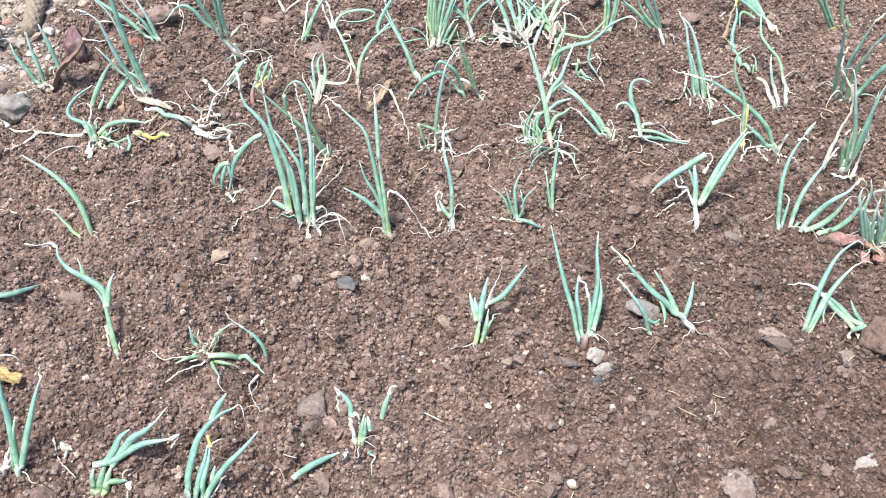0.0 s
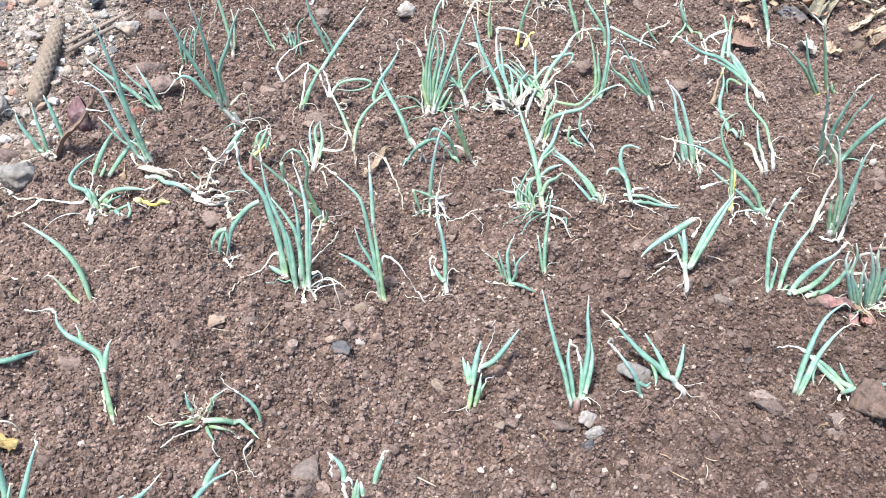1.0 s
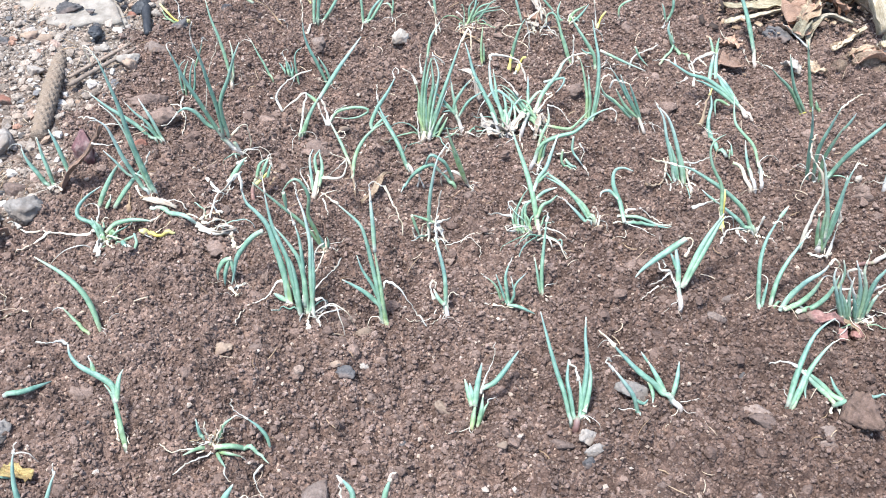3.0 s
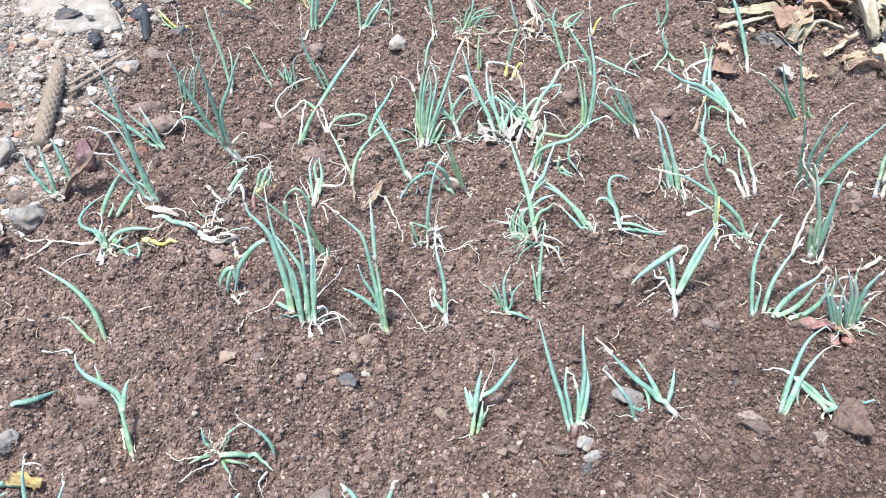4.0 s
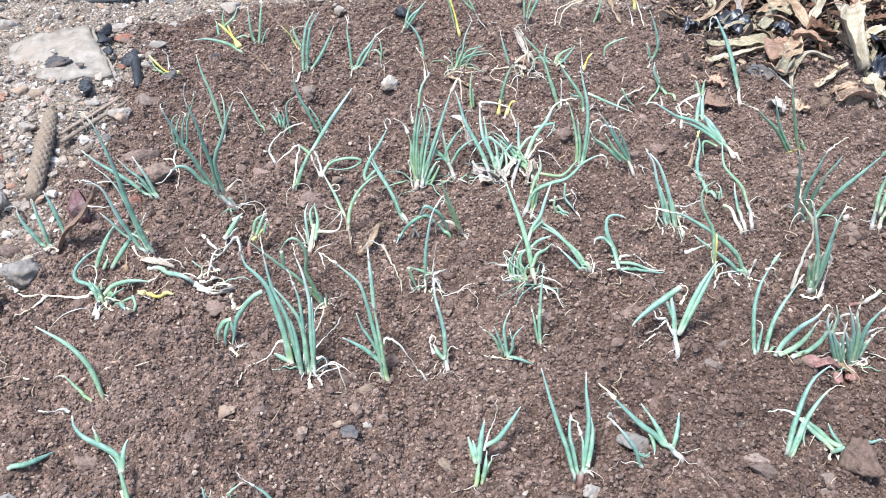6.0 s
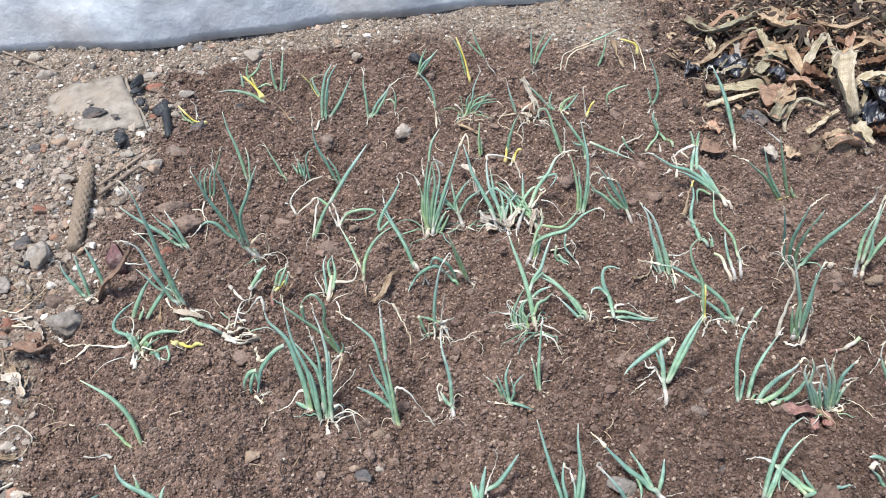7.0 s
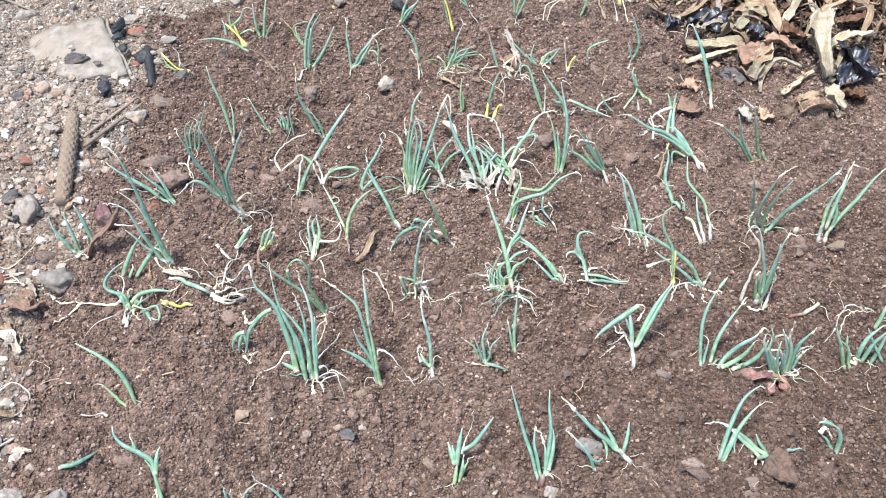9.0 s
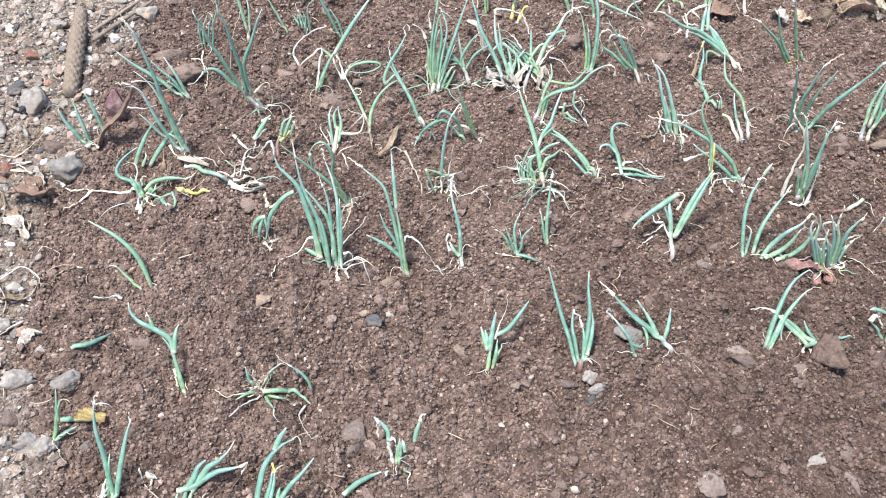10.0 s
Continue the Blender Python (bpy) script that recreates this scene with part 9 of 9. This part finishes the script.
onion(-0.284, 0.473, "onion plant with a sharply bent green leaf", [
    ("l", 10, (-0.6, 0.1, -0.7), (2.2, 102, 56), (1.1, 77, 41)),
    ("g", 11, (-0.8, 2.1, 1.9), (1.8, 14, 10), (1.5, 27, 22), (1.5, 24, 19), (1.3, 11, 10), (1.4, 10, 9)),
    ("w", 5, (6, 4.2, 3.7), (1, 23, 17), (1.4, -128, -34)),
    ("l", 10, (-0.2, -0, -0.8), (2.1, 83, 57), (1.9, 74, 41)),
    ("g", 10, (0.2, 2.3, 2), (1.3, 49, 34), (1.4, 62, 38), (1.2, 37, 27)),
    ("l", 10, (0.3, 0, -0.8), (2.2, 78, 57), (1.4, 72, 39)),
    ("g", 10, (0.8, 2.1, 1.8), (1.7, 50, 35), (1.6, 47, 33), (1.2, 25, 20), (1.6, 38, 28)),
    ("l", 7, (0.5, 1, 0.9), (0.8, 9, 6), (1.3, -1, -1)),
    ("w", 8, (2.5, 1.1, 1), (0.8, -72, -42), (1.7, -71, 34)),
])
onion(-0.194, 0.47, "upright blue-green onion plant with pale foot", [
    ("g", 11, (-0.4, -0.5, -0), (2.1, 103, 30), (2, 81, 40), (1.9, 71, 38), (1.5, 49, 33), (1.3, 37, 27), (1.5, 22, 17)),
    ("g", 9, (0.9, 5.4, 4.5), (1.4, 62, 38), (1.4, 53, 33)),
    ("g", 10, (-0, -0.2, -0.5), (2.2, 83, 47), (1.8, 74, 38), (1.4, 82, 40)),
    ("g", 9, (0.5, -0, -0.8), (2.3, 86, 55), (1.8, 76, 40), (1.5, 88, 40)),
    ("y", 5, (1, 3.6, 3), (1.1, 113, 39)),
    ("g", 11, (0.8, -0, -0.8), (1.9, 58, 55), (2.2, 51, 34), (2.1, 41, 28), (2.1, 45, 31)),
    ("w", 5, (1.1, 0.1, -0.7), (1.9, 48, 52), (1.2, 51, 34)),
    ("g", 6, (1.3, 1.3, 1), (1.4, 76, 42)),
])
onion(-0.054, 0.536, "small thin green onion plant in loose soil", [
    ("w", 10, (-0.3, 0.1, -0.7), (2, 115, 63), (1.4, 104, 50)),
    ("g", 7, (-0.9, 1.7, 2), (1.1, 98, 51), (1, 137, 39), (0.8, 146, 33)),
    ("w", 5, (-2, 3, 3.6), (1, 137, 38), (1.2, -62, -46), (1.4, -80, -50)),
    ("l", 7, (0, -0, -0.8), (2.2, 80, 63), (1.5, 78, 50)),
    ("l", 7, (0.3, 0, -0.8), (2.5, 81, 62), (0.8, 89, 49)),
    ("w", 6, (-0.8, 1.8, 2.2), (0.5, 12, 8), (0.7, -55, -44), (0.8, -92, -50)),
    ("v", 6, (1, 0.9, 1), (1, 110, 51), (0.5, 114, 47)),
    ("g", 7, (2, 1.7, 2), (1.5, 72, 49), (1.3, 61, 46)),
    ("w", 5, (2.6, 3.2, 3.9), (0.7, 66, 43), (0.6, 18, 19)),
    ("g", 8, (-5.7, -4, 0.1), (2.2, 50, -13), (1.6, 18, 28), (1.9, 0, 42)),
    ("g", 6, (0.9, -0.4, -0.9), (0.7, -42, 35)),
    ("w", 9, (-1.2, -2, 1.4), (0.6, 51, -13)),
])
onion(-0.221, 0.634, "dry straw-coloured onion tuft with two green leaves", [
    ("g", 8, (0.5, -0.9, 0.9), (1.6, 7, 0), (1.8, 24, -39), (1.5, -17, -5), (1.7, -35, -17)),
    ("g", 6, (6.1, 0, 0), (1.2, 121, 56), (1.4, 147, 43), (1.4, 160, 31)),
    ("w", 3, (3.8, 1.5, 2.7), (1.3, 161, 25), (0.9, 153, 39), (1, 109, 58)),
    ("g", 6, (0.6, 0.4, -0), (2.1, 52, 65), (1.5, 26, 37)),
    ("g", 6, (-0.9, 0.3, -0.3), (1.7, 139, 67), (1.5, 114, 58)),
    ("l", 6, (-0, -0.2, -0.3), (2, -137, 42), (1.8, -137, 14)),
    ("l", 5, (0.6, -0.8, -0.2), (1.9, -64, 35), (1.9, -56, 15)),
    ("l", 5, (0.7, -0.7, -0.3), (2.6, -36, 37), (1.5, 13, -35)),
    ("w", 4, (0.4, -1, -0.1), (1.9, -148, 10), (2.1, -123, 27), (1.2, -134, -7)),
    ("w", 3, (0, -0.4, -0.3), (2.1, -143, 44), (1.9, -158, 17), (1.2, -158, 23), (2.1, 130, -25)),
    ("w", 4, (5.5, -1.6, -1), (1.6, -114, 11), (2.2, -69, 25), (2, -62, 21), (1, -53, 1)),
    ("w", 4, (-0, 0.2, -0.2), (0.6, -158, 48), (0.5, -129, 29)),
    ("d", 3, (0.3, 0.2, -0.4), (1.6, 179, 31), (1.5, -160, 24)),
    ("d", 3, (0.4, 0.5, -0.4), (1.2, 171, 50), (0.9, 177, 3)),
    ("d", 3, (0.2, 0, -0.8), (1.5, 25, 63), (0.8, 45, 49)),
    ("d", 3, (-0.1, 0.2, -0.4), (0.8, -11, 45), (0.9, -44, 11)),
    ("d", 3, (0.4, -0, -0.8), (1.8, -158, 47), (1.4, 173, 17)),
    ("d", 3, (0.2, 0.3, -0.5), (1.3, 150, 56), (0.8, 151, 21)),
    ("w", 4, (-0.1, -0.3, -0.4), (1.2, 92, 66), (0.8, 24, 57)),
    ("w", 3, (0.2, 0, -0.8), (1.1, 1, 49), (0.7, -12, -20)),
    ("d", 3, (0.2, 0.1, -0.3), (1.6, 60, 80), (0.7, 31, 62)),
    ("w", 3, (-0.3, 0.3, -0.3), (1.9, 130, 68), (1.2, 105, 59)),
    ("d", 3, (0, 0.2, -0.1), (1.6, 23, 74), (0.7, 45, 68)),
    ("w", 4, (-0.1, 0.1, -0.3), (0.3, -27, 35), (1.2, -66, 29)),
    ("d", 3, (0.2, -0.1, -0.9), (1.2, 149, 63), (0.5, 142, 26)),
    ("d", 3, (0.1, 0.2, -0.6), (1.3, 134, 62), (0.5, 133, 31)),
    ("w", 3, (-0, 0.2, -0.4), (1.4, -165, 42), (1.2, -138, 4)),
    ("w", 4, (0.1, -0, -1), (1.7, -127, 55), (1.3, -123, 29)),
    ("w", 4, (-0.3, 0.1, -0.6), (2.3, 17, 63), (1.7, 28, 61)),
    ("w", 4, (-0.2, 0.2, -0.6), (1.5, -151, 48), (1.1, -179, 23)),
    ("d", 3, (0.3, 0.2, -0.7), (1.9, 43, 53), (1.4, 16, 13)),
    ("w", 3, (-0.2, -0.1, -0.9), (1.5, -99, 62), (0.5, -140, 5)),
    ("w", 3, (-0.1, -0.1, -0.9), (1.9, 123, 56), (1.3, 143, 27)),
    ("w", 3, (0.4, 0.1, -0.7), (1.5, 77, 63), (0.7, 124, 35)),
    ("w", 3, (0.4, 0.1, -0.3), (1.8, 25, 69), (1.2, 18, 50)),
    ("d", 3, (-0.1, 0.1, -0.4), (1.4, -34, 37), (1, -32, 3)),
    ("w", 3, (0.4, 0.3, -0.3), (1.1, 155, 71), (0.6, 172, 17)),
], "dry_tuft", "onion plant")
onion(-0.447, 0.564, "yellowing onion plant with limp leaves", [
    ("l", 8, (-0.2, -0.5, -0.8), (2.5, 71, 58), (2.6, 77, 59), (2.2, 84, 60)),
    ("l", 7, (0.5, 1.1, 1.9), (1.5, 81, 60), (1.4, 54, 54)),
    ("l", 8, (-0.4, -0.7, -0.8), (1.9, 38, 38), (2.1, 18, 29)),
    ("g", 9, (-0.1, 2.4, -0.1), (1.6, -1, 14), (2.2, -12, 8)),
])
onion(-0.583, 0.784, "curled whitish dried stalks lying on gravel", [
    ("d", 4, (-6.8, 2.1, 0.9), (3.4, 17, -4), (2.9, -39, 3), (2.5, -57, -7), (2.6, -30, 13), (1.9, 26, -3), (2.4, 78, -3)),
    ("w", 3, (-5.3, -0.2, 0.6), (3.8, 24, 1), (3.1, 32, 11), (1.6, 19, 9), (1.7, -32, -15), (1.7, -33, -10)),
    ("w", 3, (4.6, -5.1, 0.9), (3.6, -141, 1), (2.2, -121, -13), (1.2, -104, -10)),
    ("d", 3, (-1.9, -10.7, 0.1), (3.1, -22, 12), (2.3, -41, -7)),
    ("d", 3, (6.4, 1.9, 0.5), (1.6, 66, 12), (2.8, -10, 30)),
], "dry_stalks", "dry stalks", "")
onion(-0.617, 1.022, "curled whitish dried stalks lying on gravel", [
    ("w", 3, (-4.3, -3.5, -0), (2.1, 54, 0), (3.6, 27, 5)),
    ("w", 3, (-1.1, -0.6, 0.1), (4.1, -41, 6), (2.1, -48, 5), (1.7, 102, -7)),
    ("d", 3, (-4.3, 1, 0.2), (3.4, 35, 10), (5.5, 67, -1)),
    ("d", 3, (-5.1, 8.2, 0.4), (5, -51, 2), (1.4, -41, -16)),
    ("d", 3, (-5, 2, 0.4), (2.9, -1, 8), (3, 52, -16)),
    ("d", 3, (-1.7, -6.2, -0), (4.5, -69, 6), (4.8, -91, -7)),
    ("d", 3, (6.7, -16.1, -0.2), (1.3, 76, 28), (3.1, -44, 5), (2.1, -77, -21)),
    ("d", 3, (-2.4, -20.1, -0.2), (2.7, 89, 7), (2.5, 114, -8)),
    ("d", 2, (-5.9, 7.3, -0), (4.9, -30, 8), (4, 21, -3)),
    ("d", 2, (-4.4, 9.3, 0.5), (4.7, -52, 0), (3.5, -81, -3)),
    ("d", 2, (-3.5, -0.2, 0.2), (2.7, 47, 11), (3.4, 12, -8)),
    ("w", 3, (-2.7, -1.6, -0.2), (3.3, -1, 10), (1.4, -27, -16)),
    ("d", 2, (-6.9, 2.1, 0.2), (4, -30, 6), (3, 10, -4)),
    ("w", 3, (-5.9, -4.4, -0.3), (2.7, 41, 16), (2.6, 75, -4)),
    ("d", 2, (-2.1, 8, 0.6), (3.2, -43, -4), (2.7, -81, -12)),
    ("w", 4, (-1.3, -13.1, -0.1), (1.5, 27, 21), (2.5, 97, -11)),
    ("d", 3, (-2.1, -17.1, -0.2), (2.8, -26, 6), (2.6, 42, -5)),
], "dry_stalks", "dry stalks", "")
onion(0.101, 0.876, "small dark blue-green onion sprout in a hollow", [
    ("g", 7, (0.3, -0.2, -0.8), (3.3, 112, 63), (1.6, 100, 61), (1.7, 61, 58)),
    ("g", 6, (0.2, -0.2, -0.8), (3.2, 131, 58), (2, 130, 55)),
    ("l", 6, (-0.5, 0.3, -0.5), (2.9, 140, 63), (1.6, 154, 37)),
    ("w", 3, (-2.7, 1.7, 3), (1, 161, 30)),
    ("v", 4, (0.6, 0.7, 1.3), (1.5, 60, 58), (1.8, 29, 42)),
    ("g", 6, (0, -0.3, 0.4), (1.5, -19, 6), (2.4, -4, -26)),
    ("w", 5, (-1.9, -0.2, 0.2), (2.7, -10, 1)),
    ("w", 3, (-2.9, 0.2, 0), (0.9, -12, 4)),
    ("g", 5, (0.1, 0.1, -0.8), (2.3, 41, 67), (1.7, 115, 58)),
])
onion(-0.571, 0.767, "curled whitish dried stalks lying on gravel", [
    ("w", 5, (-6.6, 4.2, 0.6), (2.4, 22, -7), (3.6, -45, 10), (3.8, -53, -2), (2.2, -103, -5)),
    ("w", 4, (-5.4, 1.8, 0.4), (4.3, 21, 8), (2.8, 39, 10), (3.2, -30, -10), (2.9, -100, -3), (2.5, -158, -5)),
    ("w", 4, (-0.4, -0.2, 0.4), (1.5, 145, 2), (1.7, 68, 1)),
], "dry_stalks", "dry stalks", "")
onion(-0.563, 0.718, "curled whitish dried stalks lying on gravel", [
    ("w", 5, (2.4, 1.5, 0.8), (2.8, -134, 2), (3.4, -131, -15)),
    ("w", 4, (-3.2, -4, 0.1), (4, -30, 14), (1.7, -29, -24)),
], "dry_stalks", "dry stalks", "")
onion(-0.518, 0.823, "curled whitish dried stalks lying on gravel", [
    ("w", 3, (3.8, -0.9, 2.3), (3.6, 175, -22), (2.1, -115, -16)),
    ("w", 3, (-3.1, 2.3, 1.6), (1.3, 74, -13), (2.5, -28, 1), (1.2, -74, -21)),
], "dry_stalks", "dry stalks", "")
onion(-0.634, 1.018, "curled whitish dried stalks lying on gravel", [
    ("w", 4, (2.2, 0.3, 0.4), (3.1, -166, 3), (2.7, -132, -1), (1.8, -52, -18)),
    ("w", 4, (-1.5, -1.1, -0.1), (4, -9, 7), (3.2, -44, 5), (1.4, -60, 3)),
    ("w", 3, (-2.8, 1.8, 0.4), (3, -17, 10), (5.2, 69, -6), (2.6, 77, 9)),
    ("d", 2, (-2.6, 6.1, 0.5), (4.1, -40, 4), (3, 22, -12)),
    ("d", 2, (-1.1, 8.3, 0.9), (4.2, -61, -4), (2.1, 26, -12)),
    ("d", 2, (-3.7, 3.6, 0.6), (3.6, 13, 3), (2, -8, -22)),
], "dry_stalks", "dry stalks", "")
onion(-0.628, 0.825, "curled whitish dried stalks lying on gravel", [
    ("w", 3, (-1.3, -0.4, 0.7), (1.8, 84, 8), (2.4, 104, -11)),
    ("d", 3, (-2.9, 4.5, 0.7), (2.9, 72, 6)),
], "dry_stalks", "dry stalks", "")
onion(-0.401, 1.311, "small thin green onion plant in loose soil", [
    ("g", 6, (-0.5, -0, -0.8), (3.7, 98, 74), (2.7, 45, 63)),
    ("g", 6, (0.1, -0, -0.8), (3.7, 77, 74), (2.8, 53, 65)),
    ("g", 6, (0.6, 0, -0.7), (3.7, 63, 72), (2.7, 89, 70)),
    ("g", 5, (-1, 0.2, -0.2), (3.1, 113, 74), (1.7, 73, 68), (1.3, 19, 43)),
    ("l", 5, (1.2, 1.5, 4), (3.1, 42, 62), (1.4, 54, 67)),
    ("w", 3, (2.6, 2.9, 8), (0.7, 55, 65), (0.7, -13, -31)),
    ("w", 4, (-0.4, -2, 0.9), (3.8, -81, 10), (2.2, -60, -24), (4.1, -83, -5)),
    ("w", 5, (-2.2, -3.5, 0.3), (2.1, -30, 17), (3.5, -65, 9), (1.3, -57, -28)),
])
onion(-0.338, 0.517, "loose pale dried stalk lying on the soil", [
    ("w", 3, (-0.8, 1.5, -0.1), (1.3, -63, 21), (1.7, -58, 7), (1.7, -46, 12), (1.6, -35, -11)),
], "dry_stalks", "dry stalks", "")
onion(-0.33, 0.517, "small white flake of onion skin on the soil", [
    ("w", 9, (-0.3, 0.3, -0.3), (1.4, -40, 48), (0.8, -21, 5)),
    ("w", 7, (0.4, -0.8, -0.2), (1, 42, 66)),
], "skin_flake", "onion skin", "")
onion(-0.291, 0.582, "loose pale dried stalk lying on the soil", [
    ("d", 3, (0.1, 1.4, -0.6), (1.3, -97, 42), (1, -71, -12)),
], "dry_stalks", "dry stalks", "")
onion(-0.14, 0.521, "thin dry root thread lying on the soil", [
    ("d", 2, (-2.2, 2.3, 0.1), (3.1, -53, 0), (1.6, -31, 0), (2.2, -54, 6)),
], "dry_stalks", "dry stalks", "")
